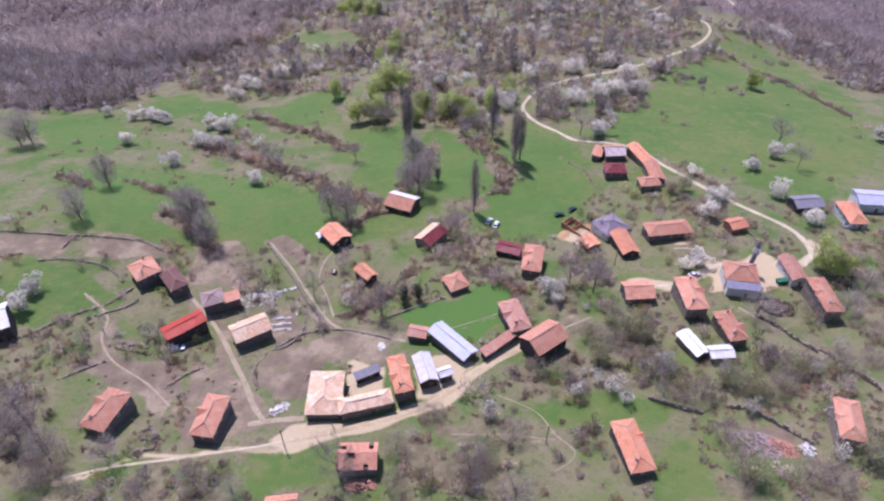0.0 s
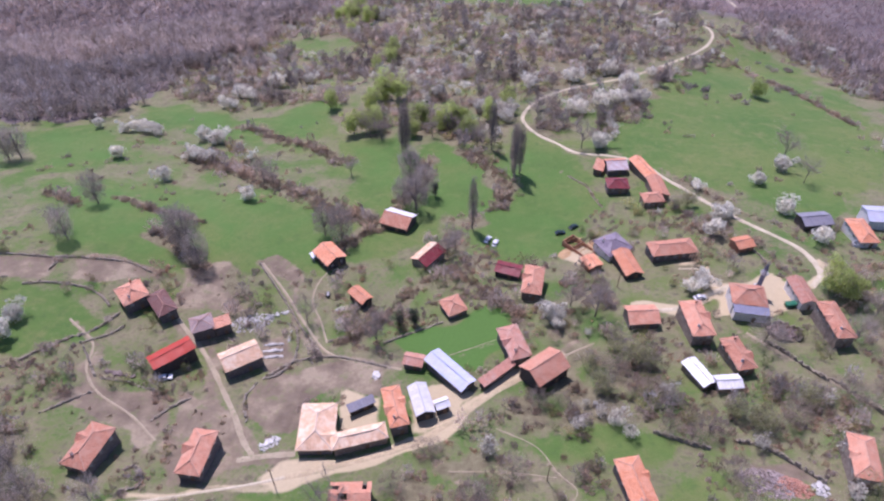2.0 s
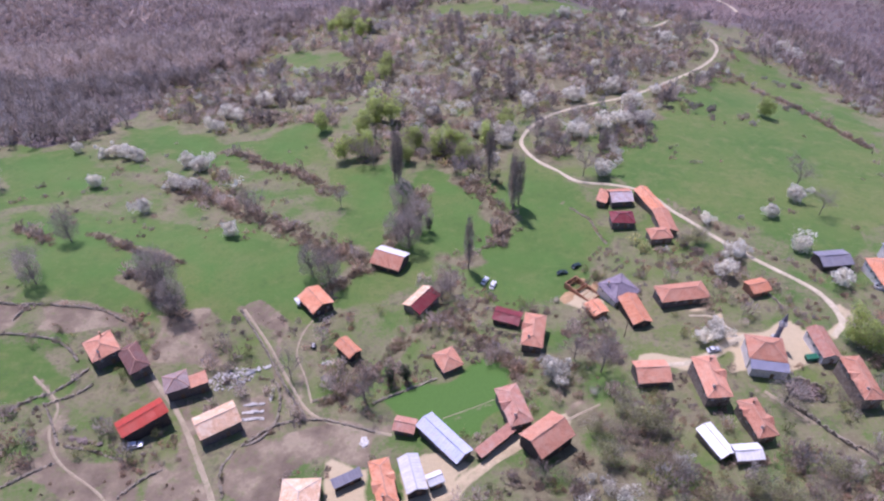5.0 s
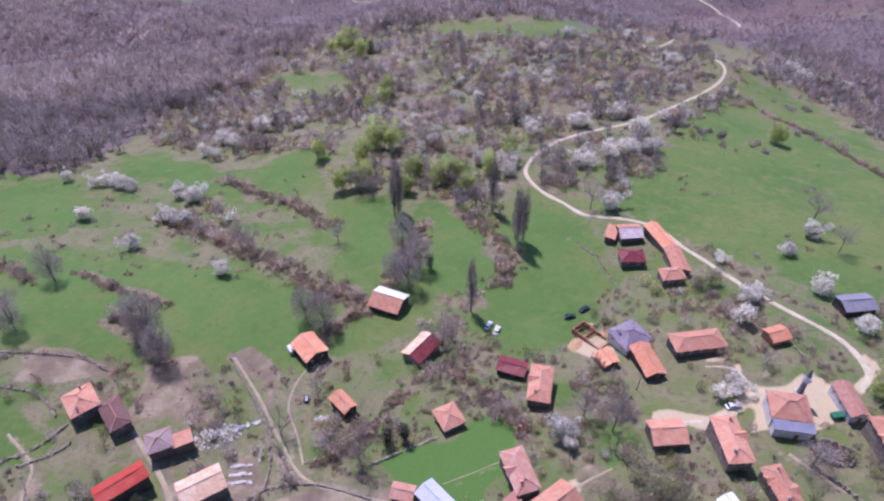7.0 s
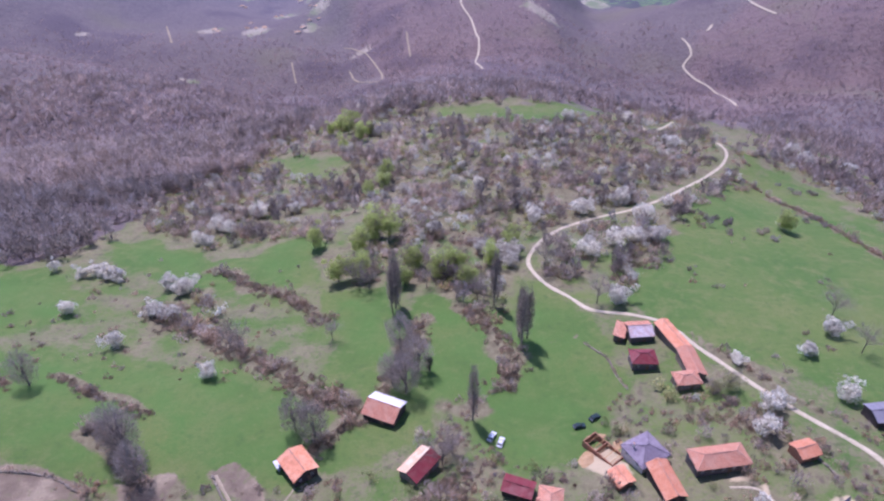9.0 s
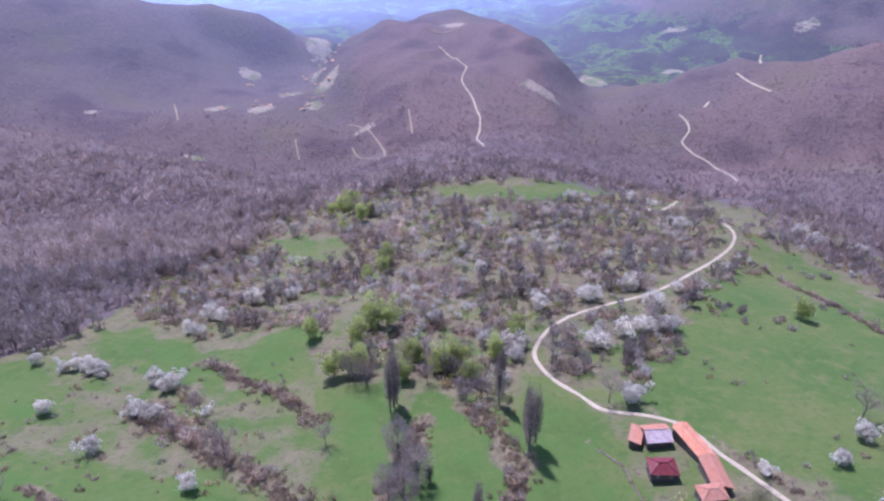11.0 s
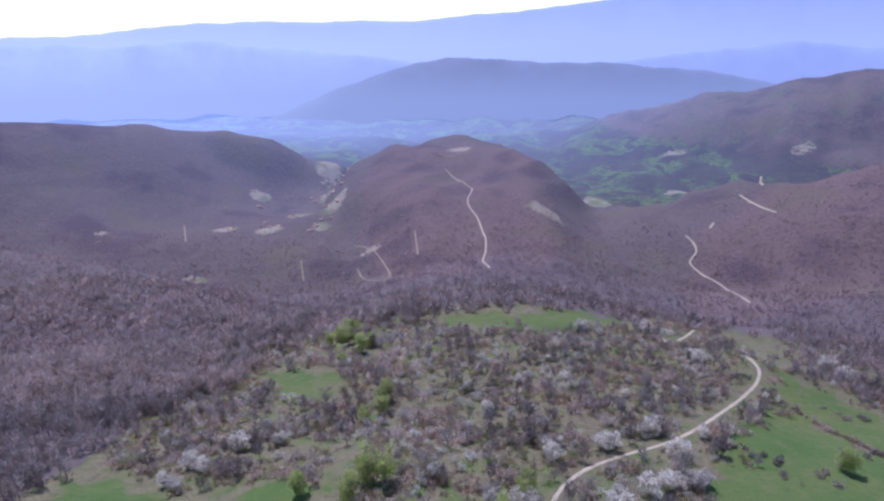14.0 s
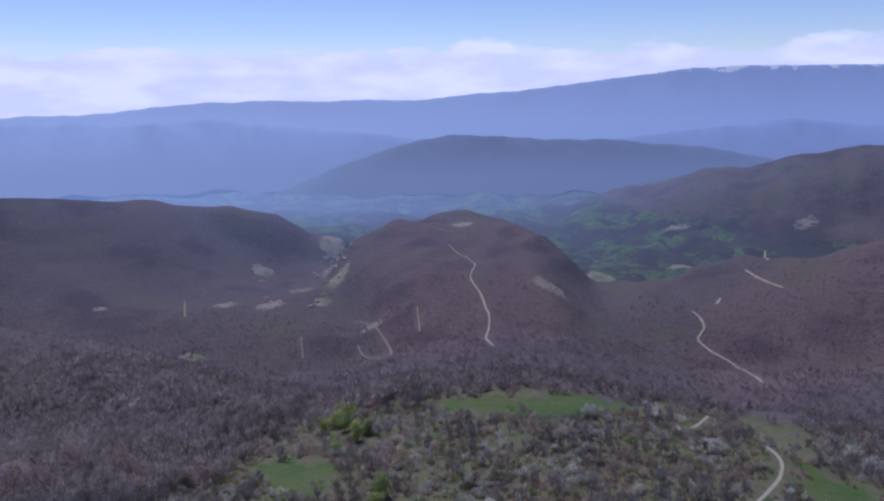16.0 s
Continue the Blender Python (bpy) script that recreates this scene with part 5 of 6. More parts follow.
def car(x, y, turn, paint, label, van=False):
    ob = empty("car", label, "car", at(x, y, turn))
    side = [(-2.05, 0.35), (2.05, 0.35), (2.1, 0.75), (1.95, 0.92), (0.95, 1.0), (-1.75, 1.02), (-2.1, 0.85)]
    bm = bmesh.new()
    for pts, half in ((side, 0.85),):
        a, b = ([bm.verts.new((u, s * half, z)) for u, z in pts] for s in (-1, 1))
        bm.faces.new(a)
        bm.faces.new(b[::-1])
        for k in range(len(pts)):
            bm.faces.new((a[k], b[k], b[(k + 1) % len(pts)], a[(k + 1) % len(pts)]))
    bmesh.ops.bevel(bm, geom=bm.edges[:], offset=0.06, segments=1, affect="EDGES")
    body = part("body", bm, paint, ob)
    top = [(-1.9 if van else -1.55, 1.0), (0.95, 0.98), (0.35, 1.48), (-1.8 if van else -1.15, 1.5)]
    for name, lift, half, m in (("cabin", 0.0, 0.76, GLASS), ("roof_panel", 0.0, 0.7, paint)):
        bm = bmesh.new()
        pts = top if name == "cabin" else [(top[3][0] - 0.05, 1.49), (0.38, 1.47), (0.3, 1.56), (top[3][0], 1.57)]
        a = [bm.verts.new((u, -half + (0.1 if z > 1.3 and name == "cabin" else 0), z)) for u, z in pts]
        b = [bm.verts.new((u, half - (0.1 if z > 1.3 and name == "cabin" else 0), z)) for u, z in pts]
        bm.faces.new(a)
        bm.faces.new(b[::-1])
        for k in range(4):
            bm.faces.new((a[k], b[k], b[(k + 1) % 4], a[(k + 1) % 4]))
        part(name, bm, m, ob)
    for u in (-1.3, 1.3):
        for v in (-0.8, 0.8):
            bm = bmesh.new()
            tube(bm, (u, v - 0.1, 0.33), (u, v + 0.1, 0.33), 0.33, 0.33, 12)
            part("wheel", bm, TYRE, ob)


car(-83.4, 131.2, 12, CAR_WHITE, "white van parked beside the red shed", True)
car(18.8, 202.8, 62, CAR_WHITE, "white car parked in a poplar's shadow")
car(21.5, 200.2, 70, CAR_WHITE, "white car parked at the meadow's edge")
car(87.4, 161.8, 12, CAR_WHITE, "white car parked near the mosque")
car(47.7, 206.9, 12, CAR_DARK, "dark car parked on the meadow")
car(53.4, 210.5, 35, CAR_DARK, "dark green car parked on the meadow")


def container(x, y, turn):
    ob = empty("waste_container", "green metal waste container", "container", at(x, y, turn))
    bm = bmesh.new()
    v = box(bm, -1.9, 1.9, -0.9, 0.9, 0.2, 1.5)
    for q in v[:4]:
        q.co.x *= 0.85
        q.co.y *= 0.85
    part("body", bm, GREEN_PAINT, ob)
    bm = bmesh.new()
    for k in (-1, 0, 1):
        box(bm, k * 1.25 - 0.6, k * 1.25 + 0.6, -0.95, 0.95, 1.52, 1.6)
    part("lid", bm, GREEN_PAINT, ob)
    for u in (-1.4, 1.4):
        bm = bmesh.new()
        box(bm, u - 0.12, u + 0.12, -0.7, 0.7, 0, 0.22)
        part("skid", bm, TYRE, ob)


container(115.8, 157.6, 8)


def foundation():
    """Fresh brick walls of an unfinished building, open to the sky."""
    ob = empty("unfinished_building", "unfinished brick walls open to the sky", "building", at(53.0, 195.5, 38))
    for name, (x0, x1, y0, y1) in (("wall", (-2.9, 2.9, -6.0, -5.65)), ("wall", (-2.9, 2.9, 5.65, 6.0)), ("wall", (-2.9, -2.55, -5.65, 5.65)), ("wall", (2.55, 2.9, -5.65, 5.65)), ("partition", (-2.55, 2.55, 0.8, 1.05))):
        bm = bmesh.new()
        box(bm, x0, x1, y0, y1, -1.2, 1.7)
        part(name, bm, WALL_BRICK, ob)
    for k in range(5):
        bm = bmesh.new()
        box(bm, -2.7, 2.7, -5.0 + k * 2.3, -4.85 + k * 2.3, 1.7, 1.85)
        part("beam", bm, FRESH_TIMBER, ob)


foundation()
SAND = speckled("orange_building_sand", (0.40, 0.25, 0.12), (0.58, 0.40, 0.22), 0.6, bump=0.03)


def sand_heap(x, y, rx, ry, turn, tall):
    """A low spread heap of sand with a ragged rim."""
    bm = bmesh.new()
    rings, n = [], 22
    for j in range(6):
        u = j / 5
        ring = []
        for k in range(n):
            a = 2 * math.pi * k / n
            ragged = 1 + 0.3 * noise.noise(Vector((math.cos(a) * 1.6, math.sin(a) * 1.6, x)))
            p = Matrix.Rotation(radians(turn), 2) @ Vector((math.cos(a) * rx * u * ragged, math.sin(a) * ry * u * ragged))
            lump = 0.15 * noise.noise(Vector((p.x, p.y, 3.0)))
            ring.append(bm.verts.new((x + p.x, y + p.y, float(height(x + p.x, y + p.y)) + tall * (1 - u) ** 1.3 + lump * (1 - u) + (0.06 if j < 5 else -0.1))))
        rings.append(ring)
    for a, b in zip(rings, rings[1:]):
        for k in range(n):
            bm.faces.new((a[k], a[(k + 1) % n], b[(k + 1) % n], b[k]))
    tagged(linked("sand_heap", bm, SAND, smooth=True), "spread heap of orange building sand on grass", "sand heap", "building sand")


sand_heap(47.2, 192.5, 4.2, 2.6, 60, 0.7)
sand_heap(52.5, 202.0, 3.6, 1.8, 10, 0.5)
sand_heap(58.3, 198.0, 2.4, 1.6, 60, 0.5)


def pole(x, y):
    ob = empty("utility_pole", "weathered wooden utility pole", "utility pole", at(x, y))
    bm = bmesh.new()
    tube(bm, (0, 0, -0.4), (0, 0, 8.0), 0.16, 0.11, 8)
    part("post", bm, TIMBER, ob)
    bm = bmesh.new()
    box(bm, -0.9, 0.9, -0.06, 0.06, 7.3, 7.42)
    part("crossarm", bm, TIMBER, ob)
    for k in (-0.75, 0, 0.75):
        bm = bmesh.new()
        tube(bm, (k, 0, 7.42), (k, 0, 7.62), 0.06, 0.04, 6)
        part("insulator", bm, WINDOW_FRAME, ob)


for _p in ((27.5, 92.6), (-42.2, 93.2), (-13.2, 150.8), (61.7, 169.6)):
    pole(*_p)
house("annex", "small white roofed annex beside a house", -46.9, 190.2, 2.8, 2.6, 39, 2.6, "mono", WHITE_METAL, WALL_WHITE, windows=False)


def basin(x, y):
    ob = empty("water_tank", "round white open water tank", "tank", at(x, y))
    bm = bmesh.new()
    lathe(bm, [(1.35, 0), (1.4, 1.3), (1.2, 1.3), (1.15, 0.4)], 16)
    part("shell", bm, CAR_WHITE, ob)
    bm = bmesh.new()
    lathe(bm, [(1.12, 0.9), (1.12, 0.95)], 16)
    part("water", bm, GLASS, ob)


basin(153.7, 190.5)


def cart(x, y, turn):
    ob = empty("garden_cart", "dark garden cart loaded with white sacks", "cart", at(x, y, turn))
    bm = bmesh.new()
    box(bm, -1.2, 1.2, -0.7, 0.7, 0.5, 1.1)
    part("bed", bm, TYRE, ob)
    for v in (-0.8, 0.8):
        bm = bmesh.new()
        tube(bm, (0, v - 0.08, 0.4), (0, v + 0.08, 0.4), 0.4, 0.4, 12)
        part("wheel", bm, TYRE, ob)
    for k in (-0.6, 0.4):
        bm = bmesh.new()
        box(bm, k - 0.4, k + 0.4, -0.5, 0.4, 1.1, 1.45)
        bmesh.ops.bevel(bm, geom=bm.edges[:], offset=0.12, segments=2, affect="EDGES")
        part("sack", bm, WALL_WHITE, ob)


cart(-39.0, 169.3, 95)


# ---- plants ----
def slivers(p, d, length, width, rng):
    """Thin tapering twigs from p along d: triangles, as an array of n x 3 x 3."""
    side = np.cross(d, rng.normal(size=d.shape))
    side /= np.linalg.norm(side, axis=1, keepdims=True) + 1e-9
    return np.stack([p - side * width[:, None] / 2, p + side * width[:, None] / 2, p + d * length[:, None]], 1)


def flakes(p, size, rng, out=None, sides=4):
    """Small leaves or petals at p, facing outwards or turned at random: n x sides x 3."""
    face = rng.normal(size=p.shape) if out is None else out + rng.normal(size=p.shape) * 0.8
    a = np.cross(face, rng.normal(size=p.shape))
    a /= np.linalg.norm(a, axis=1, keepdims=True) + 1e-9
    b = np.cross(face, a)
    b /= np.linalg.norm(b, axis=1, keepdims=True) + 1e-9
    a, b = a * size[:, None] / 2, b * size[:, None] / 2
    if sides == 3:
        return np.stack([p - a * 0.9 - b * 0.5, p + a * 0.9 - b * 0.5, p + b], 1)
    return np.stack([p - a, p - b * 0.7, p + a, p + b * 0.7], 1)


def unit(v):
    return v / (np.linalg.norm(v, axis=1, keepdims=True) + 1e-9)


def boughs(h, r, rng, count=7, narrow=0.0):
    """The starts and ends of limbs, and of the branches on them."""
    lines = []
    if narrow > 0.3:  # columnar: steep short limbs all the way up the stem
        for k in range(count * 3):
            z = h * rng.uniform(0.12, 0.86)
            a, out = rng.uniform(0, 2 * math.pi), r * rng.uniform(0.4, 1.0) * (1.1 - 0.75 * z / h)
            s = np.array([0, 0, z])
            lines.append((s, s + np.array([math.cos(a) * out, math.sin(a) * out, h * rng.uniform(0.06, 0.13)]), 0.02 * h ** 0.5))
        return lines
    for k in range(count):
        s = np.array([0, 0, h * rng.uniform(0.18, 0.55)])
        a = 2 * math.pi * (k + rng.uniform(-0.3, 0.3)) / count
        out = r * rng.uniform(0.55, 0.95) * (1 - narrow)
        e = np.array([math.cos(a) * out, math.sin(a) * out, min(h * 0.97, s[2] + h * rng.uniform(0.25, 0.5))])
        lines.append((s, e, 0.055 * h ** 0.7 * 0.35))
        for _ in range(3):
            u = rng.uniform(0.4, 0.95)
            b = s + (e - s) * u
            t = b + np.array([rng.normal() * r * 0.32, rng.normal() * r * 0.32, h * rng.uniform(0.06, 0.22)])
            lines.append((b, t, 0.03 * h ** 0.7 * 0.3))
    return lines


def soup(name, polys, material, tone=None):
    """One mesh of separate triangles or quads from an array of n x k x 3; tone tints each polygon."""
    n, k = polys.shape[:2]
    tone = np.ones((n, 3)) if tone is None else tone
    me = bpy.data.meshes.new(name)
    me.vertices.add(n * k)
    me.vertices.foreach_set("co", polys.astype(np.float32).ravel())
    me.loops.add(n * k)
    me.loops.foreach_set("vertex_index", np.arange(n * k, dtype=np.int32))
    me.polygons.add(n)
    me.polygons.foreach_set("loop_start", np.arange(n, dtype=np.int32) * k)
    me.update(calc_edges=True)
    layer = me.color_attributes.new("tone", "FLOAT_COLOR", "POINT")
    layer.data.foreach_set("color", np.repeat(np.concatenate([tone, np.ones((n, 1))], 1), k, 0).astype(np.float32).ravel())
    me.materials.append(material)
    return me


def crown_twigs(lines, h, r, rng, n, width=0.07):
    s = np.array([l[0] for l in lines])
    e = np.array([l[1] for l in lines])
    k = rng.integers(0, len(lines), n)
    u = rng.uniform(0.35, 1.0, n)[:, None]
    p = s[k] + (e[k] - s[k]) * u
    d = unit(unit(e[k] - s[k]) * 0.8 + rng.normal(size=(n, 3)) * 0.55 + np.array([0, 0, 0.45]))
    return slivers(p, d, rng.uniform(0.10, 0.24, n) * min(h * 0.6 + r, 9.0), rng.uniform(0.6, 1.3, n) * width, rng)


def crown_leaves(lines, h, r, rng, n, size, tufts=26):
    e = np.array([l[1] for l in lines])
    c = e[rng.integers(0, len(e), tufts)] + rng.normal(size=(tufts, 3)) * np.array([r * 0.15, r * 0.15, h * 0.06])
    ball = np.array([0, 0, 0.52 * h]) + unit(rng.normal(size=(tufts, 3))) * np.array([r * 0.66, r * 0.66, h * 0.32]) * rng.uniform(0.6, 1.0, tufts)[:, None]
    c = np.where(rng.random((tufts, 1)) < 0.3, c, ball)
    k = rng.integers(0, tufts, n)
    out = unit(rng.normal(size=(n, 3)) + np.array([0, 0, 0.25]))
    p = c[k] + out * (0.27 * r + 0.09 * h) * (rng.uniform(0.55, 1.2, tufts)[k] * rng.uniform(0.65, 1.08, n))[:, None] * np.array([1, 1, 0.85])
    p[:, 2] = np.clip(p[:, 2], 0.12 * h, None)
    return flakes(p, rng.uniform(0.6, 1.4, n) * size, rng, out)


def tree_model(kind, label, category, h, r, seed, crown, leaf=None, leaves=0, size=0.4, twigs=260, narrow=0.0, count=7, bark=BARK, width=0.07):
    """A tree of its own: trunk and limbs as one part, twigs and leaves as crowns."""
    rng = np.random.default_rng(seed)
    lines = boughs(h, r, rng, count, narrow)
    ob = empty(kind, label, category, pose(0, 0, 0))
    bm = bmesh.new()
    lean = rng.normal(size=2) * 0.02 * h
    foot = min(0.016 * h + 0.05, 0.26)
    tube(bm, (0, 0, -0.5), (lean[0] * 0.4, lean[1] * 0.4, h * 0.4), foot, foot * 0.7, 6)
    tube(bm, (lean[0] * 0.4, lean[1] * 0.4, h * 0.4), (0, 0, h * 0.86), foot * 0.7, foot * 0.2, 5)
    for s, e, t in lines:
        tube(bm, s, e, max(t, 0.035), max(t * 0.4, 0.02), 4)
    part("trunk", bm, bark, ob)
    tuft = fuzz(lines, h, r, rng, int(twigs * 0.7), 5.2 * width, 40, 3.0 if narrow > 0.3 else 0.5)
    crowns = [("crown", soup("crown", np.concatenate([crown_twigs(lines, h, r, rng, int(twigs * 0.4), width), tuft]), crown))]
    if leaf:
        crowns.append(("foliage", soup("foliage", crown_leaves(lines, h, r, rng, leaves, size), leaf)))
    for name, me in crowns:
        new(name, me).parent = ob
    return ob


def plant(models, spots, low, high, group, rng):
    """The first model of each kind goes to its own place too: all the spots are filled by the models in turn."""
    used = set()
    for k, (x, y) in enumerate(spots):
        ob = models[k % len(models)]
        s = rng.uniform(low, high)
        m = at(x, y, rng.uniform(0, 360), -0.1)
        if ob.name not in used:
            used.add(ob.name)
            ob.scale = (s, s, s)
            ob.matrix_basis = m @ Matrix.Diagonal((s, s, s, 1))
            one = ob
        else:
            one = copy_thing(ob, m)
            one.scale = (s * rng.uniform(0.9, 1.1), s * rng.uniform(0.9, 1.1), s)
        tagged(one, group=group)


def many(name, label, category, template, spots, scales, rng, material, vary=0.3, hues=((0.94, 0.98, 1.07), (1.06, 1.01, 0.92))):
    """A great number of plants as one mesh: templates (arrays of polygons) turned, sized and tinted at each spot."""
    out, tones = [], []
    hue = rng.random(len(spots))[:, None]
    patch = np.array([noise.noise(Vector((a * 0.03, b * 0.03, 2.5))) for a, b in spots])
    tone = (np.array(hues[0]) * (1 - hue) + np.array(hues[1]) * hue) * (1 + 0.35 * patch + vary * rng.uniform(-1, 1, len(spots)))[:, None]
    zs = height(spots[:, 0], spots[:, 1])
    pick = rng.integers(0, len(template), len(spots))
    for t, shape in enumerate(template):
        k = np.flatnonzero(pick == t)
        if not len(k):
            continue
        a = rng.uniform(0, 2 * math.pi, len(k))
        c, s = np.cos(a), np.sin(a)
        p = shape.reshape(-1, 3)
        q = np.stack([p[None, :, 0] * c[:, None] - p[None, :, 1] * s[:, None], p[None, :, 0] * s[:, None] + p[None, :, 1] * c[:, None], np.repeat(p[None, :, 2], len(k), 0)], -1)
        q = q * scales[k][:, None, None] + np.stack([spots[k, 0], spots[k, 1], zs[k] - 0.05], -1)[:, None, :]
        out.append(q.reshape(-1, shape.shape[1], 3))
        tones.append(np.repeat(tone[k], len(shape), 0))
    return tagged(new(name, soup(name, np.concatenate(out), material, np.concatenate(tones))), label, category, kind="stuff")


def scatter(ring, gap, rng, clump=0.0, seed=0.0):
    """Spots about gap apart in a ring; clump thins them out in patches."""
    r = np.array(ring, float)
    lo, hi = r.min(0), r.max(0)
    lo[1], hi[1] = max(lo[1], 60), hi[1]
    n = int((hi - lo).prod() / gap ** 2)
    p = rng.uniform(lo, hi, (n, 2))
    w = 3.0 + 0.012 * p[:, 1]
    wx, wy = np.sin(p[:, 0] / 9.1 + 2 * np.sin(p[:, 1] / 13.0)), np.cos(p[:, 1] / 8.3 + 2 * np.sin(p[:, 0] / 11.0))
    p = p[edge_gap(p[:, 0] + w * wx, p[:, 1] + w * wy, ring) > 0]
    if clump:
        v = np.array([noise.noise(Vector((a * 0.035 + seed, b * 0.035, seed))) + 0.5 * noise.noise(Vector((a * 0.12, b * 0.12, seed))) for a, b in p])
        p = p[v > clump - 0.5]
    return p


def clear_of_ways(p, margin=1.0):
    """Keeps plants off roads and houses."""
    keep = np.ones(len(p), bool)
    for name, w, pts in ROADS:
        aside = margin + (2.6 if "upper" in name else 0.6)
        for (ax, ay), (bx, by) in zip(pts, pts[1:]):
            u = np.clip(((p[:, 0] - ax) * (bx - ax) + (p[:, 1] - ay) * (by - ay)) / ((bx - ax) ** 2 + (by - ay) ** 2 + 1e-9), 0, 1)
            keep &= np.hypot(p[:, 0] - ax - u * (bx - ax), p[:, 1] - ay - u * (by - ay)) > w / 2 + aside
    for hx, hy, ha, hb, turn in FOOTPRINTS:
        c, s = math.cos(turn), math.sin(turn)
        u, v = (p[:, 0] - hx) * c + (p[:, 1] - hy) * s, (p[:, 1] - hy) * c - (p[:, 0] - hx) * s
        keep &= (np.abs(u) > ha + margin) | (np.abs(v) > hb + margin)
    keep &= edge_gap(p[:, 0], p[:, 1], CROP) < -1
    for _, ring in DUSTS:
        keep &= edge_gap(p[:, 0], p[:, 1], ring) < -0.5
    return p[keep]


def oval_shape(h, r, n, seed, size, low=0.12):
    """A bare tree or tall bush as a streaky oval of upright twigs, from near the ground to its tip."""
    rng = np.random.default_rng(seed)
    out = unit(rng.normal(size=(n, 3)))
    full = rng.uniform(0.25, 1.0, n) ** 0.5
    lump = 1 + 0.25 * np.sin(out[:, 0] * 4 + seed) * np.cos(out[:, 1] * 5 + seed * 2)
    mid = h * (0.5 + low / 2)
    p = np.array([0, 0, mid]) + out * np.array([r, r, h - mid]) * (full * lump)[:, None]
    d = unit(out * np.array([0.5, 0.5, 0.3]) + rng.normal(size=(n, 3)) * 0.3 + np.array([0, 0, 0.9]))
    z = rng.uniform(0.6, 1.5, n) * size
    f = 0.015 * h + 0.05
    stem = np.array([((-f, -f, -0.6), (f, -f, -0.6), (0, 0, h * 0.8)), ((f, -f, -0.6), (0, f, -0.6), (0, 0, h * 0.8)), ((0, f, -0.6), (-f, -f, -0.6), (0, 0, h * 0.8))])
    return np.concatenate([stem, slivers(p - d * z[:, None] * 0.8, d, z * 1.9, z * 0.5, rng)])


def fuzz(lines, h, r, rng, n, size, tufts=16, up=0.5):
    """Short twigs in rounded tufts about the ends of the limbs: triangles."""
    e = np.array([l[1] for l in lines])
    c = e[rng.integers(0, len(e), tufts)] + rng.normal(size=(tufts, 3)) * np.array([r * 0.16, r * 0.16, h * 0.05])
    k = rng.integers(0, tufts, n)
    p = c[k] + rng.normal(size=(n, 3)) * (0.15 * r + 0.05 * h) * np.array([1, 1, 0.85])
    p[:, 2] = np.clip(p[:, 2], 0.1 * h, None)
    d = unit(rng.normal(size=(n, 3)) + np.array([0, 0, up]))
    s = rng.uniform(0.6, 1.4, n) * size * (1.5 if up > 1 else 1)
    return slivers(p, d, s, s * (0.3 if up > 1 else 0.55), rng)


def tuft_shape(h, r, n, size, seed):
    rng = np.random.default_rng(seed)
    lines = boughs(h, r, rng, 5)
    return crown_leaves(lines, h, r, rng, n, size, 14)


def mound_shape(h, r, n, seed, size):
    """A rounded thicket of a few lumps, twigs bristling from its outside: triangles."""
    rng = np.random.default_rng(seed)
    k = rng.integers(0, 4, n)
    a = rng.uniform(0, 2 * math.pi, 4)
    mid = np.stack([np.cos(a) * r * 0.45, np.sin(a) * r * 0.45, np.zeros(4)], -1)
    big = rng.uniform(0.5, 0.8, 4)
    out = unit(rng.normal(size=(n, 3)) + np.array([0, 0, 0.35]))
    out[:, 2] = np.abs(out[:, 2])
    p = mid[k] + out * np.array([r * 0.62, r * 0.62, h * 0.9]) * big[k][:, None] * rng.uniform(0.7, 1.0, n)[:, None]
    z = rng.uniform(0.6, 1.4, n) * size
    half = n // 3  # a third are twigs that bristle from it
    d = unit(out[:half] * 0.8 + rng.normal(size=(half, 3)) * 0.45 + np.array([0, 0, 0.6]))
    return np.concatenate([slivers(p[:half], d, z[:half] * 1.7, z[:half] * 0.45, rng), flakes(p[half:], z[half:], rng, out[half:], 3)])


rng = np.random.default_rng(11)
DRY = ((0.86, 0.9, 1.0), (1.12, 0.98, 0.84))
# woods on the flank and far hillsides
wood = scatter(WOOD, 4.8, rng)
near_wood = clear_of_ways(wood[(wood[:, 1] < 640) & (wood[:, 0] > -420)])
trees = [oval_shape(12.5, 2.9, 88, k, 0.95, 0.3) for k in range(6)]
# trees higher up take paler, bluer tints: haze painted into their colour
upper = near_wood[:, 1] > 470
for _p, _m, _h in ((near_wood[~upper], TWIG_WOOD, ((0.98, 0.98, 1.06), (1.08, 1.03, 1.0))), (near_wood[upper], TWIG_GREY, ((1.08, 1.06, 1.12), (1.18, 1.12, 1.05)))):
    many("bare_wood", "leafless grey-brown wood covering the flank", "wood", trees, _p, rng.uniform(0.55, 1.25, len(_p)), rng, _m, 0.3, _h)
under = scatter(WOOD, 4.2, rng)
under = clear_of_ways(under[(under[:, 1] < 600) & (edge_gap(under[:, 0], under[:, 1], WOOD) < 34)])
many("wood_edge_brush", "grey brush along the edge of the wood", "scrub", [mound_shape(2.6, 2.3, 34, 50 + k, 0.9) for k in range(5)], under, rng.uniform(0.5, 1.2, len(under)), rng, TWIG_GREY, 0.25)
side = scatter([(275, 330), (340, 330), (570, 660), (450, 760), (280, 640), (250, 540)], 6.2, rng)
edge_wood = scatter([(-120, 560), (-60, 590), (120, 610), (240, 590), (300, 760), (120, 800), (-60, 760), (-260, 720)], 5.8, rng)
rest = wood[(rng.random(len(wood)) < 0.4) & (wood[:, 1] >= 640) & (wood[:, 1] < 950) & (wood[:, 0] > -620)]
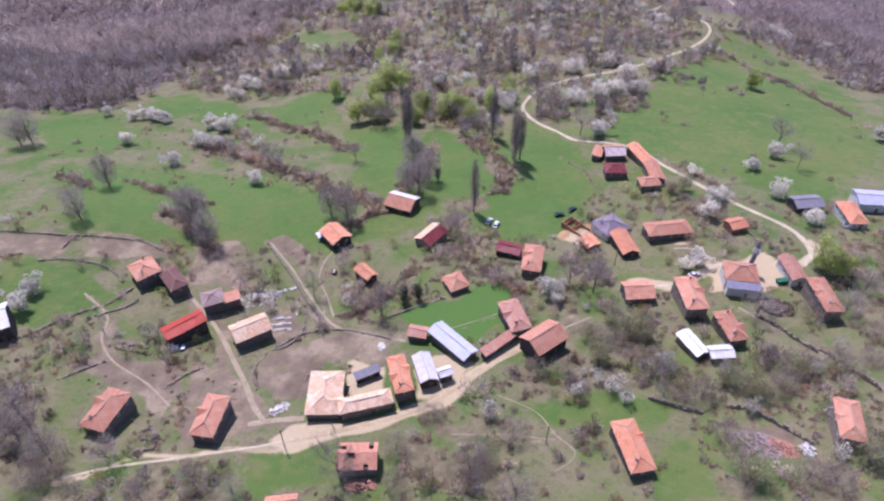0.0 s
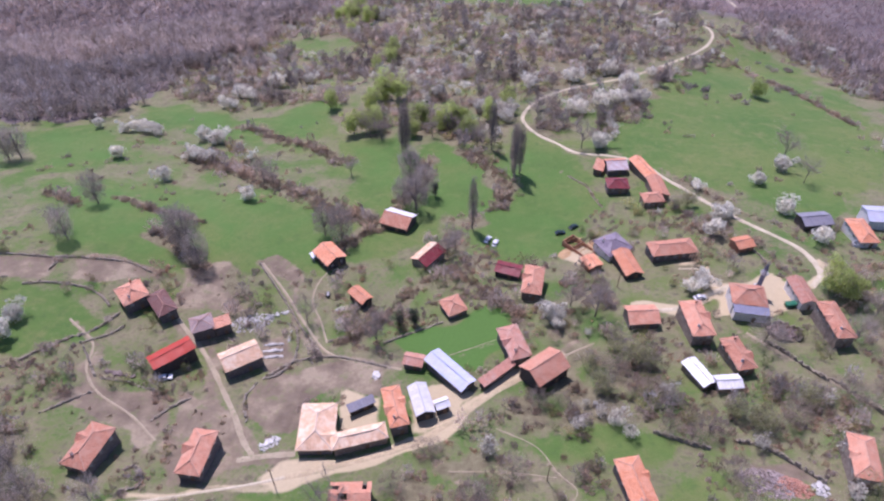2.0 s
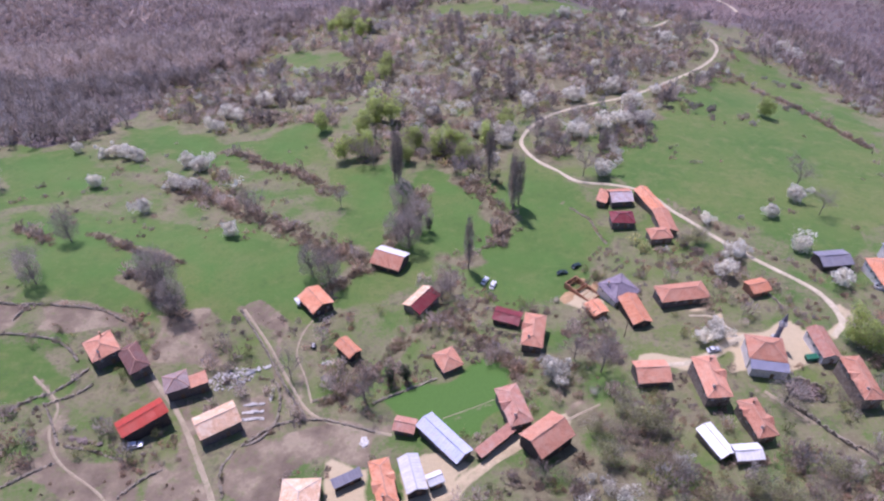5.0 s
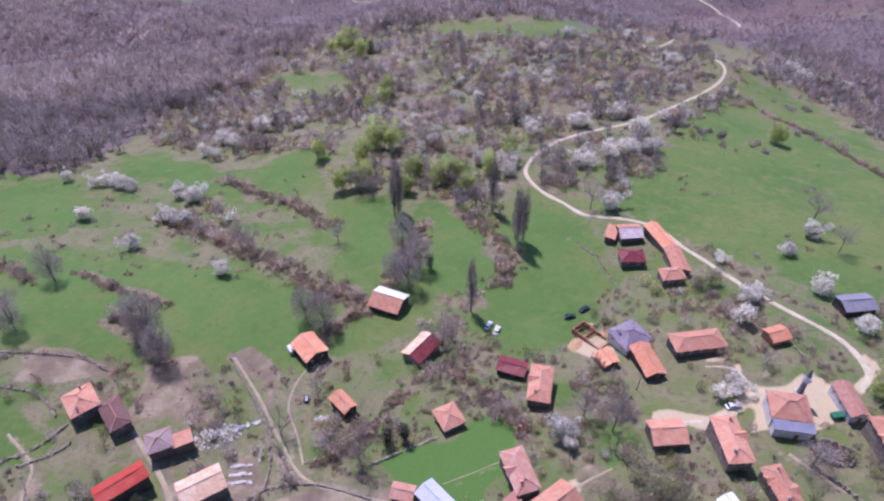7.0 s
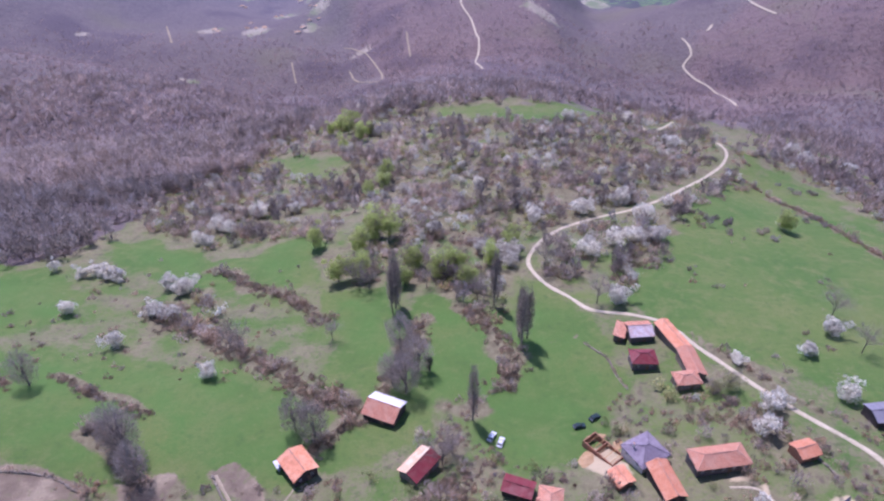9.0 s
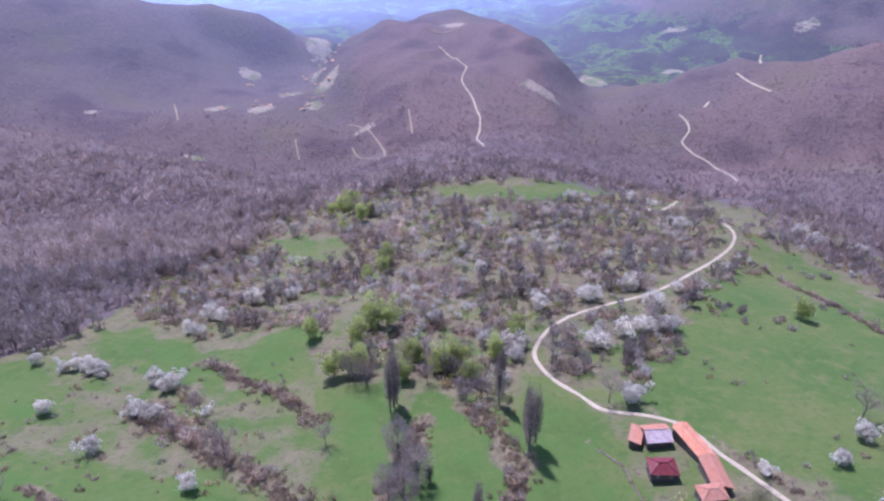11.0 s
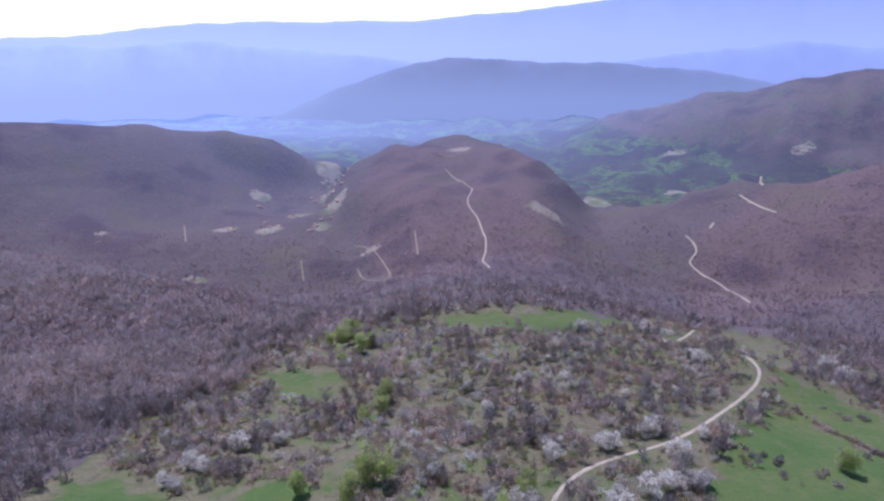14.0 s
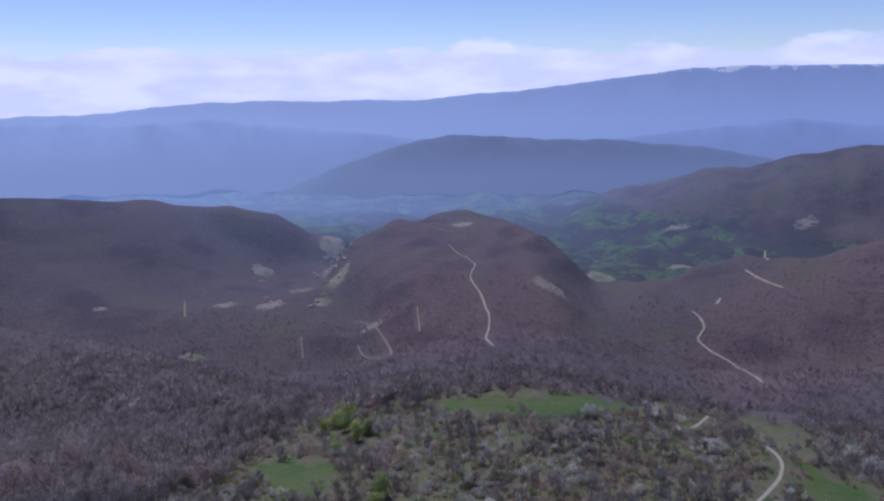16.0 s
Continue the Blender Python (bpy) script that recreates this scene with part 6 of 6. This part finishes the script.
lots = clear_of_ways(np.concatenate([side, edge_wood, rest]), 2.0)
sparse = [oval_shape(8.5, 3.4, 19, 20 + k, 1.9, 0.1) for k in range(5)]
# the tints are lifted further here, again as painted haze
many("hill_wood", "leafless brown wood on the lower spur", "wood", sparse, lots, rng.uniform(0.6, 1.15, len(lots)), rng, TWIG_GREY, 0.3, ((1.15, 1.14, 1.22), (1.35, 1.22, 1.16)))
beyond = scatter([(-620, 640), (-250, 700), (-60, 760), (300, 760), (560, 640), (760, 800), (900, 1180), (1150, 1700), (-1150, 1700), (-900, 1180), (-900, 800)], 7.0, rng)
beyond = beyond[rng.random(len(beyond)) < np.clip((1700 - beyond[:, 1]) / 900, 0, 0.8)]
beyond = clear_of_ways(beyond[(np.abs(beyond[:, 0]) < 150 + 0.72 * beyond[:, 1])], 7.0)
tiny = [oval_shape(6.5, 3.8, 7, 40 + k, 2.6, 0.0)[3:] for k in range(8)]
# the pale material and lifted tints paint haze over these far trees
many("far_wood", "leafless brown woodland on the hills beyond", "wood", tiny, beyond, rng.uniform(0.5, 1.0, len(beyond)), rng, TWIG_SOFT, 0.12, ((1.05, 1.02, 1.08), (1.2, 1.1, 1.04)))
# scrub and hedges
bushes = [mound_shape(2.2, 2.3, 40, 60 + k, 0.8) for k in range(6)]
thorn = [mound_shape(3.8, 3.6, 64, 70 + k, 0.9) for k in range(6)] + [oval_shape(6.0, 2.6, 62, 75 + k, 0.8) for k in range(2)]
fine_bushes = [mound_shape(1.9, 2.0, 84, 60 + k, 0.5) for k in range(6)]
fine_thorn = [mound_shape(3.6, 2.8, 130, 70 + k, 0.6) for k in range(4)] + [oval_shape(5.0, 2.4, 130, 75 + k, 0.5) for k in range(4)]


def graded(name, label, fine, coarse, spots, low, high, material, vary, hues):
    """Fine plants about the hamlet, coarser ones up the slope."""
    for near in (True, False):
        p = spots[(spots[:, 1] < 215) == near]
        many(name, label, "scrub", fine if near else coarse, p, rng.uniform(low, high, len(p)), rng, material, vary, hues)



spots = []
for _name, _w, _pts in HEDGES:
    line = np.array([(p.x, p.y) for p in smooth_line(_pts, 0.8)])
    spots.append(line[rng.integers(0, len(line), int(len(line) * (0.5 + _w / 5)))] + 0)
    spots[-1] = spots[-1] + rng.normal(size=spots[-1].shape) * _w * 0.32
hedge = clear_of_ways(np.concatenate(spots))
many("hedge_brush", "brown leafless hedge brush between meadows", "hedge", [mound_shape(2.3, 1.9, 72, 60 + k, 0.55) for k in range(6)], hedge, rng.uniform(0.35, 1.05, len(hedge)), rng, TWIG_WARM, 0.3, ((0.95, 0.95, 0.9), (1.15, 1.02, 0.85)))
along = np.concatenate([np.array([(p.x, p.y) for p in smooth_line(_pts, 0.8)]) for _, _pts in WALLS])
along = clear_of_ways(along[rng.random(len(along)) < 0.45] + rng.normal(size=(1, 2)) * 0.6, -0.4)
many("wall_brush", "dry brush growing along the garden walls", "hedge", fine_bushes, along, rng.uniform(0.25, 0.6, len(along)), rng, TWIG, 0.3, ((0.75, 0.78, 0.75), (1.0, 0.95, 0.8)))
pick = hedge[rng.random(len(hedge)) < 0.17]
many("hedge_tree", "small leafless trees along the hedges", "trees", thorn, pick, rng.uniform(0.6, 1.1, len(pick)), rng, TWIG_DUN, 0.3, DRY)
low, shrubs, white, leafed, tall = [], [], [], [], []
for _name, ring in THICKETS.items():
    _s = sum(map(ord, _name)) % 7
    wide = _name.startswith("s_")
    low.append(scatter(ring, 3.0 if not wide else 3.7, rng, 0.45, _s))
    shrubs.append(scatter(ring, 4.6 if not wide else 4.1, rng, 0.50, _s + 3))
    white.append(scatter(ring, 8.8 if wide else 19, rng, 0.50, _s + 5))
    leafed.append(scatter(ring, 8.5 if wide else 7.5, rng, 0.48, _s + 1))
    if wide:
        tall.append(scatter(ring, 11.0, rng, 0.42, _s + 2))
def off_fields(p):
    """Leaves out what would stand on open grass or tilled soil."""
    keep = np.ones(len(p), bool)
    for _, ring in MEADOWS + SOILS:
        keep &= edge_gap(p[:, 0], p[:, 1], ring) < 0.5
    return p[keep]


yards = clear_of_ways(np.concatenate([scatter(ring, 4.5, rng) for name, ring in SOILS if name not in ("plough", "brown_field", "stone_plot")]), 0.3)
many("yard_weeds", "dry weeds and brush in bare yards", "weeds", fine_bushes, yards, rng.uniform(0.15, 0.5, len(yards)), rng, TWIG, 0.35, ((0.6, 0.62, 0.5), (1.0, 0.95, 0.8)))
HAMLET = [(-150, 75), (150, 75), (175, 205), (60, 225), (-170, 205)]
low.append(off_fields(scatter(HAMLET, 3.2, rng, 0.50, 2)))
shrubs.append(off_fields(scatter(HAMLET, 7.5, rng, 0.40, 6)))
leafed.append(off_fields(scatter(HAMLET, 9.5, rng, 0.44, 8)))
low.append(scatter([(-190, 230), (-60, 230), (-60, 340), (-190, 340)], 9, rng, 0.4, 4))
low.append(scatter([(70, 220), (220, 220), (230, 400), (90, 300)], 16, rng, 0.45, 4))
low, shrubs, white, leafed, tall = (clear_of_ways(np.concatenate(v)) for v in (low, shrubs, white, leafed, tall))
many("brook_wood", "tall leafless trees among the scrub", "trees", [oval_shape(10.0, 2.7, 100, 80 + k, 0.9, 0.2) for k in range(5)], tall, rng.uniform(0.6, 1.2, len(tall)), rng, TWIG_GREY)
graded("scrub", "low brown scrub among gardens and banks", fine_bushes, bushes, low, 0.35, 1.05, TWIG, 0.35, DRY)
pale = rng.random(len(shrubs)) < 0.5
graded("thorn_scrub", "leafless thorn bushes and saplings", fine_thorn, thorn, shrubs[~pale], 0.45, 1.3, TWIG_DUN, 0.35, DRY)
graded("thorn_scrub", "pale grey leafless thorn bushes", fine_thorn, thorn, shrubs[pale], 0.45, 1.3, TWIG_ASH, 0.3, ((0.95, 0.98, 1.02), (1.12, 1.04, 0.98)))
snow = [tuft_shape(4.2, 2.8, 130, 0.8, 90 + k) for k in range(4)]
graded("blackthorn", "thorn bushes in white blossom", [tuft_shape(3.6, 2.2, 300, 0.34, 90 + k) for k in range(4)], snow, white, 0.5, 1.25, BLOSSOM, 0.15, ((0.94, 0.98, 1.0), (1.0, 0.98, 0.92)))
graded("budding_scrub", "bushes with first olive green leaves", [tuft_shape(3.2, 2.2, 130, 0.42, 100 + k) for k in range(4)], [tuft_shape(3.4, 2.4, 66, 0.75, 100 + k) for k in range(4)], leafed, 0.5, 1.25, OLIVE_LEAF, 0.3, ((0.8, 0.95, 0.8), (1.15, 1.0, 0.9)))

# trees that stand out
def oval_tree(label, h, r, seed, crown, n, size, kind="bare_tree"):
    """A bare tree with a close, oval haze of twigs about steep limbs."""
    rng = np.random.default_rng(seed)
    ob = empty(kind, label, "tree", pose(0, 0, 0))
    bm = bmesh.new()
    foot = min(0.02 * h, 0.34)
    tube(bm, (0, 0, -0.6), (0.02 * h, 0, h * 0.45), foot, foot * 0.7, 7)
    tube(bm, (0.02 * h, 0, h * 0.45), (0, 0.02 * h, h * 0.9), foot * 0.7, foot * 0.15, 5)
    a = np.linspace(0, 2 * math.pi, 12, endpoint=False) + rng.uniform(-0.2, 0.2, 12)
    ends = np.stack([np.cos(a) * r * rng.uniform(0.45, 0.85, 12), np.sin(a) * r * rng.uniform(0.45, 0.85, 12), h * rng.uniform(0.45, 0.92, 12)], -1)
    for e in ends:
        s = np.array([0, 0, e[2] * rng.uniform(0.3, 0.55)])
        tube(bm, s, e, foot * 0.45, foot * 0.1, 4)
        for _ in range(2):
            u = s + (e - s) * rng.uniform(0.4, 0.8)
            tube(bm, u, u + np.array([rng.normal() * r * 0.25, rng.normal() * r * 0.25, h * rng.uniform(0.08, 0.2)]), foot * 0.2, foot * 0.06, 3)
    part("trunk", bm, BARK, ob)
    out = unit(rng.normal(size=(n, 3)))
    full = rng.uniform(0.2, 1.0, n) ** 0.45
    lump = 1 + 0.22 * np.sin(out[:, 0] * 5 + seed) * np.cos(out[:, 1] * 4 + out[:, 2] * 3)
    p = np.array([0, 0, h * 0.53]) + out * np.array([r, r, h * 0.46]) * (full * lump)[:, None]
    d = unit(out * np.array([0.7, 0.7, 0.5]) + rng.normal(size=(n, 3)) * 0.35 + np.array([0, 0, 0.7]))
    z = rng.uniform(0.6, 1.5, n) * size
    new("crown", soup("crown", slivers(p, d, z * 2.2, z * 0.22, rng), crown)).parent = ob
    return ob


plant([oval_tree("tall leafless grey tree with a close oval crown", 15.0, 4.4, 300 + k, TWIG_GREY, 2000, 0.5) for k in range(4)],
      [(-141, 197), (-143, 227), (-99, 198), (-95, 195), (-88, 185), (-10, 225), (-6, 237), (-15, 230), (-13, 249), (-45, 206), (-38, 202), (-204, 278), (-208, 275)], 0.95, 1.35, "bare trees among meadows", rng)
plant([oval_tree("broad leafless tree beside the village gardens", 10.0, 4.8, 310 + k, TWIG_ASH, 1150, 0.42) for k in range(4)],
      [(-104, 91), (-112, 93), (-87, 88), (-62, 80), (-52, 78), (18, 76), (101, 141), (140, 151), (129, 141)], 0.75, 1.1, "bare trees in the village", rng)
plant([oval_tree("low brown leafless bushy tree", 5.0, 3.4, 320 + k, TWIG_DUN, 900, 0.36) for k in range(4)],
      [(-12, 81), (-12, 91), (10, 88), (11, 85), (56, 121), (53, 129), (49, 131), (65, 117), (61, 121), (67, 104), (72, 106), (62, 107), (95, 109), (98, 112), (89, 79), (95, 78), (-102, 80), (-99, 82), (-94, 80), (74, 92), (74, 83), (74, 78), (19, 95), (-4, 102), (-1, 103), (34, 118), (28, 118), (126, 120), (119, 116), (115, 118), (119, 141), (133, 130)], 0.8, 1.35, "brown bushes in the village", rng)
plant([tree_model("blossoming_tree", "wild plum tree in pale white blossom", "tree", 4.8, 2.7, 200 + k, TWIG_GREY, BLOSSOM, 1000, 0.5, 40) for k in range(4)],
      [(105, 99),  (-138, 145), (38, 150), (-138, 153), (36, 154), (85, 166), (90, 168), (142, 193), (103, 199), (109, 209), (114, 213), (137, 214), (-83, 234), (-82, 234), (109, 235), (137, 240), (138, 240), (153, 252), (153, 254), (-126, 256), (76, 277), (76, 278), (78, 279), (-112, 279), (-117, 280), (218, 280), (-122, 281), (-121, 282)] + [(-159, 283), (-160, 283), (-116, 300), (-115, 303), (-117, 304), (-124, 306), (-152, 314), (35, 314), (-152, 317), (-159, 317), (-171, 319), (-157, 320), (-162, 321), (-166, 321), (35, 323), (34, 326), (74, 326), (-188, 326), (70, 328), (22, 328), (105, 338), (113, 339), (110, 340), (100, 340), (108, 342), (-1, 350), (-123, 355), (-123, 356), (-128, 359), (52, 368)] + [(53, 373), (-116, 373), (56, 376), (83, 376), (-120, 377), (-123, 377), (-126, 383), (106, 390), (106, 391), (-105, 394), (110, 395), (-102, 395), (-84, 398), (-108, 398), (26, 420), (16, 453), (46, 457), (272, 496), (169, 498), (166, 501), (83, 502), (170, 502), (-70, 514), (-67, 515), (267, 522), (-49, 546), (-62, 549), (151, 560), (154, 570)], 1.05, 1.7, "blossoming trees on the slope", rng)
plant([tree_model("blossoming_tree", "broad wild plum in grey-white blossom by the track", "tree", 4.6, 3.2, 212 + k, TWIG_ASH, BLOSSOM, 1000, 0.55, 260) for k in range(3)],
      [(52, 363), (37, 324), (28, 322), (79, 373), (105, 389), (74, 323), (167, 495), (152, 569), (98, 338), (110, 337), (87, 333), (110, 366), (273, 528), (268, 499), (297, 492), (103, 552)], 1.5, 2.1, "blossoming trees on the slope", rng)
plant([tree_model("blossoming_tree", "small wild plum in grey-white blossom", "tree", 4.2, 2.6, 216 + k, TWIG_ASH, BLOSSOM, 700, 0.5, 260) for k in range(2)],
      [(114, 420), (114, 545), (66, 462), (23, 479), (69, 494), (90, 494), (185, 361), (130, 385)], 0.9, 1.4, "blossoming trees on the slope", rng)
_p = np.array([(141, 377), (147, 374), (153, 370), (158, 365), (137, 382), (155, 422), (174, 427), (189, 447), (195, 456), (207, 376), (152, 348), (242, 430), (228, 436), (169, 352), (238, 530), (250, 530), (252, 509), (82, 356), (106, 415), (94, 406), (138, 483), (185, 474), (176, 472)], float)
_p = clear_of_ways(np.concatenate([_p, _p + rng.normal(size=_p.shape) * 3.0, _p + rng.normal(size=_p.shape) * 5.0]))
many("track_side_brush", "grey leafless brush beside the upper track", "scrub", [mound_shape(3.6, 2.8, 90, 70 + k, 0.8) for k in range(4)], _p, rng.uniform(0.6, 1.25, len(_p)), rng, TWIG_GREY, 0.25)
plant([tree_model("blossoming_tree", "small garden tree in thin grey-white blossom", "tree", 4.6, 2.5, 206 + k, TWIG_ASH, BLOSSOM, 420, 0.42, 400, width=0.05) for k in range(3)],
      [(38, 109), (45, 113), (48, 110), (100, 86), (108, 116), (84, 101), (13, 102), (64, 119), (51, 106)], 0.9, 1.3, "blossoming trees in the village", rng)
plant([tree_model("budding_tree", "garden tree with first thin olive leaves", "tree", 8.0, 4.2, 226 + k, TWIG_ASH, OLIVE_LEAF, 1100, 0.46, 700, width=0.05) for k in range(3)],
      [(81, 112), (85, 109), (47, 122), (45, 131), (76, 80), (106, 84), (103, 116), (62, 131), (57, 133), (54, 139), (88, 107), (95, 219), (101, 221)], 0.7, 1.1, "budding trees in the village", rng)
plant([tree_model("green_tree", "broad tree in fresh yellow-green leaf", "tree", 10.0, 4.2, 220 + k, TWIG, FRESH_LEAF, 2500, 0.56, 300) for k in range(3)],
      [(135, 160), (132, 165), (14, 298), (-14, 301), (-45, 306), (0, 306), (4, 307), (-39, 308), (-35, 309), (10, 311), (7, 312), (-11, 314), (-10, 316), (26, 316), (-38, 333), (37, 335), (-62, 341), (-32, 344), (-24, 346), (-34, 348), (185, 358), (-43, 422), (-34, 431)] + [(-34, 448), (-71, 517), (-60, 539), (-55, 548), (-73, 562), (-87, 564), (-81, 575), (-72, 584)], 1.05, 1.55, "trees in fresh leaf", rng)
plant([tree_model("bare_tree", "leafless grey tree with spreading limbs", "tree", 11.0, 4.6, 240 + k, TWIG_GREY, twigs=2200, width=0.045) for k in range(5)],
      [(-74, 76), (7, 82), (-26, 83), (-101, 87), (-111, 97), (-118, 103), (-20, 145), (51, 154), (-44, 156), (44, 160), (3, 191), (6, 196), (-146, 204), (158, 241), (-75, 250), (-81, 255), (-41, 259), (160, 266), (68, 278)] + [(18, 285), (-4, 298), (-30, 298), (-36, 301), (50, 307), (60, 325), (176, 488)], 0.8, 1.35, "bare trees among meadows", rng)
plant([oval_tree("tall slender leafless poplar", 29.0, 1.7, 260 + k, TWIG_DARK, 1500, 0.62, "poplar") for k in range(3)],
      [(13, 211), (33, 250), (36, 255), (33, 256), (-18, 277), (25, 280), (-17, 281), (-16, 284)], 0.85, 1.05, "poplars by the brook", rng)
plant([tree_model("conifer", "small dark evergreen tree", "tree", 7.0, 1.5, 270, TWIG, DARK_LEAF, 700, 0.4, 60, narrow=0.3, count=12)],
      [(-13, 152), (-8, 153), (-2, 237)], 0.8, 1.1, "evergreens in gardens", rng)


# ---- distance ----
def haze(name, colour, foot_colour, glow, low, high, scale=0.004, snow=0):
    """Wooded heights in blue air, painted as a glowing haze: paler towards the foot."""
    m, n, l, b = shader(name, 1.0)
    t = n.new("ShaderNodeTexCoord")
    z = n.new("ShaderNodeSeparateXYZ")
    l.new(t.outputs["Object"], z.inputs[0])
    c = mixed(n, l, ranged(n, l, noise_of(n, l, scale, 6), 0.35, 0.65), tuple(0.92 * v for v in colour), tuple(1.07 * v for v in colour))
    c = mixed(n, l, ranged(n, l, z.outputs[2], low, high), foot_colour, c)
    # sunward glow is painted in: brighter to the left, dimmer to the right
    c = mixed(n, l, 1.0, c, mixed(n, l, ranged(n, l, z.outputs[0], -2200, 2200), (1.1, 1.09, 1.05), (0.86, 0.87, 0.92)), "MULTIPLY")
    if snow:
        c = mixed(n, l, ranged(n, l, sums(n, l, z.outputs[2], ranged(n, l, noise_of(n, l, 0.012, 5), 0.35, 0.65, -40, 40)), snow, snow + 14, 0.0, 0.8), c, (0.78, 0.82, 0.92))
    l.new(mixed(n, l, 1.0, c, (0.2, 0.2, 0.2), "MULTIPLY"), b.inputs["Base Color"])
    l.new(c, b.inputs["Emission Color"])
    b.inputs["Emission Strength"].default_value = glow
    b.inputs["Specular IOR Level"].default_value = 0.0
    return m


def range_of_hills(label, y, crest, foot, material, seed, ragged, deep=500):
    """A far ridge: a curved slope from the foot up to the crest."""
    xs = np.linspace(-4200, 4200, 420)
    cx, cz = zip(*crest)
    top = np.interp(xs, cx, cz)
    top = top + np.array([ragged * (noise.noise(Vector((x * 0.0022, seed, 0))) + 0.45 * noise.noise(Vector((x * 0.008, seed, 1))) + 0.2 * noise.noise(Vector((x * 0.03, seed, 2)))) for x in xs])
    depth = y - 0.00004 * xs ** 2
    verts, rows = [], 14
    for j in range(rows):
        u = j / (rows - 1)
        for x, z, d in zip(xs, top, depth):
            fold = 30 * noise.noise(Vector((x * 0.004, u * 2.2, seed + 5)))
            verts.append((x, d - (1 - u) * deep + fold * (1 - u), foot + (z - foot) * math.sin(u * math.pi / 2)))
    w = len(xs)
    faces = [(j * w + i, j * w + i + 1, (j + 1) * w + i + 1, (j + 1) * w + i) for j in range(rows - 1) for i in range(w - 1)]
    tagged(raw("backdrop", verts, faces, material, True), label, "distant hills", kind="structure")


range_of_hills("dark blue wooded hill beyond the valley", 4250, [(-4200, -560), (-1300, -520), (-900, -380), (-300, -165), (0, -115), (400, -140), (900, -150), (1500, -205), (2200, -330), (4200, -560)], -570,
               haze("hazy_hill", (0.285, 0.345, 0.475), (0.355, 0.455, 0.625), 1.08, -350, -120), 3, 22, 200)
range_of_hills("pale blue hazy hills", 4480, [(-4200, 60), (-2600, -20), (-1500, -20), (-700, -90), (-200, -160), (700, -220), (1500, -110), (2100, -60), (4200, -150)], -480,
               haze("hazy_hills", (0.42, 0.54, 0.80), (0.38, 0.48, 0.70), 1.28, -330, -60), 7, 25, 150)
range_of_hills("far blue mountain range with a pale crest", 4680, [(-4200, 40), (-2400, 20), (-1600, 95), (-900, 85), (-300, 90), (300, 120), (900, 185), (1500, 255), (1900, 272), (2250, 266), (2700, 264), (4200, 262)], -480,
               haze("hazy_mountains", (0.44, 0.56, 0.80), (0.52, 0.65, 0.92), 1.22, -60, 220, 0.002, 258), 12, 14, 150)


def far_house(x, y, turn, length):
    ob = empty("far_house", "small pale house of a village in the hazy valley", "house", pose(x, y, float(height(x, y)) - 2.0, 0, 0, turn), "houses in the far valley")
    w = length * 0.65
    bm = bmesh.new()
    box(bm, -length / 2, length / 2, -w / 2, w / 2, 0, 3.4)
    part("wall", bm, WALL_WHITE, ob)
    bm = bmesh.new()
    v = [bm.verts.new(p) for p in ((-length / 2 - 0.6, -w / 2 - 0.6, 3.3), (length / 2 + 0.6, -w / 2 - 0.6, 3.3), (length / 2 + 0.6, w / 2 + 0.6, 3.3), (-length / 2 - 0.6, w / 2 + 0.6, 3.3), (-length * 0.25, 0, 5.6), (length * 0.25, 0, 5.6))]
    for f in ((0, 1, 5, 4), (1, 2, 5), (2, 3, 4, 5), (3, 0, 4), (3, 2, 1, 0)):
        bm.faces.new([v[i] for i in f])
    part("roof", bm, TILE_PALE, ob)


rng = random.Random(9)
for hx, hy in ((-445, 2190), (-424, 2150), (-405, 2165), (-380, 2135), (-377, 2210), (-351, 2130), (-345, 2183), (-318, 2097), (-309, 2130), (-314, 2017), (-341, 2033), (-329, 1869), (-373, 2032), (-300, 1853), (-308, 1772), (-330, 1764), (-339, 1718), (-346, 1683), (-460, 2029), (-433, 1973), (-474, 2015), (-485, 1749), (-462, 1746), (-440, 1744), (-499, 1839), (-591, 2103), (-580, 2097), (-572, 1761), (-554, 1729)):
    far_house(hx, hy, rng.uniform(0, 180), rng.uniform(10, 16))
